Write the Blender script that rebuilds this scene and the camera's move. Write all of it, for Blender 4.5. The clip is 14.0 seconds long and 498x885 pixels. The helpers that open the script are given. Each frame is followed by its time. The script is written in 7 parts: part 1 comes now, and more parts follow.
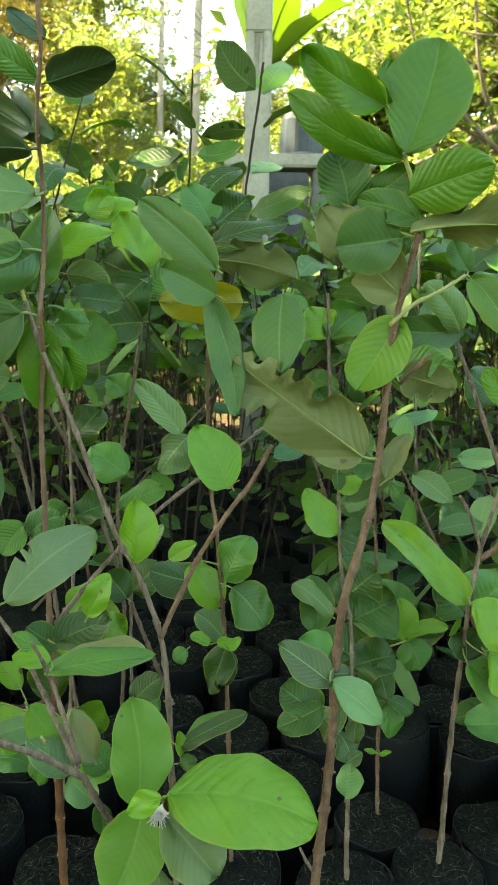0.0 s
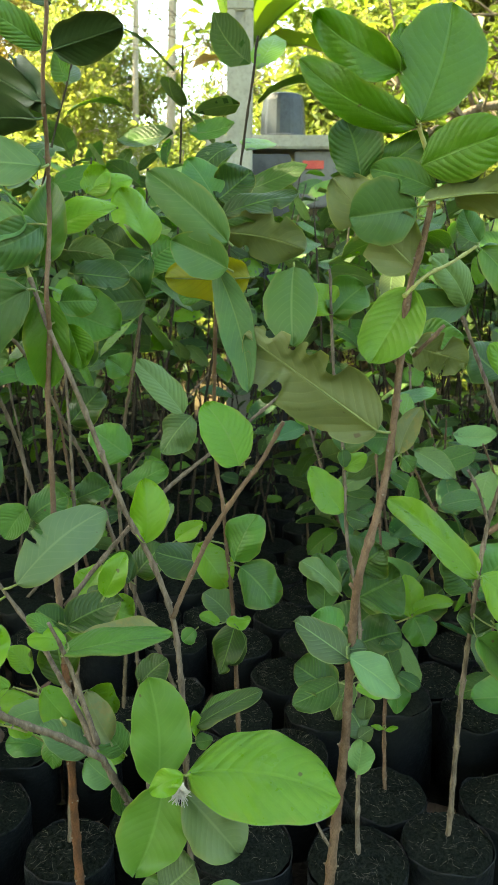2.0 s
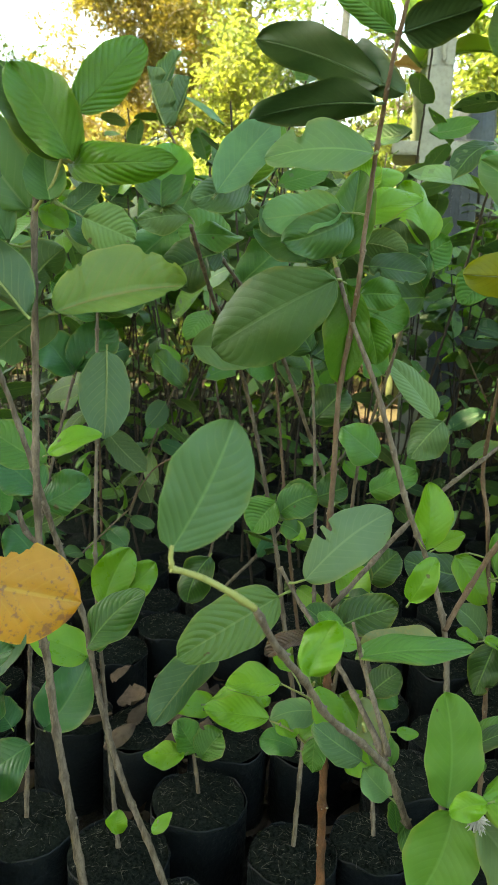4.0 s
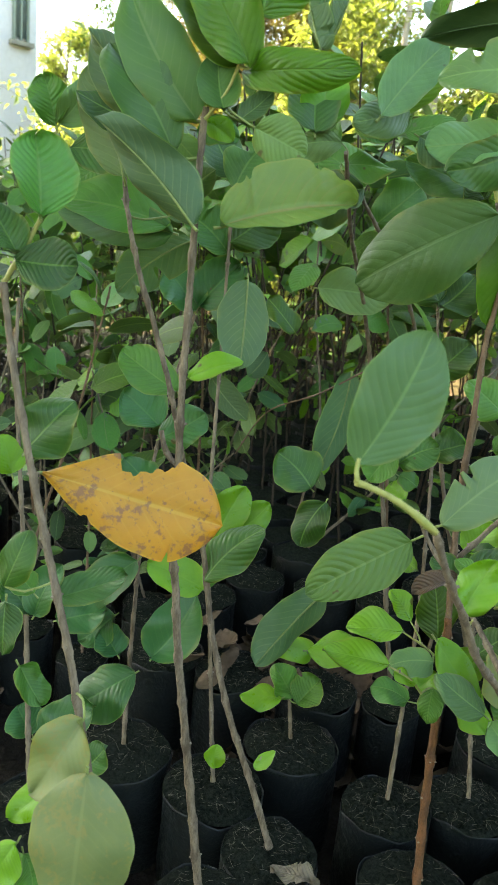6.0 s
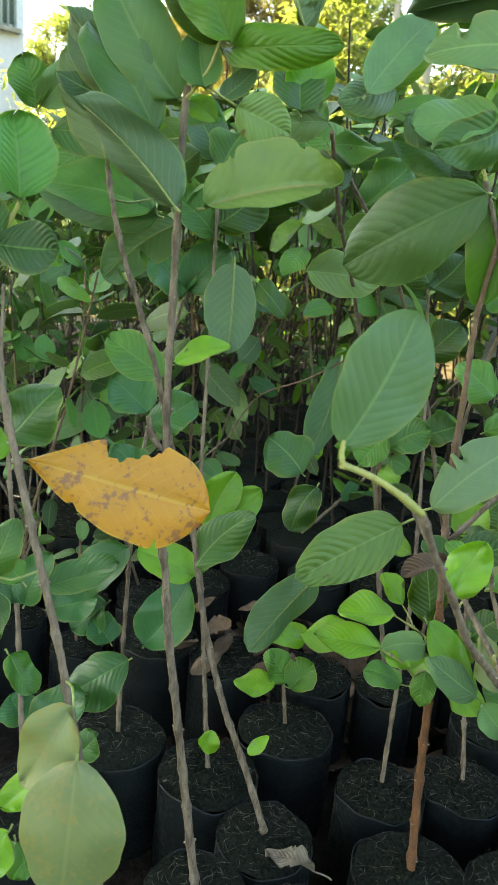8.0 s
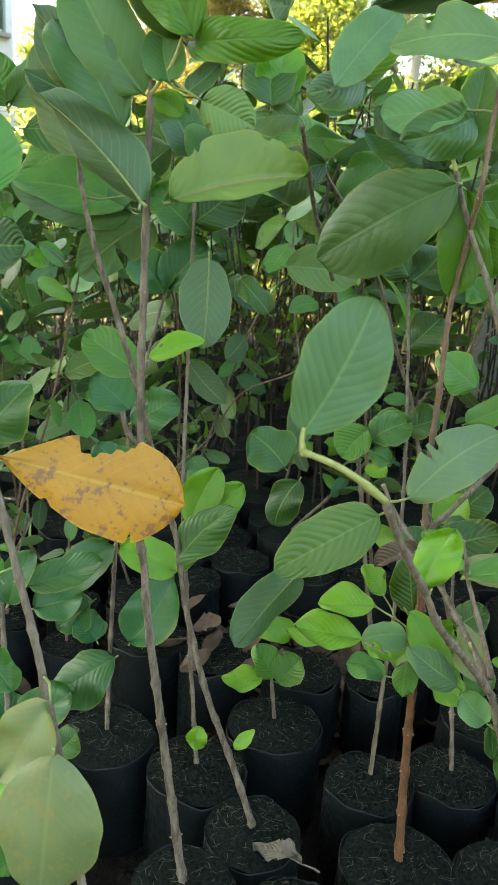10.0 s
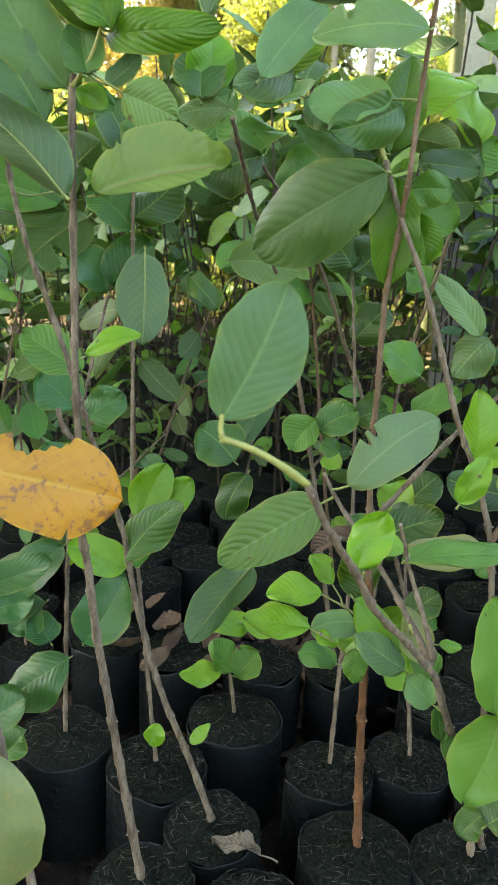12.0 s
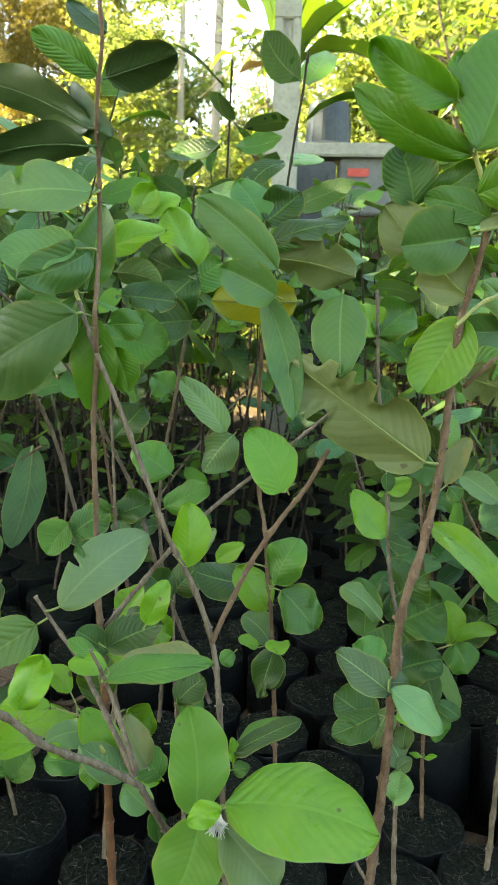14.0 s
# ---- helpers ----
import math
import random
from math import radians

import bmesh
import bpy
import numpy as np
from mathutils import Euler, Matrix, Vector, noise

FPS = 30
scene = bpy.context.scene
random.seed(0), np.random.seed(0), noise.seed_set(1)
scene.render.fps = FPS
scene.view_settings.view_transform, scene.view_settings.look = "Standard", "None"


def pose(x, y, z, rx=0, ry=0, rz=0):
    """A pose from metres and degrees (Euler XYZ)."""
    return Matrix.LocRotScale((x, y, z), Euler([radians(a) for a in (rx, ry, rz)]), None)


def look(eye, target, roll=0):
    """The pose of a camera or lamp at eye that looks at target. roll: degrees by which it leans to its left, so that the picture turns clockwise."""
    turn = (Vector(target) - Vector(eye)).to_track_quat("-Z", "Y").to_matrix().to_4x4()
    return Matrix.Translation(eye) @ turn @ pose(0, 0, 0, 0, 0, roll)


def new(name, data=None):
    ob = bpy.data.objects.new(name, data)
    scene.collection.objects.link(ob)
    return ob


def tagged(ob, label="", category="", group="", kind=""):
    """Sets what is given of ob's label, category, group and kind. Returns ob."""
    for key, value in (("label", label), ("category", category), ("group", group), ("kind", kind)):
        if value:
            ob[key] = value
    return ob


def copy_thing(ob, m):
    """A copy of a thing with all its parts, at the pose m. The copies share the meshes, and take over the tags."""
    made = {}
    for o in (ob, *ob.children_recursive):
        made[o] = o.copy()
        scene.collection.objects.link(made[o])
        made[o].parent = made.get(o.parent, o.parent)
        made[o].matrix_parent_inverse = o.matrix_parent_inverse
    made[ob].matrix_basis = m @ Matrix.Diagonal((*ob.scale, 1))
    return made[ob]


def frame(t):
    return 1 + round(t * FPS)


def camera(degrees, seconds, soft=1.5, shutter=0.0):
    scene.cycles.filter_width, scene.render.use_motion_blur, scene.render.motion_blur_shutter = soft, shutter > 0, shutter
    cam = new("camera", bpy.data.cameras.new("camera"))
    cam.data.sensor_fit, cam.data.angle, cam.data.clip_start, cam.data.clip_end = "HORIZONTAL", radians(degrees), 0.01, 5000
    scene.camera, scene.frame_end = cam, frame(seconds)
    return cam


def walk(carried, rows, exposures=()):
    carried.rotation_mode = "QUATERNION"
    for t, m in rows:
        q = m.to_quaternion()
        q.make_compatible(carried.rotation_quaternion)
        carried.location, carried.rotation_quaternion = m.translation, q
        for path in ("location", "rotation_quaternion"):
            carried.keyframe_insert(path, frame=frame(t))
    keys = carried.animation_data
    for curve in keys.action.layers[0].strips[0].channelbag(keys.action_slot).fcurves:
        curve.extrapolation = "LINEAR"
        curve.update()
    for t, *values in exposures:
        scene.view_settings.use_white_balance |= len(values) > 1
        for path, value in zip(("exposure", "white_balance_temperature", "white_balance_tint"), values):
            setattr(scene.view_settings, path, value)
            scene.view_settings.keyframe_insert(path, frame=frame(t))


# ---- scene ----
SKY, SUN, SUN_UP, SUN_ROUND, EXPOSURE, SHADE, KELVIN, TINT = 0.12, 3.3, 50.0, 272.0, 3.52, 230, 8250, -3
cam = camera(35.7, 14.0)
cam.data.dof.use_dof, cam.data.dof.focus_distance, cam.data.dof.aperture_fstop = True, 0.85, 22.0
PATH = [
    (0, (0.094, 0.086, 0.968), (-0.002, 2.037, 0.541), 1.1),
    (0.5, (0.151, 0.079, 0.969), (0.169, 2.034, 0.547), 0.4),
    (1, (0.154, 0.081, 0.963), (0.217, 2.03, 0.522), 0.1),
    (1.5, (0.102, 0.095, 0.948), (0.131, 2.041, 0.487), 0.3),
    (2, (0.06, 0.091, 0.955), (0.018, 2.036, 0.495), 0.5),
    (2.5, (0.028, 0.086, 0.962), (-0.094, 2.03, 0.509), 0.8),
    (3, (-0.014, 0.093, 0.958), (-0.223, 2.031, 0.511), 1.0),
    (3.5, (-0.065, 0.095, 0.954), (-0.369, 2.022, 0.516), 1.4),
    (4, (-0.111, 0.099, 0.934), (-0.48, 2.013, 0.488), 2.5),
    (4.2, (-0.132, 0.099, 0.928), (-0.517, 2.008, 0.471), 3.1),
    (6.3, (-0.181, 0.09, 0.89), (-0.705, 1.943, 0.352), 5.3),
    (6.5, (-0.181, 0.09, 0.89), (-0.696, 1.945, 0.348), 5.2),
    (7, (-0.179, 0.092, 0.889), (-0.666, 1.95, 0.33), 5.0),
    (9.3, (-0.171, 0.101, 0.887), (-0.699, 1.945, 0.323), 4.2),
    (9.5, (-0.169, 0.101, 0.884), (-0.689, 1.948, 0.319), 4.0),
    (10, (-0.154, 0.1, 0.884), (-0.654, 1.953, 0.322), 3.6),
    (10.5, (-0.135, 0.1, 0.881), (-0.611, 1.96, 0.32), 2.9),
    (11, (-0.123, 0.108, 0.875), (-0.572, 1.975, 0.314), 2.4),
    (11.5, (-0.125, 0.109, 0.876), (-0.561, 1.978, 0.313), 2.2),
    (12, (-0.125, 0.105, 0.879), (-0.552, 1.977, 0.319), 2.3),
    (12.5, (-0.141, 0.101, 0.885), (-0.551, 1.98, 0.334), 2.9),
    (13, (-0.081, 0.099, 0.894), (-0.422, 2.001, 0.376), 2.7),
    (13.5, (-0.026, 0.094, 0.952), (-0.266, 2.021, 0.474), 2.3),
    (14, (0.051, 0.103, 0.978), (-0.086, 2.046, 0.522), 1.1),
]
walk(cam, [(t, look(eye, target, roll)) for t, eye, target, roll in PATH], [(t, EXPOSURE + e, KELVIN + k, TINT + g) for t, e, k, g in ((0, -0.13, 850, 2), (1.5, -0.12, 950, 3), (4, -0.2, 1000, 3), (6.5, -0.01, 250, 7), (10, 0.06, 0, 9), (11, 0.16, 250, 16), (13, 0.17, 200, 13), (14, 0.02, 400, 8))])


# ---- world, sun, exposure ----
world = bpy.data.worlds.new("world")
scene.world = world
world.use_nodes = True
wn = world.node_tree.nodes
sky = wn.new("ShaderNodeTexSky")
sky.sky_type, sky.sun_disc = "NISHITA", False
sky.sun_elevation, sky.sun_rotation = radians(SUN_UP), radians(SUN_ROUND)
sky.air_density, sky.dust_density, sky.ozone_density = 1.0, 1.5, 1.0
wn["Background"].inputs["Strength"].default_value = SKY
world.node_tree.links.new(sky.outputs["Color"], wn["Background"].inputs["Color"])

sun = new("sun", bpy.data.lights.new("sun", "SUN"))
sun.data.energy, sun.data.angle, sun.data.color = SUN, radians(0.6), (1.0, 0.93, 0.80)
# the sun stands at the compass angle SUN_ROUND, clockwise from +y, and SUN_UP above the ground
sun_way = Vector((math.sin(radians(SUN_ROUND)) * math.cos(radians(SUN_UP)), math.cos(radians(SUN_ROUND)) * math.cos(radians(SUN_UP)), math.sin(radians(SUN_UP))))
sun.matrix_world = look(sun_way * 30, (0, 0, 0))


# ---- materials ----
def fresh(name):
    m = bpy.data.materials.new(name)
    m.use_nodes = True
    return m, m.node_tree.nodes, m.node_tree.links, m.node_tree.nodes["Principled BSDF"]


def maths(n, l, op, a, b=None, clamp=False):
    k = n.new("ShaderNodeMath")
    k.operation, k.use_clamp = op, clamp
    for i, v in enumerate((a, b)):
        if v is None:
            continue
        if isinstance(v, (int, float)):
            k.inputs[i].default_value = v
        else:
            l.new(v, k.inputs[i])
    return k.outputs[0]


def ramp(n, l, src, lo, hi, to0=0.0, to1=1.0):
    k = n.new("ShaderNodeMapRange")
    k.interpolation_type = "SMOOTHSTEP"
    for i, v in enumerate((lo, hi, to0, to1)):
        k.inputs[i + 1].default_value = v
    l.new(src, k.inputs[0])
    return k.outputs[0]


def mixed(n, l, fac, a, b, how="MIX"):
    k = n.new("ShaderNodeMix")
    k.data_type, k.blend_type = "RGBA", how
    for i, v in ((0, fac), (6, a), (7, b)):
        if isinstance(v, (int, float)):
            k.inputs[i].default_value = v
        elif isinstance(v, tuple):
            k.inputs[i].default_value = (*v, 1)
        else:
            l.new(v, k.inputs[i])
    return k.outputs[2]


def noisy(n, l, scale, detail=4, rough=0.6, coords="Object", stretch=None):
    tc = n.new("ShaderNodeTexCoord")
    src = tc.outputs[coords]
    if stretch:
        mp = n.new("ShaderNodeMapping")
        mp.inputs["Scale"].default_value = stretch
        l.new(src, mp.inputs["Vector"])
        src = mp.outputs[0]
    k = n.new("ShaderNodeTexNoise")
    k.inputs["Scale"].default_value, k.inputs["Detail"].default_value, k.inputs["Roughness"].default_value = scale, detail, rough
    l.new(src, k.inputs["Vector"])
    return k.outputs["Fac"]


def bumped(n, l, bsdf, height, strength, distance):
    k = n.new("ShaderNodeBump")
    k.inputs["Strength"].default_value, k.inputs["Distance"].default_value = strength, distance
    l.new(height, k.inputs["Height"])
    l.new(k.outputs[0], bsdf.inputs["Normal"])
    return k.outputs[0]


def leaf_skin(name, colour, other, vein, rough, relief, through_light, spots=None, spread=(0.42, 1.32), tint=0.45, pleat=None):
    """A leaf's skin: midrib and side veins from the leaf's own u (length) and v (half width), blotches, hue by object."""
    m, n, l, b = fresh(name)
    uv = n.new("ShaderNodeUVMap")
    uv.uv_map = "UVMap"
    sep = n.new("ShaderNodeSeparateXYZ")
    l.new(uv.outputs[0], sep.inputs[0])
    u, v = sep.outputs[0], maths(n, l, "ABSOLUTE", sep.outputs[1])
    warp = maths(n, l, "MULTIPLY", noisy(n, l, 9.0, 2), 0.9)
    run = maths(n, l, "SUBTRACT", maths(n, l, "MULTIPLY", u, 10.5), maths(n, l, "MULTIPLY", maths(n, l, "POWER", v, 1.25), 3.2))
    run = maths(n, l, "ADD", run, warp)
    wave = maths(n, l, "PINGPONG", run, 0.5)
    line = ramp(n, l, wave, 0.0, 0.13, 1.0, 0.0)
    rib = ramp(n, l, v, 0.018, 0.06, 1.0, 0.0)
    fade = ramp(n, l, v, 0.45, 0.95, 1.0, 0.0)
    mask = maths(n, l, "MAXIMUM", rib, maths(n, l, "MULTIPLY", maths(n, l, "MULTIPLY", line, fade), 0.30))
    info = n.new("ShaderNodeObjectInfo")
    blot = noisy(n, l, 28.0, 5)
    col = mixed(n, l, ramp(n, l, blot, 0.3, 0.72), colour, other)
    tone = mixed(n, l, maths(n, l, "MULTIPLY", info.outputs["Random"], 0.55), col, tuple(c * k for c, k in zip(other, (1.12, 1.0, 0.8))))
    geo = n.new("ShaderNodeNewGeometry")
    age = maths(n, l, "FRACT", maths(n, l, "ADD", maths(n, l, "MULTIPLY", info.outputs["Random"], 7.13), geo.outputs["Random Per Island"]))
    age = ramp(n, l, age, 0.0, 1.0, *spread)
    grey = n.new("ShaderNodeCombineXYZ")
    for k in range(3):
        l.new(age, grey.inputs[k])
    tone = mixed(n, l, 1.0, tone, grey.outputs[0], "MULTIPLY")
    hue = maths(n, l, "FRACT", maths(n, l, "MULTIPLY", info.outputs["Random"], 13.7))
    tone = mixed(n, l, maths(n, l, "MULTIPLY", ramp(n, l, hue, 0.35, 1.0), tint), tone, mixed(n, l, 1.0, tone, (0.62, 1.0, 1.5), "MULTIPLY"))
    tcn = n.new("ShaderNodeTexCoord")
    tone = mixed(n, l, maths(n, l, "MULTIPLY", mask, 0.62), tone, vein)
    margin = ramp(n, l, v, 0.955, 0.99, 0.0, 0.3)
    tone = mixed(n, l, margin, tone, tuple(c * 1.25 for c in vein))
    specks = n.new("ShaderNodeTexNoise")
    specks.inputs["Scale"].default_value, specks.inputs["Detail"].default_value = 55.0, 2.0
    move = n.new("ShaderNodeVectorMath")
    move.operation = "ADD"
    l.new(tcn.outputs["Object"], move.inputs[0])
    l.new(info.outputs["Random"], move.inputs[1])
    l.new(move.outputs[0], specks.inputs["Vector"])
    tone = mixed(n, l, maths(n, l, "MULTIPLY", ramp(n, l, specks.outputs["Fac"], 0.73, 0.77), 0.75), tone, (0.09, 0.055, 0.02))
    rim = maths(n, l, "MULTIPLY", ramp(n, l, v, 0.80, 1.0), maths(n, l, "MULTIPLY", ramp(n, l, blot, 0.45, 0.7), 0.4))
    tone = mixed(n, l, rim, tone, (0.26, 0.25, 0.05))
    if spots:
        fine = maths(n, l, "ADD", maths(n, l, "MULTIPLY", noisy(n, l, 210.0, 4, 0.6), 0.55), maths(n, l, "MULTIPLY", noisy(n, l, 42.0, 2), 0.5))
        tone = mixed(n, l, maths(n, l, "MULTIPLY", ramp(n, l, fine, 0.55, 0.64), 0.7), tone, spots)
    l.new(tone, b.inputs["Base Color"])
    l.new(ramp(n, l, noisy(n, l, 60.0, 3), 0.3, 0.7, rough - 0.13, rough + 0.05), b.inputs["Roughness"])
    b.inputs["Specular IOR Level"].default_value = 0.5
    swell = pleat or ramp(n, l, info.outputs["Random"], 0.2, 1.0, 0.15, 0.65)
    height = maths(n, l, "ADD", maths(n, l, "MULTIPLY", maths(n, l, "ADD", ramp(n, l, wave, 0.0, 0.46), maths(n, l, "MULTIPLY", ramp(n, l, wave, 0.0, 0.1), 0.25)), swell), maths(n, l, "MULTIPLY", maths(n, l, "ADD", noisy(n, l, 240.0, 3), maths(n, l, "MULTIPLY", noisy(n, l, 38.0, 3), 2.2)), 0.5))
    height = maths(n, l, "SUBTRACT", height, maths(n, l, "MULTIPLY", rib, 0.5))
    nrm = bumped(n, l, b, height, relief * 1.5, 0.0016)
    tr = n.new("ShaderNodeBsdfTranslucent")
    l.new(mixed(n, l, 1.0, tone, (1.9, 1.75, 0.55), "MULTIPLY"), tr.inputs["Color"])
    l.new(nrm, tr.inputs["Normal"])
    mx = n.new("ShaderNodeMixShader")
    mx.inputs[0].default_value = through_light
    l.new(b.outputs[0], mx.inputs[1])
    l.new(tr.outputs[0], mx.inputs[2])
    l.new(mx.outputs[0], n["Material Output"].inputs["Surface"])
    return m


def plain(name, colour, other, scale, rough, relief=0.3, distance=0.002, metal=0.0, stretch=None, spec=0.4, fine=None):
    """A dull or glossy surface with two scales of mottling."""
    m, n, l, b = fresh(name)
    big, small = noisy(n, l, scale, 4, 0.6, "Object", stretch), noisy(n, l, scale * 7, 3, 0.6, "Object", stretch)
    info = n.new("ShaderNodeObjectInfo")
    col = mixed(n, l, ramp(n, l, big, 0.32, 0.7), colour, other)
    col = mixed(n, l, ramp(n, l, small, 0.45, 0.75, 0.0, 0.5), col, fine or tuple(c * 0.55 for c in colour))
    col = mixed(n, l, maths(n, l, "MULTIPLY", info.outputs["Random"], 0.3), col, other)
    l.new(col, b.inputs["Base Color"])
    l.new(ramp(n, l, small, 0.3, 0.7, max(rough - 0.12, 0.05), min(rough + 0.12, 1.0)), b.inputs["Roughness"])
    b.inputs["Metallic"].default_value, b.inputs["Specular IOR Level"].default_value = metal, spec
    bumped(n, l, b, maths(n, l, "ADD", big, small), relief, distance)
    return m


def far_leaf(name, colour, other, through_light=0.45):
    """Leaves of the trees behind, toned leaf by leaf."""
    m, n, l, b = fresh(name)
    geo = n.new("ShaderNodeNewGeometry")
    col = mixed(n, l, geo.outputs["Random Per Island"], colour, other)
    col = mixed(n, l, ramp(n, l, noisy(n, l, 1.3, 3), 0.35, 0.7, 0.0, 0.6), col, tuple(c * k for c, k in zip(other, (1.1, 0.95, 0.7))))
    l.new(col, b.inputs["Base Color"])
    b.inputs["Roughness"].default_value = 0.5
    tr = n.new("ShaderNodeBsdfTranslucent")
    l.new(mixed(n, l, 1.0, col, (1.45, 1.4, 0.7), "MULTIPLY"), tr.inputs["Color"])
    mx = n.new("ShaderNodeMixShader")
    mx.inputs[0].default_value = through_light
    l.new(b.outputs[0], mx.inputs[1])
    l.new(tr.outputs[0], mx.inputs[2])
    l.new(mx.outputs[0], n["Material Output"].inputs["Surface"])
    return m


UNDER = leaf_skin("leaf_underside", (0.092, 0.175, 0.065), (0.120, 0.210, 0.075), (0.25, 0.33, 0.13), 0.6, 0.30, 0.3, None, (0.72, 1.15))
SKINS = {
    "mature": leaf_skin("leaf_mature", (0.045, 0.145, 0.022), (0.066, 0.195, 0.025), (0.13, 0.28, 0.06), 0.47, 0.34, 0.30),
    "bloom": leaf_skin("leaf_greyish_bloom", (0.102, 0.205, 0.062), (0.130, 0.250, 0.072), (0.21, 0.36, 0.12), 0.52, 0.24, 0.25),
    "young": leaf_skin("leaf_young", (0.108, 0.285, 0.018), (0.150, 0.340, 0.024), (0.165, 0.36, 0.035), 0.38, 0.16, 0.38, None, (0.9, 1.15), tint=0.0),
    "fresh": leaf_skin("leaf_fresh", (0.078, 0.210, 0.018), (0.108, 0.260, 0.020), (0.17, 0.34, 0.06), 0.42, 0.24, 0.36),
    "pale": leaf_skin("leaf_pale", (0.130, 0.230, 0.045), (0.170, 0.270, 0.050), (0.24, 0.36, 0.11), 0.5, 0.24, 0.3, None, (0.95, 1.1), tint=0.0),
    "olive": leaf_skin("leaf_olive", (0.142, 0.195, 0.078), (0.178, 0.220, 0.082), (0.22, 0.26, 0.10), 0.5, 0.08, 0.3, (0.24, 0.22, 0.07), (0.95, 1.15), tint=0.0),
    "dusky": leaf_skin("leaf_dusky", (0.040, 0.122, 0.026), (0.056, 0.155, 0.030), (0.12, 0.25, 0.06), 0.5, 0.24, 0.25, None, (0.92, 1.1)),
    "soft": leaf_skin("leaf_soft", (0.056, 0.150, 0.032), (0.070, 0.175, 0.036), (0.15, 0.27, 0.08), 0.5, 0.05, 0.28, None, (0.95, 1.1), 0.15),
    "tender": leaf_skin("leaf_tender", (0.085, 0.225, 0.034), (0.105, 0.262, 0.038), (0.15, 0.31, 0.06), 0.45, 0.06, 0.34, None, (0.97, 1.08), 0.0),
    "under": leaf_skin("leaf_pale_underside", (0.135, 0.185, 0.080), (0.165, 0.215, 0.092), (0.26, 0.31, 0.13), 0.6, 0.22, 0.3, None, (0.95, 1.08), 0.0),
    "lush": leaf_skin("leaf_lush", (0.060, 0.180, 0.012), (0.082, 0.215, 0.014), (0.12, 0.27, 0.03), 0.42, 0.42, 0.42, None, (0.95, 1.1), tint=0.0),
    # silhouetted tip leaves: their shade is put into this dark colour
    "shaded": leaf_skin("leaf_painted_shade", (0.022, 0.058, 0.016), (0.032, 0.075, 0.020), (0.055, 0.105, 0.035), 0.5, 0.14, 0.05, None, (0.9, 1.1)),
    "pleated": leaf_skin("leaf_pleated", (0.080, 0.170, 0.036), (0.100, 0.198, 0.040), (0.18, 0.28, 0.08), 0.52, 0.36, 0.32, None, (0.97, 1.05), 0.0, 0.85),
    "ridged": leaf_skin("leaf_ridged", (0.036, 0.105, 0.022), (0.050, 0.132, 0.026), (0.085, 0.18, 0.05), 0.55, 0.28, 0.26, None, (0.95, 1.05), 0.1, 0.5),
    "sage": leaf_skin("leaf_sage", (0.098, 0.170, 0.062), (0.118, 0.195, 0.070), (0.20, 0.29, 0.11), 0.5, 0.12, 0.28, None, (0.97, 1.05), 0.1),
    "limey": leaf_skin("leaf_limey", (0.145, 0.245, 0.060), (0.180, 0.280, 0.066), (0.29, 0.24, 0.08), 0.5, 0.24, 0.36, None, (0.97, 1.05), 0.0, 0.45),
    "bright": leaf_skin("leaf_bright", (0.108, 0.285, 0.018), (0.150, 0.340, 0.024), (0.165, 0.36, 0.035), 0.4, 0.30, 0.40, None, (0.95, 1.1), 0.0, 0.6),
    "cool": leaf_skin("leaf_cool", (0.058, 0.150, 0.050), (0.072, 0.172, 0.056), (0.16, 0.30, 0.09), 0.5, 0.12, 0.3, None, (0.97, 1.05), 0.1),
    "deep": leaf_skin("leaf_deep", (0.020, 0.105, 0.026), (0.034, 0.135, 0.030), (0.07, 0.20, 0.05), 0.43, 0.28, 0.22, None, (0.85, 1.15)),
    "lemon": leaf_skin("leaf_lemon", (0.24, 0.27, 0.03), (0.30, 0.31, 0.035), (0.12, 0.10, 0.03), 0.5, 0.14, 0.4, None, (0.95, 1.1), tint=0.0),
    "yellow": leaf_skin("leaf_yellow", (0.40, 0.215, 0.018), (0.48, 0.275, 0.03), (0.56, 0.38, 0.07), 0.5, 0.1, 0.35, (0.21, 0.095, 0.07), (1, 1), tint=0.0),
    "greyed": leaf_skin("leaf_dry_grey", (0.085, 0.072, 0.056), (0.160, 0.142, 0.115), (0.18, 0.16, 0.13), 0.75, 0.6, 0.1, (0.10, 0.075, 0.05), (0.95, 1.1), tint=0.0),
    "dry": leaf_skin("leaf_dry", (0.075, 0.048, 0.032), (0.13, 0.088, 0.06), (0.13, 0.09, 0.06), 0.7, 0.6, 0.12, (0.12, 0.06, 0.03), tint=0.0),
}
RIB = plain("leaf_rib", (0.17, 0.24, 0.065), (0.23, 0.28, 0.08), 60, 0.5)
GREENWOOD = plain("green_shoot", (0.26, 0.29, 0.08), (0.34, 0.33, 0.10), 50, 0.55)
BARK = plain("sapling_bark", (0.085, 0.063, 0.044), (0.245, 0.192, 0.138), 150, 0.75, 0.7, 0.0014, 0, (1, 1, 0.25), 0.25)
REDBARK = plain("red_brown_bark", (0.105, 0.062, 0.037), (0.215, 0.138, 0.088), 90, 0.68, 0.8, 0.0016, 0, (1, 1, 0.6), 0.25)
ORANGEBARK = plain("orange_brown_bark", (0.062, 0.036, 0.022), (0.190, 0.080, 0.036), 90, 0.65, 0.8, 0.0016, 0, (1, 1, 0.6), 0.25)
BAG = plain("black_polythene", (0.004, 0.0058, 0.0060), (0.009, 0.012, 0.0125), 16, 0.46, 0.4, 0.006, 0, None, 0.28, (0.010, 0.010, 0.009))
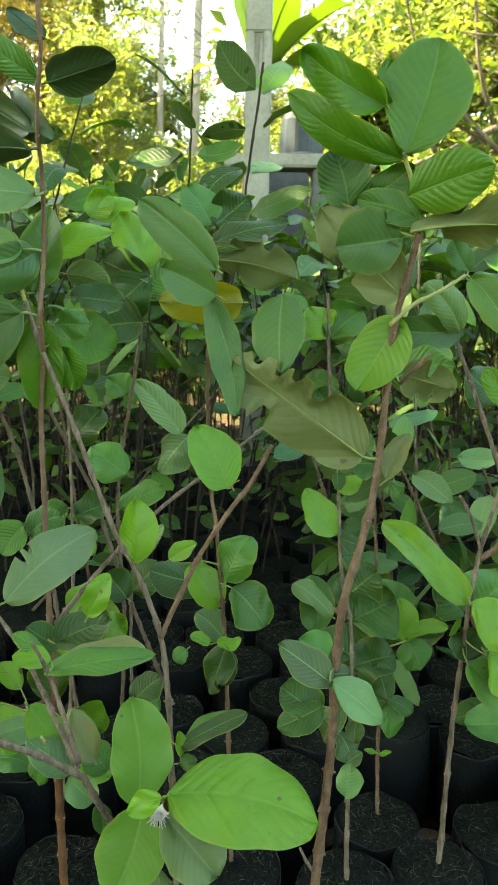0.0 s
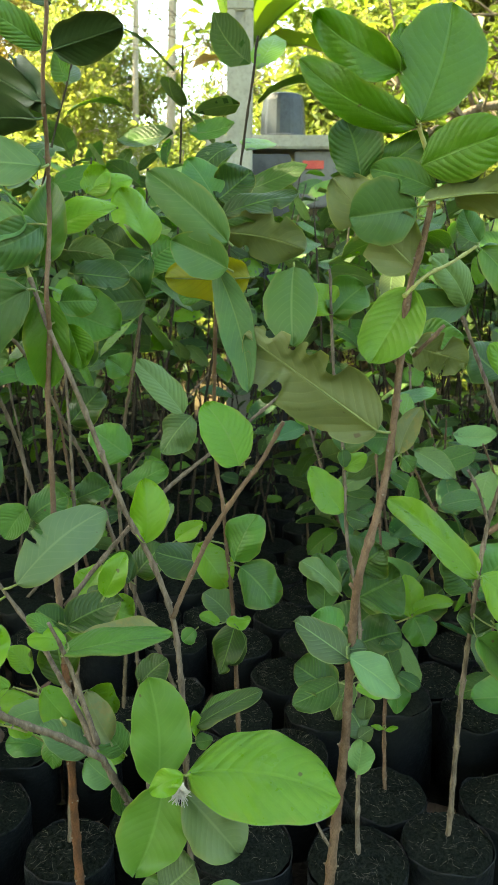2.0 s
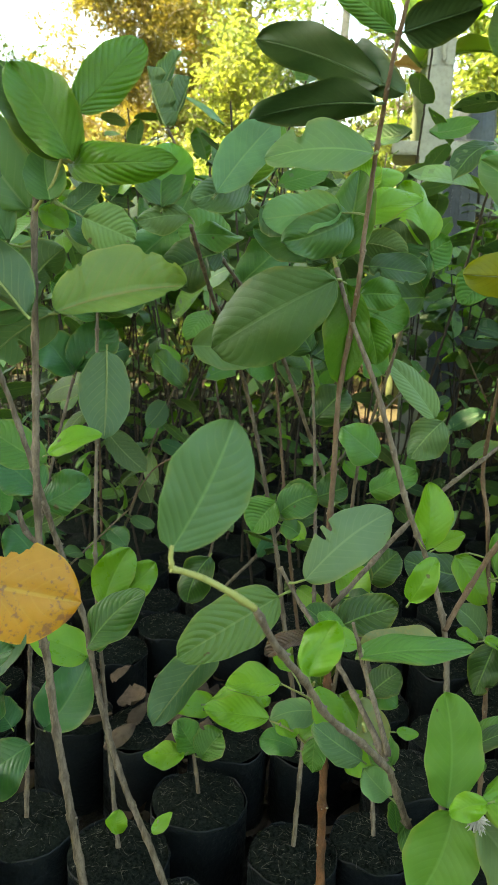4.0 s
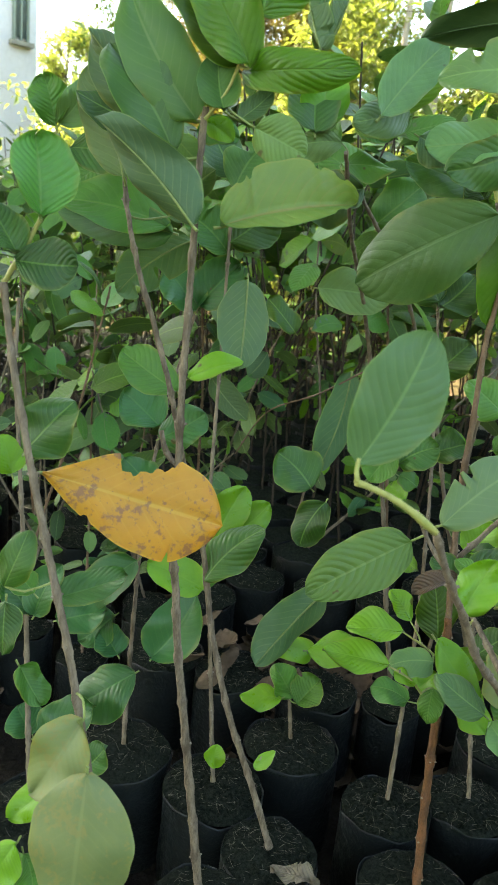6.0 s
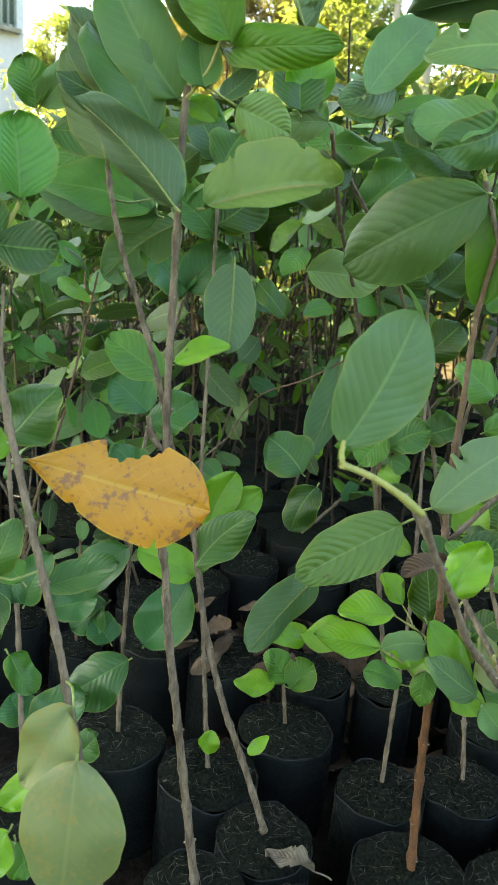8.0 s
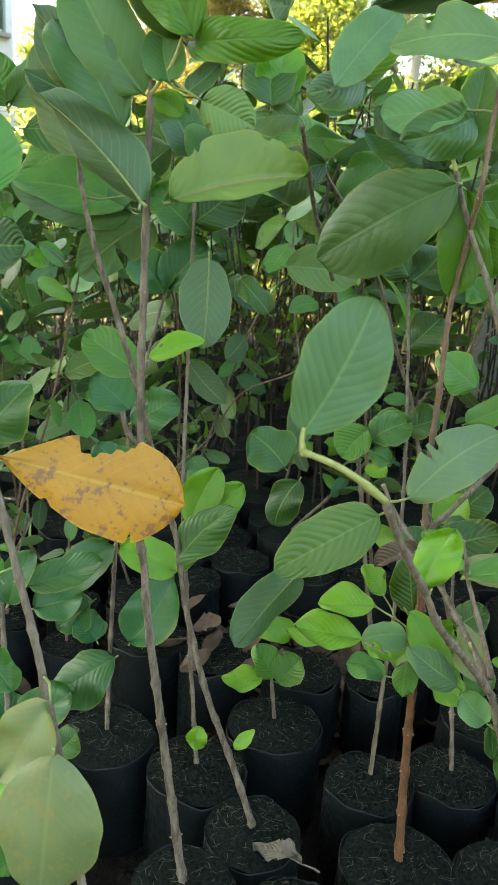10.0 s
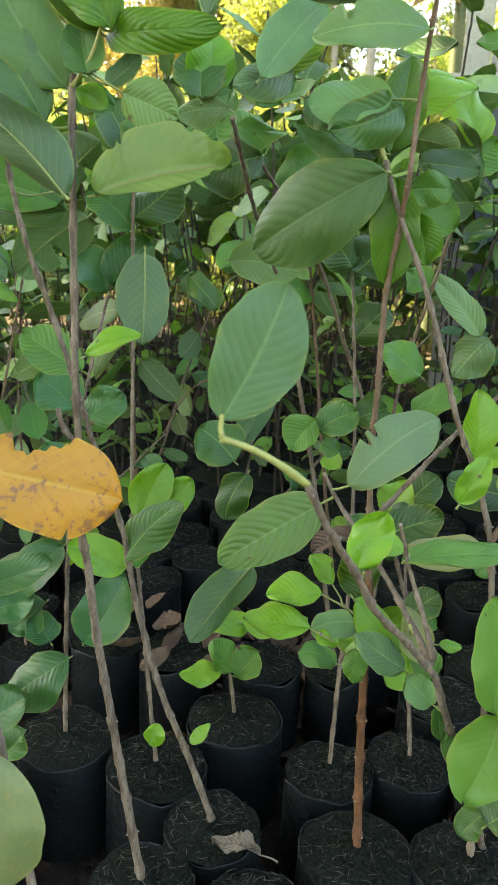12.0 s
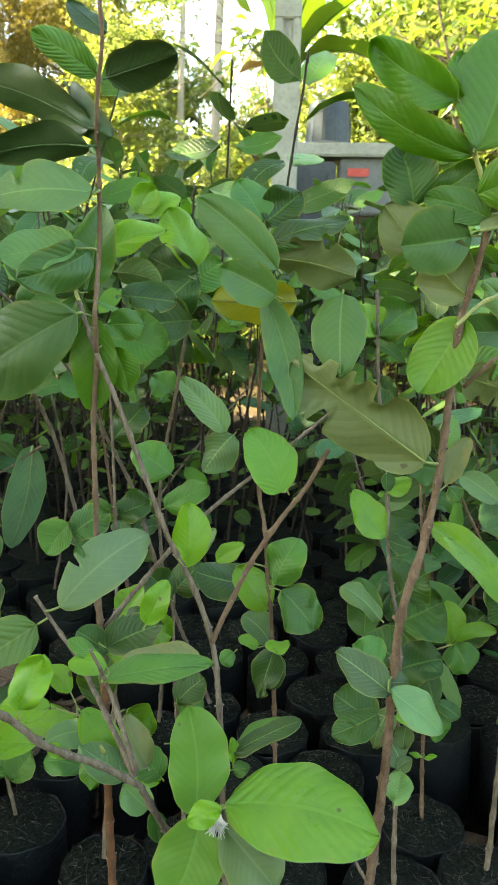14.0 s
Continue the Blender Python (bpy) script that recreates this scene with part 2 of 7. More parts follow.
SOIL = plain("potting_soil", (0.007, 0.0096, 0.0074), (0.026, 0.033, 0.026), 220, 0.97, 1.0, 0.004, 0, None, 0.05, (0.004, 0.003, 0.003))
# bark of far stems, its colour darkened to stand for the bed's shade
SHADEBARK = plain("bark_painted_shade", (0.024, 0.019, 0.014), (0.07, 0.055, 0.04), 150, 0.8, 0.7, 0.0014, 0, (1, 1, 0.25), 0.2)
SCAR = plain("leaf_scar", (0.17, 0.135, 0.10), (0.26, 0.215, 0.16), 90, 0.8)
LITTER = plain("litter_leaf", (0.042, 0.030, 0.021), (0.145, 0.100, 0.068), 14, 0.9, 0.5, 0.002, 0, None, 0.1)
STRAW = plain("root_straw", (0.07, 0.066, 0.050), (0.22, 0.205, 0.16), 80, 0.8)
SHADESOIL = plain("shade_dark_soil", (0.007, 0.006, 0.0045), (0.018, 0.014, 0.011), 9.0, 0.95, 1.0, 0.012, 0, None, 0.1)
EARTH = plain("earth", (0.055, 0.043, 0.023), (0.09, 0.072, 0.038), 3.0, 0.95, 0.8, 0.02, 0, None, 0.1)
CONCRETE = plain("weathered_concrete", (0.30, 0.295, 0.24), (0.42, 0.41, 0.34), 9, 0.9, 0.5, 0.004, 0, None, 0.2)
PALEBARK = plain("pale_bark", (0.42, 0.35, 0.26), (0.58, 0.50, 0.39), 5, 0.85, 0.7, 0.02, 0, (1, 1, 0.3))
DARKBARK = plain("tree_bark", (0.10, 0.075, 0.055), (0.19, 0.15, 0.11), 7, 0.9, 0.8, 0.02, 0, (1, 1, 0.3))
WHITEWALL = plain("white_wall", (0.66, 0.68, 0.70), (0.75, 0.76, 0.77), 2, 0.8, 0.2, 0.002, 0, None, 0.3, (0.58, 0.59, 0.60))
GREYPAINT = plain("grey_board", (0.13, 0.13, 0.12), (0.18, 0.18, 0.17), 7, 0.6, 0.3)
DARKPLASTIC = plain("dark_plastic", (0.035, 0.042, 0.05), (0.055, 0.065, 0.075), 9, 0.42, 0.2)
REDPAINT = plain("red_label", (0.55, 0.06, 0.05), (0.62, 0.10, 0.07), 30, 0.5)
PETAL = plain("flower_white", (0.48, 0.45, 0.36), (0.60, 0.57, 0.47), 90, 0.6)
FAR_YELLOW = far_leaf("far_leaf_yellow", (0.112, 0.185, 0.058), (0.265, 0.320, 0.125), 0.55)
FAR_GREEN = far_leaf("far_leaf_green", (0.045, 0.11, 0.025), (0.15, 0.23, 0.05))
FAR_BROWN = far_leaf("far_leaf_brown", (0.145, 0.135, 0.045), (0.27, 0.24, 0.09))
BANANA = far_leaf("broad_leaf", (0.085, 0.17, 0.02), (0.13, 0.22, 0.03), 0.32)


# ---- building tools ----
def part(name, bm, material, parent=None, label=""):
    """Links a bmesh as one mesh object, under its thing if one is given."""
    me = bpy.data.meshes.new(name)
    bm.to_mesh(me)
    bm.free()
    for m in material if isinstance(material, (list, tuple)) else (material,):
        me.materials.append(m)
    ob = new(name, me)
    ob.parent = parent
    if label:
        tagged(ob, label)
    return ob


def tube(bm, pts, radii, sides=8, slot=0, knots=0.0, cap=True):
    """A round, tapered, smooth-shaded rod through pts; knots: how far every ring may swell."""
    pts = [Vector(p) for p in pts]
    rings, side = [], None
    for i, p in enumerate(pts):
        way = (pts[min(i + 1, len(pts) - 1)] - pts[max(i - 1, 0)]).normalized()
        if side is None:
            side = way.orthogonal().normalized()
        side = (side - way * side.dot(way)).normalized()
        up = way.cross(side)
        r = radii[i] * (1 + knots * random.uniform(-0.5, 1))
        rings.append([bm.verts.new(p + (side * math.cos(a) + up * math.sin(a)) * r) for a in (2 * math.pi * k / sides for k in range(sides))])
    for a, b in zip(rings, rings[1:]):
        for k in range(sides):
            f = bm.faces.new((a[k], a[(k + 1) % sides], b[(k + 1) % sides], b[k]))
            f.smooth, f.material_index = True, slot
    if cap:
        for ring in (rings[0][::-1], rings[-1]):
            bm.faces.new(ring).material_index = slot
    return bm


def curve_points(pts, radii, step):
    """A smooth line (Catmull-Rom) through pts, with radii between."""
    pts = [Vector(p) for p in pts]
    out, rad = [], []
    for i in range(len(pts) - 1):
        a, b, c, d = pts[max(i - 1, 0)], pts[i], pts[i + 1], pts[min(i + 2, len(pts) - 1)]
        k = max(2, int((c - b).length / step))
        for j in range(k):
            s = j / k
            out.append(0.5 * ((2 * b) + (c - a) * s + (2 * a - 5 * b + 4 * c - d) * s * s + (3 * b - a - 3 * c + d) * s ** 3))
            rad.append(radii[i] * (1 - s) + radii[i + 1] * s)
    return out + [pts[-1]], rad + [radii[-1]]


def woody(bm, pts, r0, r1, sides=9, node=0.048):
    """A sapling's stem: tapered, a little crooked, with swollen leaf scars at even distances."""
    total = sum((Vector(b) - Vector(a)).length for a, b in zip(pts, pts[1:])) or 1
    run, radii = 0.0, [r0]
    for a, b in zip(pts, pts[1:]):
        run += (Vector(b) - Vector(a)).length
        radii.append(r0 + (r1 - r0) * run / total)
    line, rad = curve_points(pts, radii, 0.011 if sides < 7 else 0.006)
    run, shift, scars = 0.0, random.random() * node, []
    for i in range(len(line)):
        if i:
            run += (line[i] - line[i - 1]).length
        d = abs((run + shift) % node - node / 2)
        rad[i] *= 1.0 + 0.36 * math.exp(-((d / 0.0045) ** 2)) + random.uniform(-0.04, 0.04)
        if d < 0.003 and 2 < i < len(line) - 2 and random.random() < 0.75:
            scars.append(i)
        if 0 < i < len(line) - 1:
            line[i] = line[i] + Vector((random.uniform(-1, 1), random.uniform(-1, 1), 0)) * (0.0007 if sides < 7 else 0.0004)
    tube(bm, line, rad, sides)
    if sides < 7:
        return bm
    for i in scars:
        turn = random.uniform(0, 6.28)
        for a in (turn, turn + math.pi):
            q = line[i] + Vector((math.cos(a), math.sin(a), 0)) * rad[i]
            tube(bm, [q - Vector((math.cos(a), math.sin(a), 0)) * 0.002, q + Vector((math.cos(a) * 0.0013, math.sin(a) * 0.0013, 0.001))], [0.0016, 0.0009], 5, 1)
    return bm


def leaf_bm(length, width, arch=0.06, fold=0.15, torn=0.0, seed=0, nu=16, nv=4, petiole=0.018, wavy=0.02, tip=1.0, full=0.5, bites=None, foot=None, nibbles=9):
    """A guava leaf along +x with its face up: two skins, a raised rib below and a short stalk. torn: share of the edge that is eaten."""
    rng = random.Random(seed)
    bm = bmesh.new()
    uv = bm.loops.layers.uv.new("UVMap")
    ph = [rng.uniform(0, 6.28) for _ in range(4)]
    edge = 6 if bites else 4
    if bites:
        bites = bites + [(rng.uniform(0.2, 0.97), rng.choice((-1, 1)), rng.uniform(0.008, 0.018), rng.uniform(0.03, 0.14)) for _ in range(nibbles)]
    bites = bites or [(rng.uniform(0.12, 0.95), rng.choice((-1, 1)), rng.uniform(0.02, 0.07), rng.uniform(0.25, 0.75)) for _ in range(int(torn * 10))]

    bow = rng.uniform(-0.1, 0.32)
    skew, sickle, twist = rng.uniform(-0.09, 0.09), rng.uniform(-0.06, 0.06), rng.uniform(-0.35, 0.35)

    def whole(u, s):
        w = (math.sin(math.pi * min(max(u, 0.0), 1.0) ** (0.92 * tip)) + 1e-9) ** full
        w *= 1 + skew * s + 0.035 * math.sin(8 * u + ph[0] * s) + 0.022 * math.sin(21 * u + ph[1] * s)
        return max(w, 0.03) * width / 2

    def half(u, s):
        w = whole(u, s) * 2 / width
        for bu, bs, bw, bd in bites:
            if bs == s:
                w *= 1 - bd * math.exp(-(((u - bu) / bw) ** edge))
        return max(w, 0.03) * width / 2

    def place(u, v):
        s = 1 if v >= 0 else -1
        y = v * half(u, s)
        z = arch * length * 4 * u * (1 - u)
        z += abs(v) * fold * width / 2 - bow * v * v * width / 2 + wavy * width * abs(v) * math.sin(7.5 * u + ph[2] * s + 2 * v)
        z += twist * (u - 0.3) * y + 0.012 * width * math.sin(17 * u + ph[3]) * abs(v)
        y += sickle * length * 4 * u * (1 - u)
        z -= 0.018 * width * (1 - min(abs(v) * 4, 1))
        return Vector((u * length, y, z))

    us = [i / nu for i in range(nu + 1)]
    vs = [j / nv - 1 for j in range(2 * nv + 1)]
    for slot, drop in ((0, 0.0), (1, -0.0011 if length < 0.5 else -0.008)):
        grid = [[bm.verts.new(place(u, v) + Vector((0, 0, drop))) for v in vs] for u in us]
        for i in range(nu):
            for j in range(2 * nv):
                q = [(i, j), (i + 1, j), (i + 1, j + 1), (i, j + 1)]
                if slot:
                    q = q[::-1]
                f = bm.faces.new([grid[a][b] for a, b in q])
                f.smooth, f.material_index = True, slot
                for lp, (a, b) in zip(f.loops, q):
                    way = 1 if vs[b] >= 0 else -1
                    lp[uv].uv = (us[a], vs[b] * half(us[a], way) / whole(us[a], way))
    r = 0.0007 + length * 0.0045
    rib = [place(u, 0) + Vector((0, 0, -0.0012)) for u in us[:-2:2]]
    tube(bm, rib, [r * (1 - 0.8 * u) for u in us[:-2:2]], 5, 2)
    if petiole:
        foot = Vector(foot) if foot else Vector((-petiole, 0, -petiole * 0.3))
        mid = rib[0] * 0.5 + foot * 0.5 + Vector((-0.15 * foot.length, 0, 0.05 * foot.length))
        stalk, rr = curve_points([foot, mid, rib[0]], [r * 1.25, r * 1.1, r], max(foot.length / 5, 0.004))
        tube(bm, stalk, rr, 5, 2)
    return bm


def leaf_frame(base, tip, normal):
    """The pose of a leaf from its stalk's end to its tip, its face towards normal."""
    b, t = Vector(base), Vector(tip)
    x = (t - b).normalized()
    z = Vector(normal)
    z = (z - x * z.dot(x)).normalized()
    y = z.cross(x)
    m = Matrix((x, y, z)).transposed().to_4x4()
    m.translation = b
    return m


def sheets(kind):
    return (SKINS[kind], SKINS[kind] if kind in ("dry", "yellow", "olive", "pale", "lemon", "lush", "shaded", "under") else UNDER, SKINS[kind] if kind in ("dry", "shaded") else RIB)


LABELS = {"under": "leaf turned over, its pale underside showing", "young": "bright yellow-green young leaf", "yellow": "yellowed leaf with brown insect scars", "olive": "fading olive-yellow leaf", "bloom": "dull grey-green leaf", "shaded": "leaf seen against the light, shade put in its colour", "lush": "lush green pleated leaf", "limey": "yellow-green leaf with a browned rib"}
leaf_seed = [100]
WOOD = {}


def leaf(owner, base, tip, width, normal, kind="mature", arch=None, fold=None, torn=0.0, petiole=0.012, full=0.5, bites=None, calm=False, point=None):
    """One guava leaf of a hero sapling."""
    leaf_seed[0] += 1
    length = (Vector(tip) - Vector(base)).length
    rng = random.Random(leaf_seed[0] * 7)
    arch = rng.uniform(-0.02, 0.11) if arch is None else arch
    fold = rng.uniform(0.08, 0.32) if fold is None else fold
    if not calm and not torn and not bites and kind in ("mature", "bloom", "fresh") and 0.05 < length < 0.1 and rng.random() < 0.2:
        torn = rng.uniform(0.1, 0.24)
    m = leaf_frame(base, tip, normal)
    near = min(WOOD.get(owner.name, []), key=lambda p: (p - Vector(base)).length, default=None)
    if near is not None and (near - Vector(base)).length < 0.045:
        foot, petiole = m.inverted() @ near, 0.01
    else:
        foot, petiole = None, 0.006
    bm = leaf_bm(length, width, arch, fold, torn, leaf_seed[0], 64 if torn or bites else 24, 7 if torn or bites else 6, petiole, 0.015 if calm else rng.uniform(0.04, 0.16), point or rng.uniform(0.9, 1.15), full, bites, foot, 0 if calm else 9)
    ob = part("leaf", bm, sheets(kind), owner, LABELS.get(kind, ""))
    ob.matrix_world = m
    return ob


def grow_bag(owner, x, y, top, radius, seed, rough=False):
    """A wrinkled black bag filled with soil, straws and roots on it."""
    rng = random.Random(seed)
    bm = bmesh.new()
    rings = []
    n = 14 if rough else 28
    ph = [rng.uniform(0, 6.28) for _ in range(6)]
    levels = ((0.0, 0.93), (0.03, 1.0), (0.35, 1.02), (0.7, 1.0), (0.93, 0.99), (1.0, 1.0), (1.015, 0.99), (1.0, 0.978), (0.93, 0.97))
    for h, s in levels:
        ring = []
        for k in range(n):
            a = 2 * math.pi * k / n
            w = 1 + 0.03 * math.sin(2 * a + ph[0]) + 0.018 * math.sin(5 * a + ph[1] + 3 * h) + 0.012 * math.sin(9 * a + ph[2] - 5 * h)
            lift = (0.0035 * math.sin(3 * a + ph[3]) + 0.002 * math.sin(7 * a + ph[4])) if h > 0.9 else 0.0
            ring.append(bm.verts.new((radius * s * w * math.cos(a), radius * s * w * math.sin(a), top * h + lift)))
        rings.append(ring)
    for a, b in zip(rings, rings[1:]):
        for k in range(n):
            f = bm.faces.new((a[k], a[(k + 1) % n], b[(k + 1) % n], b[k]))
            f.smooth = True
    bm.faces.new(rings[0][::-1])
    bag = part("grow_bag", bm, BAG, owner, "black polythene grow bag")
    bag.matrix_world = Matrix.Translation((x, y, 0))
    bm = bmesh.new()
    last = None
    for r in (0.0, 0.2, 0.4, 0.6, 0.8, 0.99):
        ring = [bm.verts.new((radius * r * math.cos(6.2832 * k / 18), radius * r * math.sin(6.2832 * k / 18), top * 1.03 + 0.008 * (1 - r * r) - 0.004 * r + rng.uniform(-0.004, 0.004))) for k in range(18 if r else 1)]
        if last:
            for k in range(18):
                q = (last[0], ring[k], ring[(k + 1) % 18]) if len(last) == 1 else (last[k], ring[k], ring[(k + 1) % 18], last[(k + 1) % 18])
                bm.faces.new(q).smooth = True
        last = ring
    for _ in range(0 if rough else 110):
        a, d, w = rng.uniform(0, 6.28), radius * 0.9 * math.sqrt(rng.random()), rng.uniform(0, 6.28)
        s = rng.uniform(0.0015, 0.012) * rng.uniform(0.5, 1)
        p = Vector((d * math.cos(a), d * math.sin(a), top * 1.03 + 0.008 * (1 - (d / radius) ** 2) + rng.uniform(-0.001, 0.004)))
        q = Vector((math.cos(w), math.sin(w), rng.uniform(-0.2, 0.5))) * s
        bend = Vector((-math.sin(w), math.cos(w), rng.uniform(0, 0.3))) * s * rng.uniform(-0.4, 0.4)
        tube(bm, [p - q, p + bend - q * 0.4, p + bend + q * 0.3, p + q], [0.0001, 0.0002, 0.00016, 0.00008], 3, 1, 0, False)
    for _ in range(0 if rough else 330):
        a, d, s = rng.uniform(0, 6.28), radius * 0.95 * math.sqrt(rng.random()), rng.uniform(0.0008, 0.0038) * rng.uniform(0.5, 1)
        c = Vector((d * math.cos(a), d * math.sin(a), top * 1.03 + 0.007 * (1 - (d / radius) ** 2)))
        six = [bm.verts.new(c + Vector(w) * s * rng.uniform(0.6, 1.4)) for w in ((1, 0, 0), (0, 1, 0), (-1, 0, 0), (0, -1, 0), (0, 0, 1), (0, 0, -1))]
        for i in range(4):
            bm.faces.new((six[i], six[(i + 1) % 4], six[4]))
            bm.faces.new((six[(i + 1) % 4], six[i], six[5]))
    soil = part("soil", bm, (SOIL, STRAW), owner, "dark crumbly soil with straws")
    soil.matrix_world = Matrix.Translation((x, y, 0))
    tagged(soil, kind="stuff")


def sapling(x, y, top=0.19, radius=0.066, seed=1, label="guava sapling with broad green leaves in black grow bag", rough=False):
    """A sapling's root object, with its bag."""
    ob = new("guava_sapling")
    ob.location = (x, y, 0)
    bpy.context.view_layer.update()
    tagged(ob, label, "sapling", "saplings in the nursery bed")
    grow_bag(ob, x, y, top, radius, seed, rough)
    return ob


def stem(owner, pts, r0, r1, material=None, name="stem", label=""):
    """A stem or branch as a part, through points in the world."""
    ob = part(name, woody(bmesh.new(), pts, r0, r1), (material or BARK, SCAR), owner, label)
    WOOD.setdefault(owner.name, []).extend(curve_points(pts, [0] * len(pts), 0.006)[0])
    ob.matrix_world = Matrix.Identity(4)
    return ob


# ---- ground and distance ----
def box(bm, x0, y0, z0, x1, y1, z1, bevel=0.0, slot=0):
    m = Matrix.LocRotScale(((x0 + x1) / 2, (y0 + y1) / 2, (z0 + z1) / 2), None, (x1 - x0, y1 - y0, z1 - z0))
    made = bmesh.ops.create_cube(bm, size=1.0, matrix=m)["verts"]
    faces = {f for v in made for f in v.link_faces}
    for f in faces:
        f.material_index = slot
    if bevel:
        bmesh.ops.bevel(bm, geom=list({e for v in made for e in v.link_edges}), offset=bevel, segments=2, affect="EDGES")
    return bm


bm = bmesh.new()
cuts = [-220, -60, -20] + [-10 + 0.5 * k for k in range(41)] + [20, 60, 220]
rows = [[bm.verts.new((x, y + 5, 0.02 * noise.noise((x * 0.9, y * 0.9, 0)) if abs(x) < 10 and abs(y) < 10 else 0)) for x in cuts] for y in cuts]
for a, b in zip(rows, rows[1:]):
    for k in range(len(cuts) - 1):
        bm.faces.new((a[k], a[k + 1], b[k + 1], b[k])).smooth = True
tagged(part("ground", bm, EARTH), "bare brown earth with fallen leaves", "ground", kind="structure")

# near-black sheet over the paler earth, added to deepen shade between the bags
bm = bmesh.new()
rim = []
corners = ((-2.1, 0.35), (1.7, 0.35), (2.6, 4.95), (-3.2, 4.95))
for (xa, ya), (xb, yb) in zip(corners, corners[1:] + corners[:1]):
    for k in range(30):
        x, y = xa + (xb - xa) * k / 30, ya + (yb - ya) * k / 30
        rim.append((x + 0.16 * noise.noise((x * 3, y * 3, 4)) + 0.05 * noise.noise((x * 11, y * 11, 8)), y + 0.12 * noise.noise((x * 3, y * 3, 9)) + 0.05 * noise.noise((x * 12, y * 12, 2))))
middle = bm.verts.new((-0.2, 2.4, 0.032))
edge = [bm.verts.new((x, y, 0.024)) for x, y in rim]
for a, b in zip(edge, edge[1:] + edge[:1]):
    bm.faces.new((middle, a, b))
tagged(part("bed_floor", bm, SHADESOIL), "near-black soil sheet added to deepen shade under the nursery bed", "floor", kind="structure")


def scatter_leaves(name, spots, skin, size, seed, label, category):
    """Many loose leaves as one joined mesh; spots gives each one's place."""
    rng = random.Random(seed)
    verts, faces, uvs = [], [], []
    for x, y, z in spots:
        m = pose(x, y, z, rng.uniform(-35, 35), rng.uniform(-35, 35), rng.uniform(0, 360))
        s, curl, k0 = size * rng.uniform(0.5, 1.1), rng.uniform(0.3, 2.0) * rng.choice((1, 1, -1)), len(verts)
        roll = rng.uniform(0.2, 0.9)
        for u in (0.0, 0.08, 0.22, 0.4, 0.6, 0.78, 0.92, 1.0):
            w = 0.28 * max(math.sin(math.pi * min(max(u, 0.02), 0.98)), 0.05) ** 0.55
            for v in (-1, -0.5, 0, 0.5, 1):
                verts.append(m @ Vector((s * (u - 0.5), s * w * v * (1 - 0.25 * roll * abs(v)), s * (curl * 0.5 * (u - 0.5) ** 2 + w * roll * v * v * 0.9 * (1 if curl > 0 else -1) + 0.025 * math.sin(9 * u + 4 * v)))))
                uvs.append((u, v))
        for i in range(7):
            for j in range(4):
                a = k0 + i * 5 + j
                faces.append((a, a + 5, a + 6, a + 1))
    me = bpy.data.meshes.new(name)
    me.from_pydata(verts, [], faces)
    layer = me.uv_layers.new(name="UVMap")
    for lp in me.loops:
        layer.data[lp.index].uv = uvs[lp.vertex_index]
    me.polygons.foreach_set("use_smooth", [True] * len(me.polygons))
    me.materials.append(skin)
    return tagged(new(name, me), label, category, kind="stuff")


rng = random.Random(5)
litter = [(rng.uniform(-1.7, 1.5), rng.uniform(0.9, 3.6), rng.uniform(0.035, 0.07)) for _ in range(420)]
litter += [(rng.uniform(-0.6, 0.5), rng.uniform(1.15, 2.2), rng.uniform(0.035, 0.09)) for _ in range(45)]
litter += [(-0.46 + rng.gauss(0, 0.09), 1.22 + rng.gauss(0, 0.08), rng.uniform(0.195, 0.205)) for _ in range(13)]
litter += [(-0.42 + rng.gauss(0, 0.16), 1.40 + rng.gauss(0, 0.16), rng.uniform(0.035, 0.09)) for _ in range(130)]
litter += [(rng.uniform(-4, 4), rng.uniform(3.6, 9), rng.uniform(0.01, 0.04)) for _ in range(1300)]
scatter_leaves("leaf_litter", litter, LITTER, 0.095, 9, "dry brown curled leaves lying between the grow bags", "leaf litter")


# ---- trees behind ----
def foliage(spots, size, seed, droop=0.3, slim=0.32):
    """Many small folded leaves as mesh data: two triangles a half, at the spots."""
    rng = random.Random(seed)
    verts, faces = [], []
    for p in spots:
        d = Vector((rng.gauss(0, 1), rng.gauss(0, 1), rng.gauss(-droop, 0.6))).normalized()
        side = d.cross(Vector((rng.gauss(0, 0.5), rng.gauss(0, 0.5), 1))).normalized()
        nrm = side.cross(d)
        s = size * rng.uniform(0.6, 1.35)
        k = len(verts)
        verts += [p, p + d * s * 0.45 + side * s * slim + nrm * s * 0.1, p + d * s - nrm * s * 0.12, p + d * s * 0.45 - side * s * slim + nrm * s * 0.1]
        faces += [(k, k + 1, k + 2), (k, k + 2, k + 3)]
    return verts, faces


def raw(name, verts, faces, material, parent=None):
    me = bpy.data.meshes.new(name)
    me.from_pydata(verts, [], faces)
    me.materials.append(material)
    ob = new(name, me)
    ob.parent = parent
    return ob


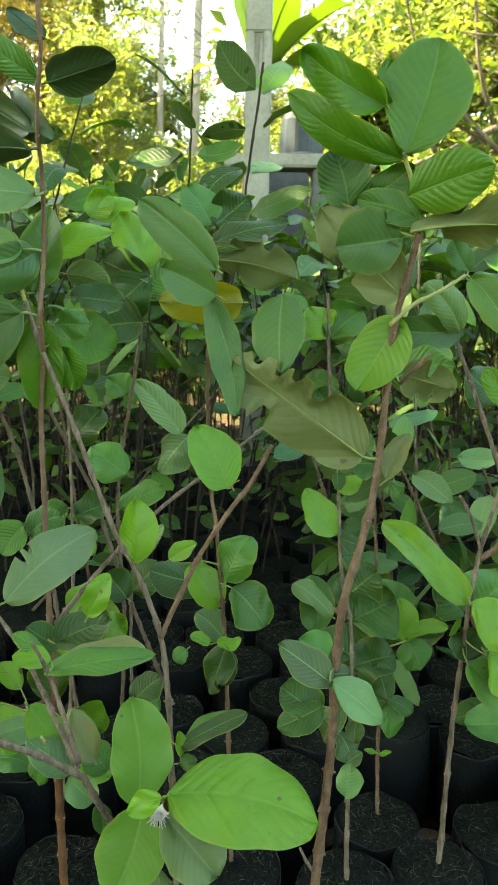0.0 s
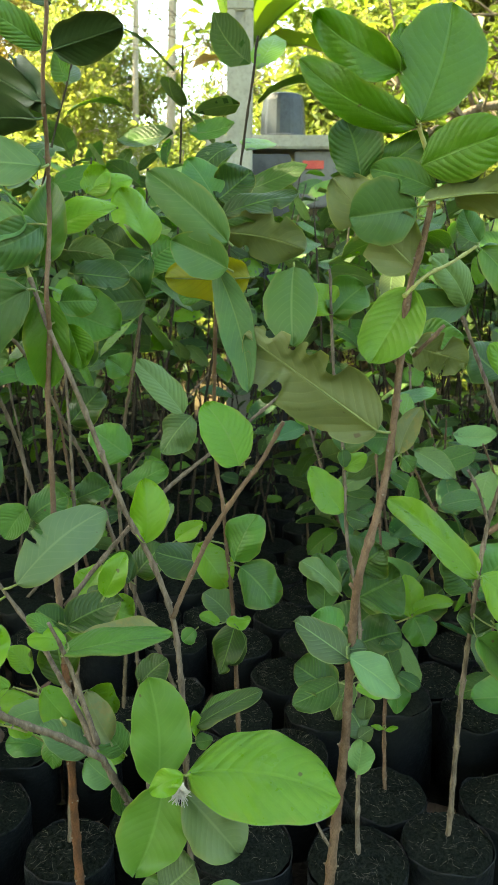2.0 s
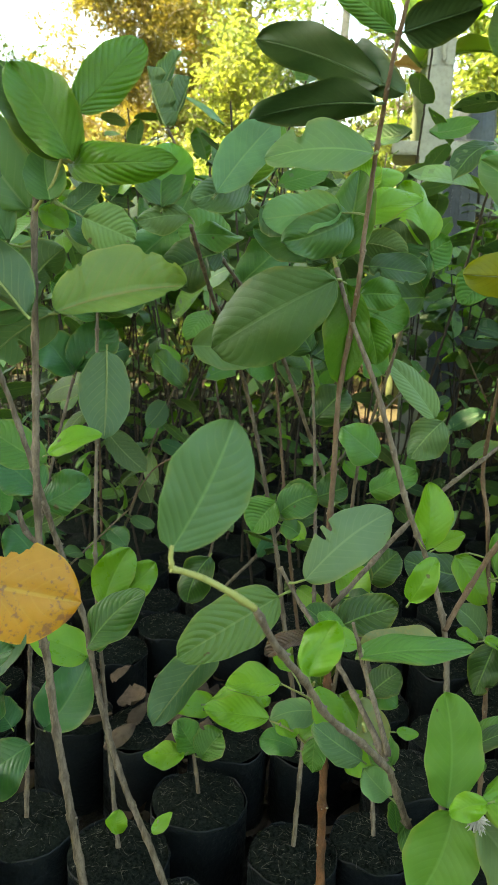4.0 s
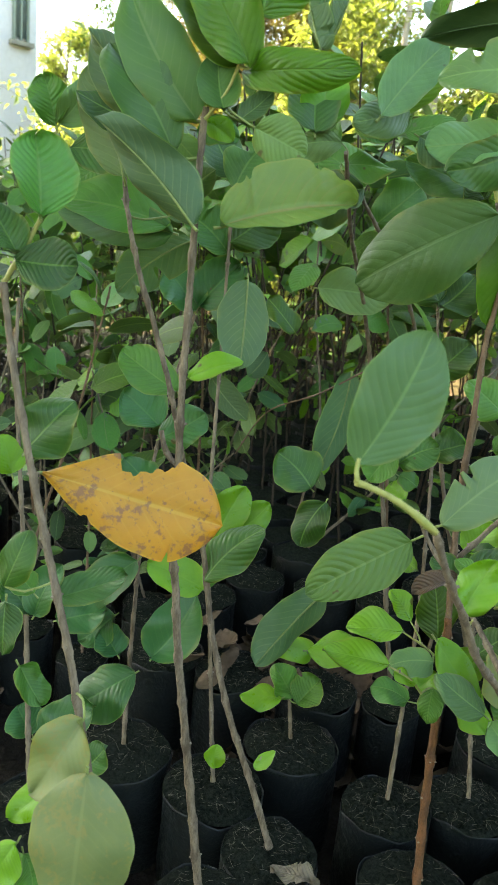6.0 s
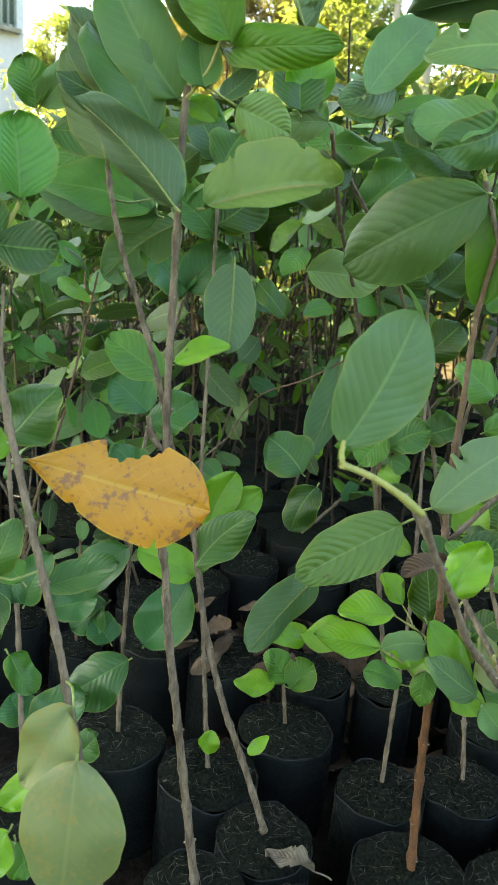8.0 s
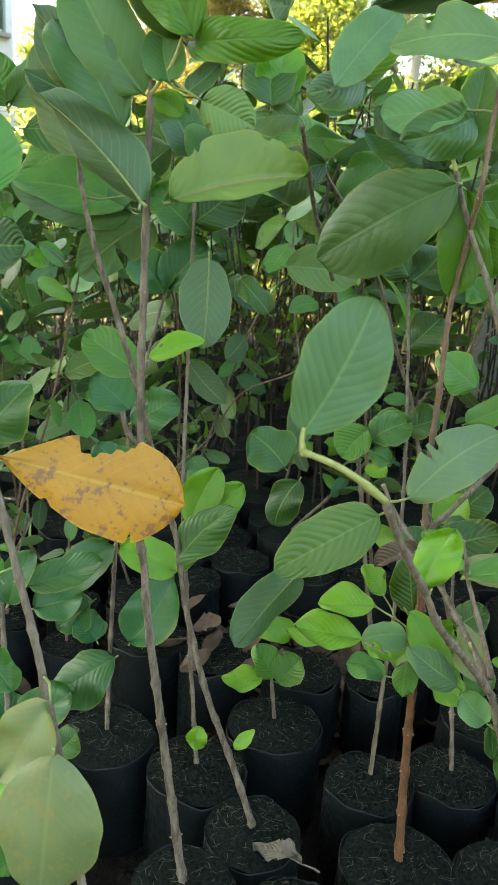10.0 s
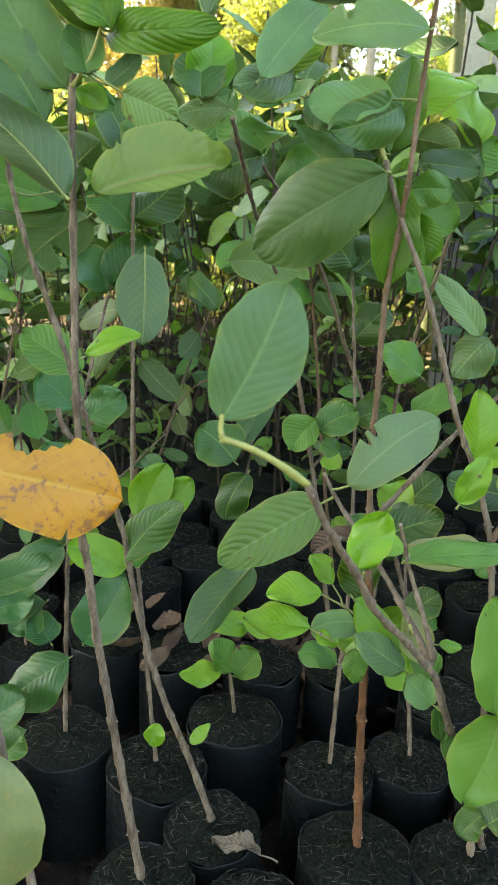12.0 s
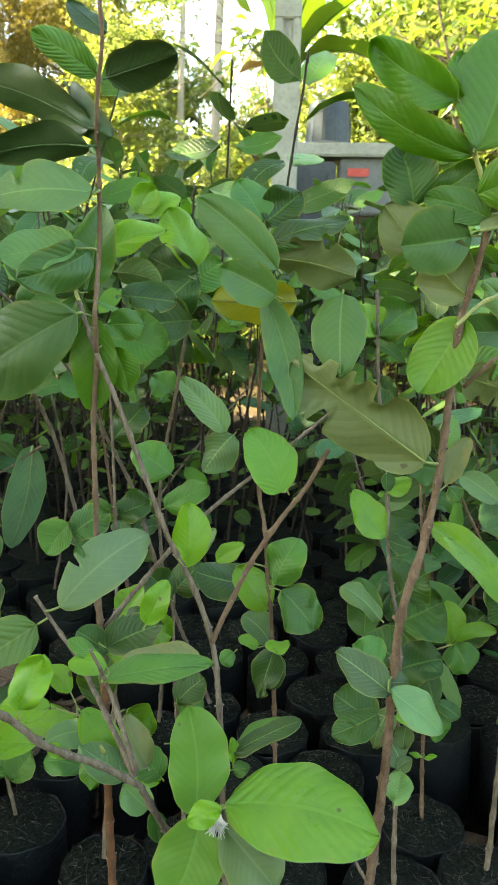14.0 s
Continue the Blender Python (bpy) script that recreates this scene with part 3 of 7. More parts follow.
def tree(x, y, height, spread, low, count, size, bark, skin, seed, label, trunk_r=0.08, lean=(0, 0), slim=0.22, clumps=26, category="tree"):
    """A tree: tapered trunk, limbs, twigs and a ragged crown of small leaves round the twigs' ends."""
    rng = random.Random(seed)
    if count > 2000:
        count, size = int(count * 1.9), size * 0.72
    root = new("tree")
    root.location = (x, y, 0)
    tagged(root, label, category, "trees behind the nursery")
    bm = bmesh.new()
    top = Vector((lean[0], lean[1], height))
    spine = [Vector((0, 0, -0.05)), top * 0.3 + Vector((rng.uniform(-0.1, 0.1), rng.uniform(-0.1, 0.1), 0)), top * 0.62 + Vector((rng.uniform(-0.15, 0.15), 0, 0)), top * 0.92]
    line, rad = curve_points(spine, [trunk_r, trunk_r * 0.8, trunk_r * 0.55, trunk_r * 0.15], 0.25)
    tube(bm, line, rad, 9, 0, 0.05)
    part("trunk", bm, bark, root)
    spots = []
    share = max(1, int(count * 1.3 / (clumps * 9)))
    for k in range(clumps):
        f = low + (1 - low) * (k + rng.random()) / clumps
        at = line[min(int(f * (len(line) - 1)), len(line) - 1)]
        a = rng.uniform(0, 6.283)
        reach = spread * rng.uniform(0.4, 1.0) * (1.15 - 0.6 * f)
        tip = at + Vector((math.cos(a) * reach, math.sin(a) * reach, reach * rng.uniform(0.1, 0.8)))
        mid = (at + tip) / 2 + Vector((0, 0, rng.uniform(-0.05, 0.15) * reach))
        bm = bmesh.new()
        l2, r2 = curve_points([at, mid, tip], [trunk_r * 0.35, trunk_r * 0.2, trunk_r * 0.06], 0.2)
        tube(bm, l2, r2, 6)
        for _ in range(9):
            p = l2[rng.randrange(len(l2) // 3, len(l2))]
            way = Vector((rng.gauss(0, 0.7), rng.gauss(0, 0.7), rng.gauss(0.25, 0.5))) + (tip - at).normalized() * 0.6
            twig = [p, p + way * 0.14, p + way * 0.28 + Vector((0, 0, rng.uniform(-0.05, 0.04))), p + way * 0.42 + Vector((0, 0, rng.uniform(-0.14, 0.02)))]
            tube(bm, twig, [trunk_r * 0.1 + 0.002, trunk_r * 0.07 + 0.002, 0.003, 0.002], 4, 0, 0, False)
            for _ in range(share):
                u = rng.uniform(0.15, 3.0)
                q = twig[min(int(u), 2)].lerp(twig[min(int(u), 2) + 1], u % 1)
                spots.append(q + Vector((rng.gauss(0, 0.06), rng.gauss(0, 0.06), rng.gauss(0, 0.05))))
        part("limb", bm, bark, root)
    raw("crown", *foliage(spots, size, seed + 50, 0.3, slim), skin, root)
    return root


tree(-1.42, 9.9, 7.5, 1.5, 0.62, 3800, 0.13, PALEBARK, FAR_YELLOW, 11, "slender tree with a bare pale trunk", 0.05, (-0.35, 0), clumps=14)
tree(-1.12, 9.8, 8.0, 1.6, 0.66, 3800, 0.13, PALEBARK, FAR_YELLOW, 12, "pale straight tree trunk with high foliage", 0.07, (0.05, 0), clumps=14)
tree(-3.3, 9.6, 6.2, 1.5, 0.12, 27000, 0.085, PALEBARK, FAR_BROWN, 13, "small-leaved golden brown tree in the sun", 0.05, (-0.2, 0), clumps=60)
tree(-2.0, 8.6, 3.3, 1.3, 0.1, 8000, 0.10, PALEBARK, FAR_YELLOW, 14, "low sunlit yellow-green tree", 0.05, clumps=36)
tree(-0.7, 8.2, 2.1, 1.1, 0.1, 6500, 0.10, DARKBARK, FAR_YELLOW, 15, "sunlit bushy tree with yellow-green leaves", 0.045, clumps=32)
tree(0.75, 7.6, 3.0, 1.15, 0.1, 8500, 0.12, DARKBARK, FAR_YELLOW, 16, "dense yellow-green tree in sunshine", 0.05, clumps=38)
tree(1.75, 7.4, 4.2, 1.5, 0.1, 8000, 0.12, DARKBARK, FAR_YELLOW, 17, "leafy yellow-green tree with sunlit gaps", 0.07, (0.2, 0), clumps=44)
tree(1.15, 9.2, 5.2, 1.7, 0.15, 9500, 0.12, DARKBARK, FAR_YELLOW, 18, "tall yellow-green tree behind the bed", 0.08, (0.3, 0), clumps=40)
tree(2.9, 8.6, 5.0, 1.8, 0.1, 10000, 0.12, DARKBARK, FAR_YELLOW, 19, "broad sunlit tree at the nursery's edge", 0.08, clumps=42)
tree(-4.2, 10.2, 3.2, 1.3, 0.1, 7000, 0.10, PALEBARK, FAR_BROWN, 20, "golden shrubby tree in dry leaf", 0.05, clumps=34)
tree(-5.9, 12.5, 3.9, 1.5, 0.15, 7500, 0.11, DARKBARK, FAR_GREEN, 21, "round green tree beside the white house", 0.06, clumps=34)
tree(-9.45, 16.2, 5.0, 0.95, 0.12, 5200, 0.13, DARKBARK, FAR_YELLOW, 41, "misty yellow-green tree behind the house", 0.06, clumps=36)
tree(-8.5, 16.6, 4.3, 0.9, 0.12, 4800, 0.13, DARKBARK, FAR_YELLOW, 42, "small yellow-green tree beyond the house", 0.06, clumps=30)
tree(-3.4, 6.8, 1.6, 0.9, 0.1, 4500, 0.09, DARKBARK, FAR_YELLOW, 22, "low yellow-green shrub by the bed", 0.03, clumps=26)
tree(0.3, 6.6, 1.75, 0.9, 0.1, 5500, 0.10, DARKBARK, FAR_YELLOW, 23, "yellow-green shrub behind the post", 0.03, clumps=30)
tree(-1.9, 6.4, 1.6, 0.9, 0.1, 5000, 0.09, DARKBARK, FAR_YELLOW, 24, "sunlit low shrub behind the bed", 0.03, clumps=28)
tree(1.5, 5.9, 1.5, 0.8, 0.1, 4500, 0.09, DARKBARK, FAR_YELLOW, 25, "bright yellow shrub beyond the bed", 0.03, clumps=26)

tree(-0.3, 11.0, 3.3, 1.3, 0.1, 7500, 0.11, DARKBARK, FAR_YELLOW, 26, "hazy yellow-green tree in the distance", 0.05, clumps=34)
tree(-1.6, 11.6, 3.6, 1.4, 0.1, 7500, 0.11, PALEBARK, FAR_YELLOW, 27, "pale green tree far behind", 0.05, clumps=34)
tree(-2.5, 11.2, 5.2, 1.5, 0.12, 9500, 0.11, PALEBARK, FAR_YELLOW, 28, "tall sunlit yellow-green tree", 0.06, clumps=40)
tree(-3.6, 12.0, 5.0, 1.5, 0.12, 8000, 0.11, PALEBARK, FAR_BROWN, 29, "tall golden tree far behind", 0.06, clumps=38)
tree(2.2, 11.5, 6.2, 2.0, 0.12, 9500, 0.12, DARKBARK, FAR_YELLOW, 30, "tall sunlit tree filling the distance", 0.09, clumps=42)

tree(-0.42, 6.3, 2.85, 0.35, 0.8, 22, 0.13, DARKBARK, FAR_GREEN, 35, "thin twiggy tree with few leaves", 0.014, (0.1, 0), clumps=9)

# the limbed tree on the right, close behind the bed
limbed = tree(1.95, 5.5, 3.6, 1.3, 0.42, 1000, 0.12, DARKBARK, FAR_GREEN, 31, "dark-limbed tree with hanging green leaves", 0.09, (0.1, 0.2), clumps=24)
bpy.context.view_layer.update()
for pts, r in (([(1.95, 5.5, 1.7), (1.5, 5.38, 1.92), (1.05, 5.34, 1.74), (0.7, 5.33, 1.6)], 0.035), ([(1.9, 5.5, 1.9), (1.45, 5.4, 1.82), (1.1, 5.3, 1.68)], 0.02),
               ([(1.0, 5.34, 1.72), (0.88, 5.3, 1.95), (0.78, 5.28, 2.3)], 0.016), ([(1.35, 5.38, 1.9), (1.2, 5.3, 2.3), (1.15, 5.3, 2.8)], 0.014)):
    line, rad = curve_points(pts, [r * (1 - 0.2 * k) for k in range(len(pts))], 0.1)
    ob = part("limb", tube(bmesh.new(), line, rad, 7, 0, 0.08), DARKBARK, limbed)
    ob.matrix_world = Matrix.Identity(4)

# pale double stem that leans over the shrubs
tw = tree(1.35, 7.7, 3.4, 0.9, 0.7, 1800, 0.11, PALEBARK, FAR_GREEN, 33, "pale leaning double stem with few leaves", 0.045, (-0.75, 0.25), clumps=10)
line, rad = curve_points([(0, 0.03, 0), (-0.22, 0.05, 1.3), (-0.36, 0.1, 2.4), (-0.85, 0.3, 3.6)], [0.04, 0.035, 0.03, 0.02], 0.2)
part("trunk", tube(bmesh.new(), line, rad, 8), PALEBARK, tw)

# far woods that close the view; those behind are unseen, added against low light
rng = random.Random(77)
spots = []
for k in range(260):
    a = rng.uniform(-1.25, 1.25) if k < 150 else rng.uniform(1.25, 5.03)
    d = rng.uniform(15, 24)
    c = Vector((d * math.sin(a), d * math.cos(a), 0))
    h = rng.uniform(1.2, 3.0) + (1.5 if a > 0.12 else 0) if k < 150 else rng.uniform(3.0, 5.0)
    for _ in range(170 if k < 150 else 300):
        spots.append(c + Vector((rng.gauss(0, 0.9), rng.gauss(0, 0.9), abs(rng.gauss(h * 0.5, h * 0.35)))))
tagged(raw("far_woods", *foliage(spots, 0.34, 78), FAR_YELLOW), "sunlit woods closing the distance, with unseen ones added behind", "woods", kind="stuff")

# unseen trees, added so that their crowns shade the bed and the ground before it
def shade_tree(x, y, limbs, reach, seed, label):
    """A wide tree: trunk, long limbs and a flat ragged crown; reach gives the crown's span round the foot."""
    root = new("shade_tree")
    root.location = (x, y, 0)
    tagged(root, label, "tree")
    line, rad = curve_points([(0, 0, -0.05), (0.1, 0.1, 1.8), (0.4, 0.2, 3.4), (1.0, 0.3, 4.8)], [0.2, 0.16, 0.13, 0.06], 0.3)
    part("trunk", tube(bmesh.new(), line, rad, 10, 0, 0.05), DARKBARK, root)
    rng = random.Random(seed)
    spots = []
    for k in range(limbs):
        tip = Vector((rng.uniform(reach[0], reach[1]), rng.uniform(reach[2], reach[3]), rng.uniform(4.5, 5.6)))
        l2, r2 = curve_points([(0.4, 0.2, 3.4), Vector((0.9, 0.3, 5.0)) * 0.5 + tip * 0.5, tip], [0.06, 0.04, 0.01], 0.4)
        part("limb", tube(bmesh.new(), l2, r2, 6), DARKBARK, root)
        for _ in range(SHADE):
            spots.append(tip + Vector((rng.gauss(0, 0.45), rng.gauss(0, 0.45), rng.gauss(0, 0.22))))
    raw("crown", *foliage(spots, 0.22, seed + 1), FAR_GREEN, root)


shade_tree(-4.7, 3.2, 34, (-1.2, 4.0, -3.0, 1.0), 41, "unseen wide tree, added so its crown shades the nursery bed")
shade_tree(-4.9, -3.4, 44, (-2.2, 4.6, -3.2, 3.6), 47, "unseen wide tree, added to shade the ground before the bed")

# ---- post, plinth, pots, house ----
post = new("concrete_post")
post.location = (-0.06, 3.45, 0)
tagged(post, "square weathered concrete post with a recessed slot", "post")
bm = bmesh.new()
box(bm, -0.052, -0.05, 0, 0.05, 0.05, 1.715, 0.006)
box(bm, -0.052, -0.05, 1.715, -0.018, 0.05, 1.90, 0.003)
box(bm, 0.018, -0.05, 1.715, 0.05, 0.05, 1.90, 0.003)
box(bm, -0.018, -0.034, 1.715, 0.018, 0.05, 1.90)
box(bm, -0.052, -0.05, 1.90, 0.05, 0.05, 3.0, 0.006)
part("shaft", bm, CONCRETE, post)
# added bar that imitates the slot's right inner wall catching the sun
bm = bmesh.new()
box(bm, 0.002, -0.046, 1.735, 0.017, -0.036, 1.885, 0.002)
part("inset_bar", bm, CONCRETE, post, "bar standing in for the sunlit inner wall of the slot")

plinth = new("plinth")
plinth.location = (0.12, 4.1, 0)
tagged(plinth, "grey masonry plinth with an overhanging slab", "plinth")
bm = bmesh.new()
box(bm, 0.06, -0.12, 1.204, 0.33, 0.2, 1.46, 0.008)
part("pier", bm, GREYPAINT, plinth)
# lower pier in a dark colour that stands for shade behind the stems
part("base", box(bmesh.new(), 0.07, -0.11, 0, 0.32, 0.19, 1.2, 0.008), EARTH, plinth, "lower pier, coloured dark for the shade behind the stems")
bm = bmesh.new()
box(bm, -0.36, -0.16, 1.464, 0.36, 0.24, 1.525, 0.008)
part("slab", bm, CONCRETE, plinth)
bm = bmesh.new()
box(bm, 0.10, -0.128, 1.378, 0.20, -0.121, 1.415)
part("label_plate", bm, REDPAINT, plinth, "small red label")
crate = new("crate")
crate.location = (0.02, 4.06, 0)
tagged(crate, "black plastic crate under the slab", "crate")
bm = bmesh.new()
box(bm, -0.10, -0.12, 0.85, 0.145, 0.1, 1.44, 0.01)
part("shell", bm, DARKPLASTIC, crate)
for k in range(6):
    part("rib", box(bmesh.new(), -0.09 + k * 0.04, -0.13, 0.9, -0.075 + k * 0.04, -0.122, 1.4), DARKPLASTIC, crate)
bm = bmesh.new()
box(bm, -0.11, -0.13, 0, 0.15, 0.11, 0.846, 0.01)
part("stand", bm, DARKPLASTIC, crate)

pot = new("plant_pot")
pot.location = (0.125, 4.1, 1.526)
tagged(pot, "upturned dark blue-grey ribbed plastic pot on the slab", "plant pot")
bm = bmesh.new()
n = 40
rings = [[bm.verts.new((r * (1 + (0.025 if k % 4 < 2 and 0 < i < 4 else 0)) * math.cos(6.2832 * k / n), r * (1 + (0.025 if k % 4 < 2 and 0 < i < 4 else 0)) * math.sin(6.2832 * k / n), z)) for k in range(n)]
         for i, (z, r) in enumerate(((0, 0.112), (0.01, 0.108), (0.08, 0.105), (0.17, 0.097), (0.195, 0.09), (0.2, 0.08)))]
for a, b in zip(rings, rings[1:]):
    for k in range(n):
        bm.faces.new((a[k], a[(k + 1) % n], b[(k + 1) % n], b[k]))
bm.faces.new(rings[-1])
part("shell", bm, plain("blue_grey_plastic", (0.018, 0.027, 0.031), (0.035, 0.048, 0.052), 12, 0.4, 0.2), pot)
bm = bmesh.new()
tube(bm, [(0, 0, 0.001), (0, 0, 0.012)], [0.118, 0.118], 32)
part("rim", bm, DARKPLASTIC, pot)


def broad_leaf(owner, base, way, length, width, skin, seed, hang=0.35):
    """One long, drooping broad leaf, folded along a thick rib."""
    rng = random.Random(seed)
    w = Vector(way).normalized()
    side = w.cross(Vector((0, 0, 1))).normalized()
    bm = bmesh.new()
    grid, spine = [], []
    for i in range(15):
        u = i / 14
        c = Vector(base) + w * length * u - Vector((0, 0, 1)) * hang * length * u * u
        h = width * 0.5 * max(math.sin(math.pi * min(u + 0.04, 0.985)), 0.05) ** 0.6
        spine.append(c)
        grid.append([bm.verts.new(c + side * h * v + Vector((0, 0, 1)) * (0.25 * h * abs(v) + 0.02 * math.sin(14 * u + 3 * v) * (abs(v) > 0.6))) for v in (-1, -0.5, 0, 0.5, 1)])
    for a, b in zip(grid, grid[1:]):
        for j in range(4):
            bm.faces.new((a[j], b[j], b[j + 1], a[j + 1])).smooth = True
    tube(bm, [p - Vector((0, 0, 0.006)) for p in spine], [0.014 * (1 - 0.85 * i / 14) for i in range(15)], 6)
    ob = part("leaf", bm, skin, owner)
    ob.matrix_world = Matrix.Identity(4)


banana = new("banana_plant")
banana.location = (-0.15, 5.6, 0)
bpy.context.view_layer.update()
tagged(banana, "banana plant with broad backlit leaves, one dry", "banana plant")
line, rad = curve_points([(0, 0, 0), (0.02, 0, 1.1), (0.0, 0, 2.25)], [0.06, 0.05, 0.035], 0.2)
part("trunk", tube(bmesh.new(), line, rad, 12), plain("banana_stem", (0.06, 0.085, 0.03), (0.12, 0.13, 0.05), 6, 0.6), banana)
broad_leaf(banana, (-0.15, 5.6, 2.2), (0.62, -0.1, 0.8), 0.95, 0.36, BANANA, 1, 0.30)
broad_leaf(banana, (-0.15, 5.6, 2.2), (0.25, -0.25, 1.0), 0.85, 0.40, BANANA, 2, 0.35)
broad_leaf(banana, (-0.15, 5.6, 2.2), (0.8, 0.15, 0.62), 0.85, 0.36, BANANA, 3, 0.55)
broad_leaf(banana, (-0.15, 5.6, 2.2), (-0.22, 0.1, 1.0), 0.85, 0.34, BANANA, 4, 0.2)
broad_leaf(banana, (-0.15, 5.55, 2.2), (-0.9, -0.25, 0.35), 0.36, 0.20, plain("dead_leaf", (0.46, 0.30, 0.15), (0.60, 0.43, 0.25), 9, 0.8, 0.7, 0.01), 5, 0.55)

house = new("house")
house.location = (-7.75, 12.2, 0)
house.rotation_euler = (0, 0, radians(62))
tagged(house, "white painted house with a tall framed window", "house")
part("wall", box(bmesh.new(), -4.5, 0, 0, 0, 4.0, 6.0), WHITEWALL, house)
part("roof", box(bmesh.new(), -4.9, -0.35, 6.004, 0.3, 4.4, 6.2), GREYPAINT, house)
window = part("window", box(bmesh.new(), -0.40, -0.028, 3.47, -0.20, -0.004, 5.3), plain("dark_glass", (0.05, 0.08, 0.07), (0.08, 0.11, 0.10), 3, 0.1, 0.0), house, "narrow window with a green frame")
bm = bmesh.new()
for x0, x1 in ((-0.44, -0.40), (-0.315, -0.285), (-0.20, -0.16)):
    box(bm, x0, -0.06, 3.43, x1, -0.003, 5.34, 0.004)
part("window_frame", bm, plain("green_frame", (0.22, 0.29, 0.24), (0.28, 0.34, 0.28), 10, 0.6), window)
part("window_sill", box(bmesh.new(), -0.50, -0.12, 3.35, -0.10, -0.003, 3.42, 0.008), CONCRETE, window)
fence = new("fence")
fence.location = (-5.1, 7.8, 0)
tagged(fence, "low white picket fence near the house", "fence")
for k in range(16):
    part("picket", box(bmesh.new(), -0.9 + k * 0.11, -0.01, 0.0, -0.83 + k * 0.11, 0.01, 1.22 + 0.02 * (k % 2), 0.004), WHITEWALL, fence)
part("rail", box(bmesh.new(), -0.95, 0.012, 0.9, 0.9, 0.03, 0.96, 0.003), WHITEWALL, fence)


def flower(owner, at):
    """A small white guava flower: bud cup, reflexed petals and a brush of stamens."""
    rng = random.Random(8)
    c = Vector(at)
    bm = bmesh.new()
    tube(bm, [c + Vector((0, 0.006, -0.004)), c], [0.003, 0.005], 8, 1)
    for k in range(5):
        a = 6.2832 * k / 5
        d = Vector((math.cos(a), -0.6, math.sin(a))).normalized()
        s = d.cross(Vector((0, -1, 0))).normalized()
        grid = [[bm.verts.new(c + d * 0.011 * u + s * v * 0.005 * math.sin(math.pi * min(u + 0.08, 0.95)) + Vector((0, 0.006 * u * u, 0))) for v in (-1, 0, 1)] for u in (0, 0.3, 0.6, 0.85, 1.0)]
        for p, q in zip(grid, grid[1:]):
            for j in range(2):
                bm.faces.new((p[j], q[j], q[j + 1], p[j + 1])).smooth = True
    for _ in range(70):
        d = Vector((rng.gauss(0, 0.6), -1, rng.gauss(-0.3, 0.6))).normalized() * rng.uniform(0.007, 0.015)
        tube(bm, [c, c + d], [0.0004, 0.0004], 3, 0, 0, False)
    ob = part("flower", bm, (PETAL, GREENWOOD), owner, "small white flower with a brush of stamens")
    ob.matrix_world = Matrix.Identity(4)


# ---- the saplings in front, one by one ----

red_sapling = sapling(0.133, 0.814, 0.173, 0.068, 1, label="tall red-brown stemmed guava sapling, some leaves torn")
stem(red_sapling, [(0.133, 0.814, 0.185), (0.141, 0.825, 0.309), (0.147, 0.836, 0.38), (0.152, 0.839, 0.463), (0.156, 0.833, 0.624), (0.174, 0.841, 0.702), (0.188, 0.858, 0.776), (0.197, 0.863, 0.913), (0.206, 0.859, 0.963), (0.216, 0.851, 1.021)], 0.0057, 0.0030, REDBARK)
stem(red_sapling, [(0.216, 0.851, 1.018), (0.207, 0.846, 1.045), (0.193, 0.843, 1.08), (0.18, 0.839, 1.113)], 0.0027, 0.0014, GREENWOOD, "shoot")
stem(red_sapling, [(0.156, 0.833, 0.624), (0.149, 0.83, 0.633)], 0.0026, 0.0020, REDBARK, "twig")
stem(red_sapling, [(0.206, 0.862, 0.863), (0.218, 0.851, 0.879), (0.231, 0.845, 0.895)], 0.0022, 0.0017, REDBARK, "twig")
stem(red_sapling, [(0.192, 0.853, 0.922), (0.216, 0.872, 0.941), (0.247, 0.895, 0.955), (0.273, 0.913, 0.97)], 0.0020, 0.0016, GREENWOOD, "shoot")
stem(red_sapling, [(0.139, 0.827, 0.318), (0.128, 0.821, 0.342), (0.122, 0.823, 0.353)], 0.0020, 0.0014, BARK, "twig")
leaf(red_sapling, (0.194, 0.828, 1.076), (0.224, 0.866, 1.182), 0.078, (0.078, -0.945, 0.317), "lush", arch=0.03, fold=0.12, calm=True, full=0.5, point=1.25)
leaf(red_sapling, (0.199, 0.840, 1.040), (0.267, 0.800, 1.064), 0.054, (-0.373, -0.853, -0.1), "lush", arch=0.06, fold=0.1, calm=True, full=0.55)
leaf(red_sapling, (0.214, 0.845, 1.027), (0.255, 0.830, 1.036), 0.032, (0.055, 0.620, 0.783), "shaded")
leaf(red_sapling, (0.175, 0.836, 1.118), (0.098, 0.842, 1.166), 0.042, (-0.191, -0.964, -0.186), "lush", arch=0.05, fold=0.22)
leaf(red_sapling, (0.179, 0.838, 1.120), (0.180, 0.860, 1.161), 0.032, (0.635, -0.687, 0.353), "lush")
leaf(red_sapling, (0.192, 0.840, 1.073), (0.086, 0.853, 1.132), 0.039, (-0.308, -0.881, -0.358), "lush", arch=0.1, fold=0.2, full=0.55)
leaf(red_sapling, (0.148, 0.870, 1.031), (0.132, 0.880, 1.086), 0.051, (-0.180, -0.976, 0.125), "mature", full=0.5)
leaf(red_sapling, (0.161, 0.870, 1.040), (0.207, 0.860, 1.071), 0.033, (-0.137, -0.984, -0.114), "fresh")
leaf(red_sapling, (0.213, 0.845, 1.020), (0.154, 0.850, 1.038), 0.034, (-0.041, -0.989, 0.140), "mature")
leaf(red_sapling, (0.198, 0.848, 1.004), (0.135, 0.843, 0.994), 0.064, (0.083, -0.996, -0.023), "dusky", arch=0.06, calm=True)
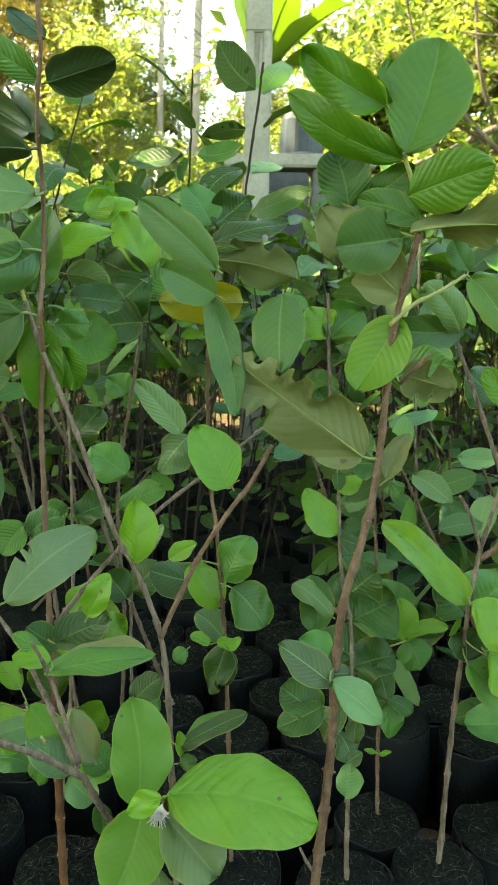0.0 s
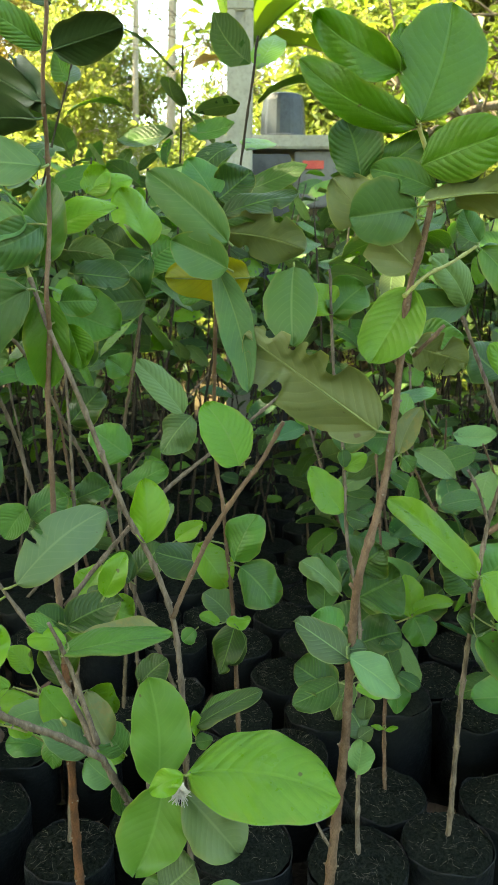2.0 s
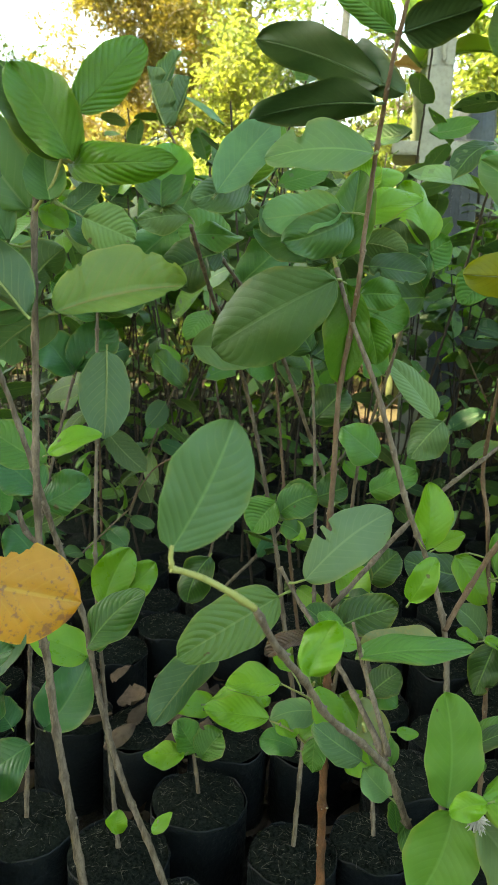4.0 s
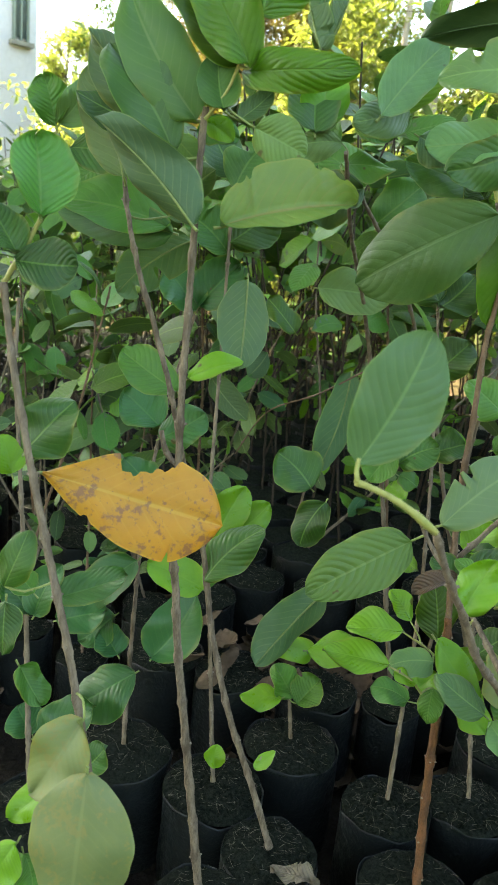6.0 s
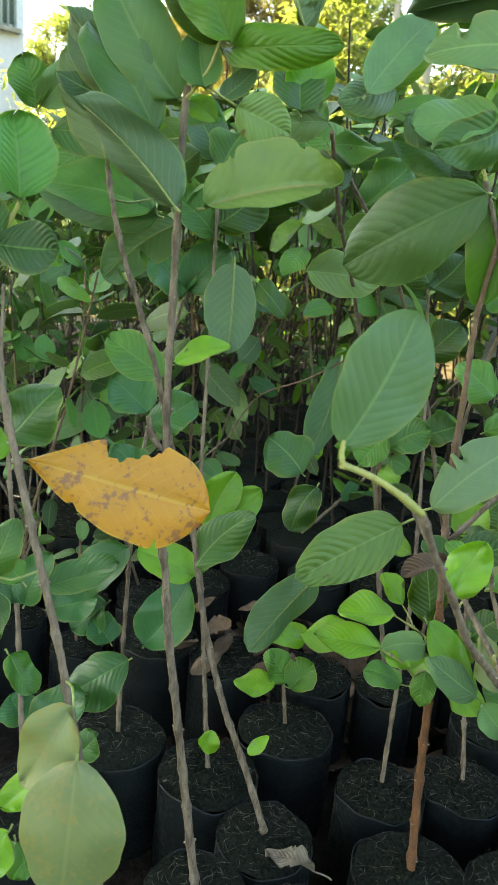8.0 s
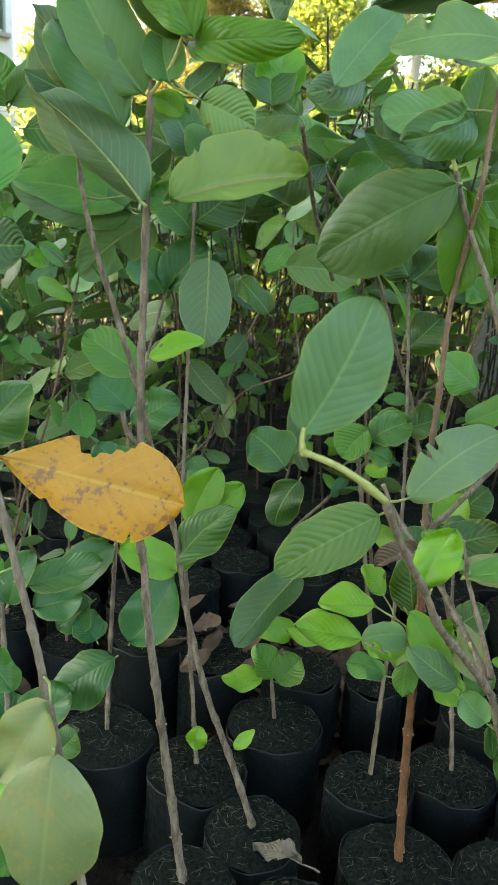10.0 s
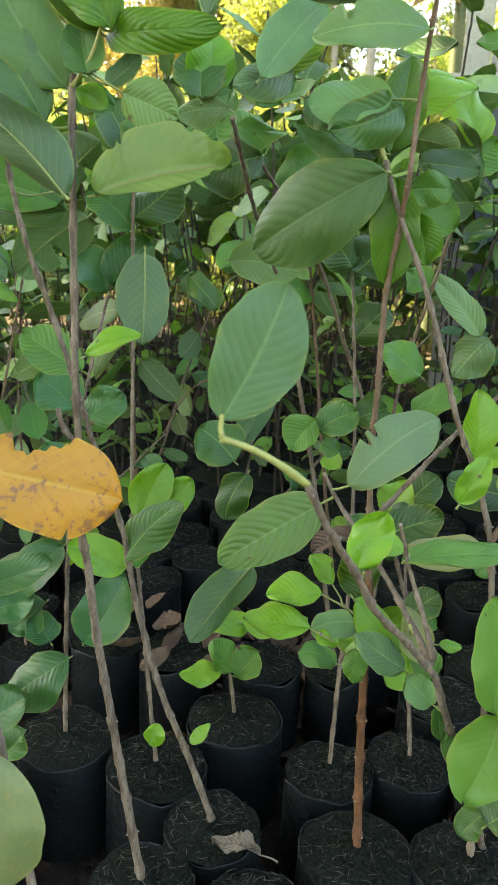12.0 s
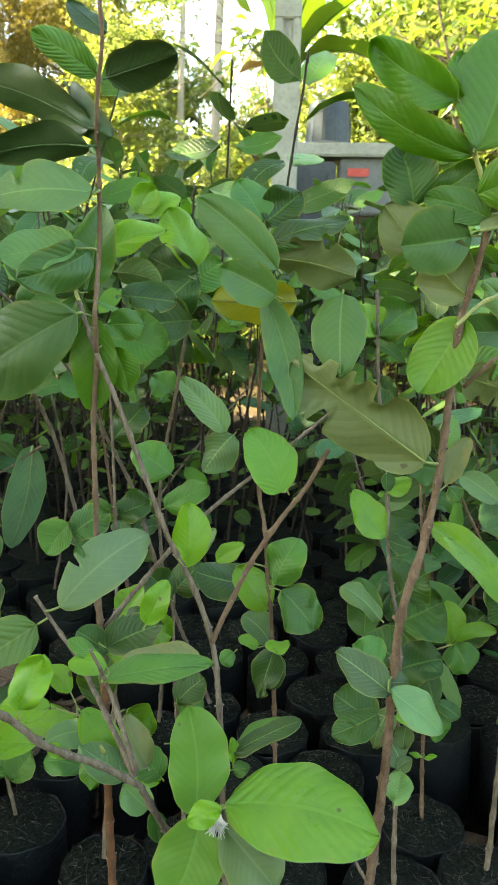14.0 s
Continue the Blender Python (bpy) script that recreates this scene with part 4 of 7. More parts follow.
leaf(red_sapling, (0.204, 0.866, 0.949), (0.122, 0.88, 1.033), 0.069, (0.43, 0.861, 0.27), "under", arch=-0.04, torn=0.35, petiole=0.02)
leaf(red_sapling, (0.204, 0.837, 1.01), (0.361, 0.832, 1.005), 0.065, (0.039, 0.783, 0.621), "under", arch=0.04, fold=0.35, bites=[(0.08, 1, 0.12, 0.8), (0.18, -1, 0.2, 0.8), (0.62, 1, 0.1, 0.7), (0.82, -1, 0.05, 0.4)])
leaf(red_sapling, (0.28, 0.918, 0.968), (0.321, 0.904, 0.911), 0.040, (0.074, -0.957, 0.28), "fresh", fold=0.3)
leaf(red_sapling, (0.278, 0.919, 0.975), (0.261, 0.927, 1.007), 0.027, (-0.061, -0.978, 0.197))
leaf(red_sapling, (0.283, 0.938, 0.966), (0.356, 0.928, 0.927), 0.050, (0.108, -0.893, 0.438))
leaf(red_sapling, (0.203, 0.871, 0.928), (0.162, 0.854, 0.856), 0.062, (-0.391, -0.815, 0.428), "fresh", fold=0.3, calm=True)
leaf(red_sapling, (0.212, 0.89, 0.87), (0.267, 0.889, 0.855), 0.054, (0.121, 0.903, 0.412), "under", torn=0.45)
leaf(red_sapling, (0.204, 0.937, 0.861), (0.274, 0.938, 0.875), 0.048, (-0.102, -0.794, 0.6))
leaf(red_sapling, (0.173, 0.855, 0.789), (0.038, 0.869, 0.883), 0.084, (0.239, 0.95, 0.202), "under", arch=-0.03, fold=0.1, petiole=0.022, bites=[(0.45, 1, 0.05, 0.4), (0.62, 1, 0.03, 0.3), (0.72, 1, 0.03, 0.45), (0.87, 1, 0.035, 0.55), (0.66, -1, 0.045, 0.6), (0.9, -1, 0.03, 0.5)])
leaf(red_sapling, (0.189, 0.869, 0.778), (0.156, 0.867, 0.777), 0.035, (0.025, -0.72, 0.694))
leaf(red_sapling, (0.201, 0.885, 0.757), (0.224, 0.897, 0.805), 0.026, (-0.345, -0.863, 0.369), "olive")
leaf(red_sapling, (0.208, 0.904, 0.749), (0.221, 0.902, 0.734), 0.019, (0.163, -0.935, 0.316))
leaf(red_sapling, (0.162, 1.048, 0.525), (0.11, 1.054, 0.567), 0.035, (0.448, -0.613, 0.651), "bloom")
leaf(red_sapling, (0.143, 1.069, 0.489), (0.134, 1.086, 0.566), 0.050, (0.239, -0.944, 0.228))
leaf(red_sapling, (0.15, 0.818, 0.554), (0.092, 0.824, 0.594), 0.042, (0.41, -0.611, 0.677), "bloom")
leaf(red_sapling, (0.147, 0.809, 0.563), (0.2, 0.803, 0.524), 0.041, (0.419, -0.619, 0.664), "bloom")
leaf(red_sapling, (0.147, 0.829, 0.559), (0.169, 0.83, 0.561), 0.022, (-0.048, -0.512, 0.858), "bloom")
leaf(red_sapling, (0.139, 0.865, 0.492), (0.096, 0.869, 0.52), 0.049, (0.377, -0.641, 0.669))
leaf(red_sapling, (0.142, 0.849, 0.511), (0.093, 0.841, 0.487), 0.037, (-0.277, -0.58, 0.766))
leaf(red_sapling, (0.145, 0.895, 0.536), (0.115, 0.9, 0.564), 0.050, (0.409, -0.721, 0.559))

thin_sapling_behind = sapling(0.191, 0.970, 0.173, 0.068, 2, label="slender guava sapling with small round leaves")
stem(thin_sapling_behind, [(0.191, 0.97, 0.185), (0.19, 0.986, 0.24), (0.19, 1.015, 0.371), (0.19, 1.063, 0.494), (0.173, 1.082, 0.584), (0.165, 1.12, 0.717), (0.153, 1.15, 0.806), (0.146, 1.19, 0.943)], 0.0031, 0.0020, BARK)
leaf(thin_sapling_behind, (0.175, 0.996, 0.427), (0.155, 0.984, 0.377), 0.034, (-0.543, -0.74, 0.397), "bloom")
leaf(thin_sapling_behind, (0.181, 0.994, 0.418), (0.216, 0.993, 0.405), 0.021, (0.267, -0.605, 0.75), "young")
leaf(thin_sapling_behind, (0.194, 0.986, 0.377), (0.196, 0.993, 0.407), 0.026, (-0.53, -0.82, 0.218), "bloom")
leaf(thin_sapling_behind, (0.192, 0.981, 0.354), (0.173, 0.988, 0.389), 0.037, (0.464, -0.788, 0.405), "bloom")
leaf(thin_sapling_behind, (0.182, 0.953, 0.321), (0.188, 0.962, 0.365), 0.033, (-0.312, -0.917, 0.249), "bloom")
leaf(thin_sapling_behind, (0.184, 0.971, 0.359), (0.203, 0.975, 0.372), 0.021, (-0.394, -0.55, 0.736), "bloom")
leaf(thin_sapling_behind, (0.167, 1.09, 0.624), (0.121, 1.101, 0.684), 0.047, (0.361, -0.827, 0.432), "young")
leaf(thin_sapling_behind, (0.171, 1.089, 0.62), (0.202, 1.089, 0.61), 0.027, (0.19, -0.743, 0.642))
leaf(thin_sapling_behind, (0.167, 1.103, 0.681), (0.197, 1.108, 0.701), 0.029, (-0.249, -0.752, 0.611), "young")
leaf(thin_sapling_behind, (0.165, 1.108, 0.707), (0.167, 1.103, 0.683), 0.020, (0.362, -0.904, 0.228))
leaf(thin_sapling_behind, (0.194, 1.131, 0.479), (0.259, 1.142, 0.512), 0.095, (-0.299, -0.574, 0.762))
leaf(thin_sapling_behind, (0.193, 1.14, 0.519), (0.233, 1.149, 0.551), 0.078, (-0.314, -0.744, 0.59))
leaf(thin_sapling_behind, (0.2, 1.117, 0.415), (0.261, 1.124, 0.432), 0.072, (-0.157, -0.59, 0.792))
leaf(thin_sapling_behind, (0.195, 1.102, 0.44), (0.145, 1.105, 0.463), 0.062, (0.278, -0.667, 0.692))
leaf(thin_sapling_behind, (0.17, 1.156, 0.691), (0.208, 1.172, 0.755), 0.062, (-0.415, -0.793, 0.447))
leaf(thin_sapling_behind, (0.163, 1.153, 0.774), (0.134, 1.16, 0.812), 0.052, (0.299, -0.871, 0.39))
leaf(thin_sapling_behind, (0.151, 1.176, 0.881), (0.194, 1.187, 0.921), 0.065, (-0.231, -0.847, 0.478))
leaf(thin_sapling_behind, (0.15, 1.176, 0.881), (0.119, 1.184, 0.923), 0.052, (0.265, -0.894, 0.361), "young")

speckled_sapling = sapling(0.246, 1.103, 0.173, 0.062, 3, label="slim guava sapling with holed leaves")
stem(speckled_sapling, [(0.246, 1.103, 0.185), (0.244, 1.12, 0.26), (0.242, 1.143, 0.411), (0.235, 1.181, 0.532), (0.228, 1.232, 0.669), (0.223, 1.251, 0.709)], 0.0029, 0.0018, REDBARK)
stem(speckled_sapling, [(0.237, 1.147, 0.428), (0.262, 1.139, 0.441), (0.28, 1.141, 0.449)], 0.0016, 0.0012, GREENWOOD, "shoot")
stem(speckled_sapling, [(0.242, 1.13, 0.349), (0.251, 1.103, 0.371)], 0.0012, 0.0009, GREENWOOD, "shoot")
leaf(speckled_sapling, (0.289, 1.232, 0.402), (0.242, 1.254, 0.493), 0.089, (0.31, -0.877, 0.367))
leaf(speckled_sapling, (0.278, 1.14, 0.447), (0.267, 1.154, 0.508), 0.038, (0.109, -0.965, 0.24), "young")
leaf(speckled_sapling, (0.277, 1.132, 0.457), (0.336, 1.134, 0.473), 0.029, (-0.234, -0.399, 0.886), "young")
leaf(speckled_sapling, (0.281, 1.14, 0.447), (0.3, 1.131, 0.406), 0.054, (0.306, -0.885, 0.35))
leaf(speckled_sapling, (0.25, 1.095, 0.378), (0.234, 1.106, 0.429), 0.039, (0.255, -0.921, 0.293))
leaf(speckled_sapling, (0.25, 1.094, 0.374), (0.255, 1.083, 0.325), 0.036, (0.203, -0.951, 0.233), "mature", torn=0.1)
leaf(speckled_sapling, (0.252, 1.095, 0.379), (0.285, 1.09, 0.362), 0.027, (0.284, -0.65, 0.705))
leaf(speckled_sapling, (0.248, 1.104, 0.374), (0.207, 1.102, 0.359), 0.038, (-0.245, -0.575, 0.78))
leaf(speckled_sapling, (0.294, 1.233, 0.404), (0.344, 1.242, 0.449), 0.081, (-0.434, -0.657, 0.617))
leaf(speckled_sapling, (0.24, 1.105, 0.285), (0.221, 1.106, 0.289), 0.008, (0.135, -0.543, 0.829), "young")
leaf(speckled_sapling, (0.243, 1.105, 0.283), (0.261, 1.105, 0.289), 0.008, (-0.233, -0.524, 0.82), "young")
leaf(speckled_sapling, (0.235, 1.244, 0.448), (0.184, 1.255, 0.493), 0.091, (0.337, -0.752, 0.567))
leaf(speckled_sapling, (0.245, 1.224, 0.359), (0.189, 1.239, 0.421), 0.076, (0.391, -0.747, 0.537))

lime_leaved_sapling = sapling(0.318, 1.007, 0.173, 0.062, 4, label="guava sapling with lime-green lower leaves")
stem(lime_leaved_sapling, [(0.318, 1.007, 0.185), (0.32, 1.009, 0.231), (0.323, 1.016, 0.352), (0.329, 1.022, 0.474), (0.332, 1.012, 0.566), (0.343, 1.026, 0.631), (0.365, 1.035, 0.715), (0.383, 1.050, 0.761), (0.410, 1.080, 0.837), (0.432, 1.100, 0.901), (0.448, 1.120, 0.959)], 0.0038, 0.0020, BARK)
stem(lime_leaved_sapling, [(0.365, 1.035, 0.723), (0.340, 1.050, 0.794), (0.309, 1.070, 0.875), (0.289, 1.090, 0.931), (0.279, 1.100, 0.970)], 0.0030, 0.0020, BARK, "branch")
stem(lime_leaved_sapling, [(0.343, 1.026, 0.620), (0.371, 1.020, 0.650), (0.413, 1.000, 0.742), (0.449, 0.985, 0.815), (0.487, 0.970, 0.870)], 0.0042, 0.0030, REDBARK, "branch")
stem(lime_leaved_sapling, [(0.344, 1.026, 0.631), (0.325, 1.017, 0.679), (0.309, 1.013, 0.706)], 0.0020, 0.0016, BARK, "twig")
leaf(lime_leaved_sapling, (0.404, 1.070, 0.809), (0.339, 1.070, 0.854), 0.041, (-0.009, -1.000, -0.013), "fresh")
leaf(lime_leaved_sapling, (0.409, 1.070, 0.809), (0.504, 1.050, 0.868), 0.047, (-0.280, -0.951, 0.129), "fresh")
leaf(lime_leaved_sapling, (0.432, 1.100, 0.901), (0.370, 1.100, 0.954), 0.044, (-0.084, -0.992, 0.3), "fresh")
leaf(lime_leaved_sapling, (0.431, 1.100, 0.916), (0.446, 1.100, 0.961), 0.019, (-0.249, -0.965, 0.083), "young")
leaf(lime_leaved_sapling, (0.314, 1.080, 0.905), (0.211, 1.050, 0.907), 0.046, (0.280, -0.958, 0.055), "dusky")
leaf(lime_leaved_sapling, (0.307, 1.070, 0.903), (0.257, 1.050, 0.961), 0.045, (0.102, -0.964, 0.245), "bloom")
leaf(lime_leaved_sapling, (0.328, 1.002, 0.569), (0.23, 1.112, 0.637), 0.053, (-0.006, -0.533, 0.846), "young")
leaf(lime_leaved_sapling, (0.327, 0.984, 0.578), (0.398, 0.97, 0.522), 0.059, (0.323, -0.74, 0.59), "young")
leaf(lime_leaved_sapling, (0.345, 0.971, 0.522), (0.391, 0.959, 0.473), 0.052, (0.317, -0.81, 0.494), "young")
leaf(lime_leaved_sapling, (0.356, 0.988, 0.507), (0.429, 0.987, 0.509), 0.047, (-0.027, -0.31, 0.95), "young")
leaf(lime_leaved_sapling, (0.33, 0.986, 0.496), (0.381, 0.973, 0.442), 0.055, (0.275, -0.842, 0.465), "mature", torn=0.1)
leaf(lime_leaved_sapling, (0.335, 1.014, 0.486), (0.335, 1.024, 0.529), 0.049, (0.256, -0.944, 0.209))
leaf(lime_leaved_sapling, (0.337, 1.055, 0.532), (0.298, 1.064, 0.569), 0.051, (0.301, -0.807, 0.508))
leaf(lime_leaved_sapling, (0.35, 1.083, 0.519), (0.409, 1.094, 0.573), 0.083, (-0.45, -0.644, 0.619))
leaf(lime_leaved_sapling, (0.335, 1.065, 0.576), (0.291, 1.068, 0.584), 0.051, (0.073, -0.711, 0.699), "bloom")
leaf(lime_leaved_sapling, (0.4, 1.183, 0.791), (0.456, 1.175, 0.759), 0.072, (0.121, -0.888, 0.444))
leaf(lime_leaved_sapling, (0.403, 1.214, 0.794), (0.355, 1.225, 0.835), 0.074, (0.146, -0.905, 0.399))

heart_leaf_sapling = sapling(0.424, 1.090, 0.173, 0.068, 5, label="guava sapling with wide rounded leaves")
stem(heart_leaf_sapling, [(0.424, 1.09, 0.185), (0.428, 1.093, 0.203), (0.456, 1.118, 0.319), (0.473, 1.126, 0.404), (0.508, 1.126, 0.499), (0.532, 1.111, 0.574), (0.571, 1.128, 0.653)], 0.0033, 0.0020, BARK)
leaf(heart_leaf_sapling, (0.466, 1.076, 0.409), (0.475, 1.061, 0.34), 0.077, (0.022, -0.975, 0.223), "bloom")
leaf(heart_leaf_sapling, (0.473, 1.093, 0.394), (0.539, 1.1, 0.431), 0.060, (-0.376, -0.528, 0.761))
leaf(heart_leaf_sapling, (0.441, 1.127, 0.543), (0.511, 1.116, 0.502), 0.058, (0.208, -0.799, 0.564))
leaf(heart_leaf_sapling, (0.436, 1.108, 0.549), (0.455, 1.117, 0.591), 0.039, (-0.613, -0.669, 0.421), "young")
leaf(heart_leaf_sapling, (0.439, 1.086, 0.357), (0.357, 1.086, 0.349), 0.060, (-0.085, -0.542, 0.836))
leaf(heart_leaf_sapling, (0.453, 1.125, 0.35), (0.483, 1.132, 0.387), 0.056, (-0.583, -0.569, 0.58))
leaf(heart_leaf_sapling, (0.455, 1.113, 0.343), (0.43, 1.125, 0.392), 0.046, (0.303, -0.882, 0.361))
leaf(heart_leaf_sapling, (0.521, 1.191, 0.47), (0.477, 1.179, 0.41), 0.058, (-0.583, -0.599, 0.549))

right_edge_sapling = sapling(0.430, 0.814, 0.173, 0.068, 6, label="thick-stemmed guava sapling at the bed's edge")
stem(right_edge_sapling, [(0.43, 0.814, 0.185), (0.434, 0.827, 0.298), (0.437, 0.835, 0.383), (0.44, 0.85, 0.494), (0.446, 0.857, 0.572), (0.457, 0.871, 0.685), (0.468, 0.887, 0.801), (0.471, 0.898, 0.896)], 0.0049, 0.0029, REDBARK)
leaf(right_edge_sapling, (0.434, 0.831, 0.407), (0.425, 0.835, 0.428), 0.012, (0.273, -0.905, 0.325), "young")
leaf(right_edge_sapling, (0.434, 0.831, 0.407), (0.453, 0.831, 0.41), 0.011, (-0.166, -0.44, 0.883), "young")
leaf(right_edge_sapling, (0.482, 0.927, 0.894), (0.42, 0.923, 0.869), 0.062, (-0.18, -0.79, 0.587))
leaf(right_edge_sapling, (0.475, 0.913, 0.919), (0.426, 0.926, 0.972), 0.060, (0.031, -0.964, 0.263))
leaf(right_edge_sapling, (0.471, 0.901, 0.866), (0.511, 0.894, 0.836), 0.060, (0.067, -0.942, 0.328))
leaf(right_edge_sapling, (0.498, 0.965, 0.832), (0.436, 0.962, 0.812), 0.044, (-0.158, -0.767, 0.621))
leaf(right_edge_sapling, (0.474, 0.903, 0.92), (0.513, 0.912, 0.967), 0.066, (-0.467, -0.707, 0.532))
leaf(right_edge_sapling, (0.464, 1.01, 1.031), (0.423, 1.016, 1.056), 0.069, (0.418, 0.78, 0.465))

middle_sapling = sapling(0.036, 0.993, 0.173, 0.068, 7, label="guava sapling carrying a yellowing leaf and drooping leaves")
stem(middle_sapling, [(0.036, 0.993, 0.185), (0.03, 1, 0.337), (0.026, 1.009, 0.425), (0.021, 1.009, 0.52), (0.012, 1.026, 0.599), (0.007, 1.036, 0.649), (-0.003, 1.048, 0.706), (-0.001, 0.993, 0.826), (0.006, 0.942, 0.922), (0.014, 0.897, 0.993)], 0.0031, 0.0020, REDBARK)
leaf(middle_sapling, (0.023, 1.003, 0.586), (0.051, 1.017, 0.643), 0.054, (-0.383, -0.835, 0.396))
leaf(middle_sapling, (0.031, 1.002, 0.579), (0.074, 0.994, 0.532), 0.062, (0.442, -0.723, 0.531))
leaf(middle_sapling, (-0.027, 1.024, 0.599), (0.013, 1.014, 0.545), 0.048, (0.43, -0.777, 0.46), "young")
leaf(middle_sapling, (0.019, 1.024, 0.496), (-0.018, 1.03, 0.53), 0.043, (0.446, -0.673, 0.59), "bloom")
leaf(middle_sapling, (0.005, 0.985, 0.509), (-0.02, 0.986, 0.519), 0.019, (0.352, -0.393, 0.849), "young")
leaf(middle_sapling, (0.014, 0.986, 0.51), (0.045, 0.988, 0.514), 0.022, (-0.071, -0.402, 0.913), "young")
leaf(middle_sapling, (0.026, 0.986, 0.509), (0.007, 0.972, 0.447), 0.041, (-0.41, -0.851, 0.329), "mature", torn=0.1)
leaf(middle_sapling, (0.024, 1.003, 0.493), (0.021, 0.993, 0.446), 0.040, (-0.37, -0.903, 0.218), "bloom")
leaf(middle_sapling, (-0.005, 1.067, 0.558), (-0.086, 1.066, 0.572), 0.059, (0.131, -0.667, 0.734))
leaf(middle_sapling, (-0.053, 1.024, 0.605), (-0.017, 1.03, 0.626), 0.031, (-0.327, -0.582, 0.745), "young")
leaf(middle_sapling, (-0.027, 1, 0.492), (-0.042, 0.996, 0.477), 0.024, (-0.35, -0.762, 0.545))
leaf(middle_sapling, (0.022, 0.850, 0.971), (-0.056, 0.867, 1.036), 0.045, (-0.165, -0.984, 0.059), "soft", calm=True, full=0.5)
leaf(middle_sapling, (0.022, 0.850, 0.946), (-0.032, 0.854, 0.972), 0.042, (-0.069, -0.998, 0.011), "soft", calm=True)
leaf(middle_sapling, (0.008, 0.900, 0.945), (0.043, 0.855, 0.826), 0.039, (-0.538, -0.816, 0.209), "dusky", arch=-0.03)
leaf(middle_sapling, (0.086, 0.887, 0.948), (0.086, 0.850, 0.873), 0.054, (-0.155, -0.886, 0.437), "soft", calm=True)
leaf(middle_sapling, (0.014, 0.898, 0.998), (0.09, 0.906, 1.018), 0.036, (-0.111, -0.684, 0.721))
leaf(middle_sapling, (0.014, 0.907, 0.992), (0.058, 0.911, 1.002), 0.035, (-0.079, -0.738, 0.671))
leaf(middle_sapling, (0.017, 0.905, 0.982), (0.099, 0.905, 0.965), 0.057, (0.08, 0.907, 0.412), "under", fold=0.1, torn=0.2)
leaf(middle_sapling, (0.04, 0.978, 0.936), (-0.055, 0.973, 0.935), 0.055, (-0.052, 0.95, 0.308), "lemon")
leaf(middle_sapling, (0.02, 0.988, 0.894), (0.035, 0.98, 0.855), 0.029, (0.428, -0.842, 0.329), "bloom")
leaf(middle_sapling, (-0.01, 1.1, 0.942), (-0.047, 1.088, 0.899), 0.048, (-0.163, -0.913, 0.375))
leaf(middle_sapling, (-0.005, 1.067, 1.025), (-0.038, 1.076, 1.072), 0.054, (0.309, -0.874, 0.376))
leaf(middle_sapling, (-0.002, 1.067, 1.025), (0.039, 1.077, 1.06), 0.054, (-0.083, -0.932, 0.354))

forked_sapling = sapling(-0.020, 0.868, 0.173, 0.067, 8, label="forked guava sapling leaning over its neighbours")
stem(forked_sapling, [(-0.02, 0.868, 0.185), (-0.022, 0.871, 0.251), (-0.025, 0.876, 0.346), (-0.028, 0.879, 0.404), (-0.032, 0.885, 0.48), (-0.042, 0.892, 0.562), (-0.066, 0.887, 0.637), (-0.092, 0.878, 0.698), (-0.13, 0.871, 0.811), (-0.164, 0.885, 0.886), (-0.183, 0.895, 0.935)], 0.0040, 0.0023, BARK)
stem(forked_sapling, [(-0.042, 0.892, 0.562), (-0.004, 0.897, 0.649), (0.03, 0.892, 0.708), (0.055, 0.89, 0.744), (0.079, 0.886, 0.79)], 0.0031, 0.0023, REDBARK, "branch")
stem(forked_sapling, [(0.039, 0.893, 0.737), (0.037, 0.89, 0.745), (0.045, 0.886, 0.751)], 0.0010, 0.0007, GREENWOOD, "bud")
stem(forked_sapling, [(-0.183, 0.895, 0.935), (-0.19, 0.899, 0.955), (-0.191, 0.893, 0.972)], 0.0023, 0.0014, GREENWOOD, "shoot")
stem(forked_sapling, [(-0.026, 0.87, 0.32), (-0.018, 0.796, 0.401), (-0.013, 0.735, 0.472)], 0.0029, 0.0021, BARK, "shoot")
stem(forked_sapling, [(0.01, 0.929, 0.113), (-0.016, 0.862, 0.23), (-0.048, 0.79, 0.354), (-0.074, 0.75, 0.44), (-0.09, 0.731, 0.494)], 0.0040, 0.0033, BARK, "branch")
stem(forked_sapling, [(-0.09, 0.731, 0.494), (-0.116, 0.687, 0.546), (-0.143, 0.632, 0.601), (-0.158, 0.599, 0.645), (-0.173, 0.56, 0.688), (-0.186, 0.532, 0.729)], 0.0034, 0.0023, BARK, "branch")
stem(forked_sapling, [(-0.186, 0.532, 0.729), (-0.202, 0.521, 0.744), (-0.221, 0.515, 0.754), (-0.233, 0.508, 0.759)], 0.0023, 0.0018, GREENWOOD, "shoot")
stem(forked_sapling, [(-0.233, 0.508, 0.759), (-0.234, 0.51, 0.765), (-0.234, 0.512, 0.772)], 0.0017, 0.0013, GREENWOOD, "leafstalk")
stem(forked_sapling, [(-0.094, 0.728, 0.505), (-0.114, 0.745, 0.533), (-0.146, 0.775, 0.568), (-0.168, 0.797, 0.588), (-0.194, 0.809, 0.617), (-0.210, 0.805, 0.647)], 0.0030, 0.0018, BARK, "branch")
stem(forked_sapling, [(-0.093, 0.727, 0.512), (-0.107, 0.735, 0.552), (-0.122, 0.744, 0.588), (-0.128, 0.735, 0.615), (-0.133, 0.727, 0.635)], 0.0027, 0.0015, BARK, "branch")
stem(forked_sapling, [(-0.115, 0.700, 0.550), (-0.117, 0.695, 0.560)], 0.0016, 0.0012, GREENWOOD, "bud")
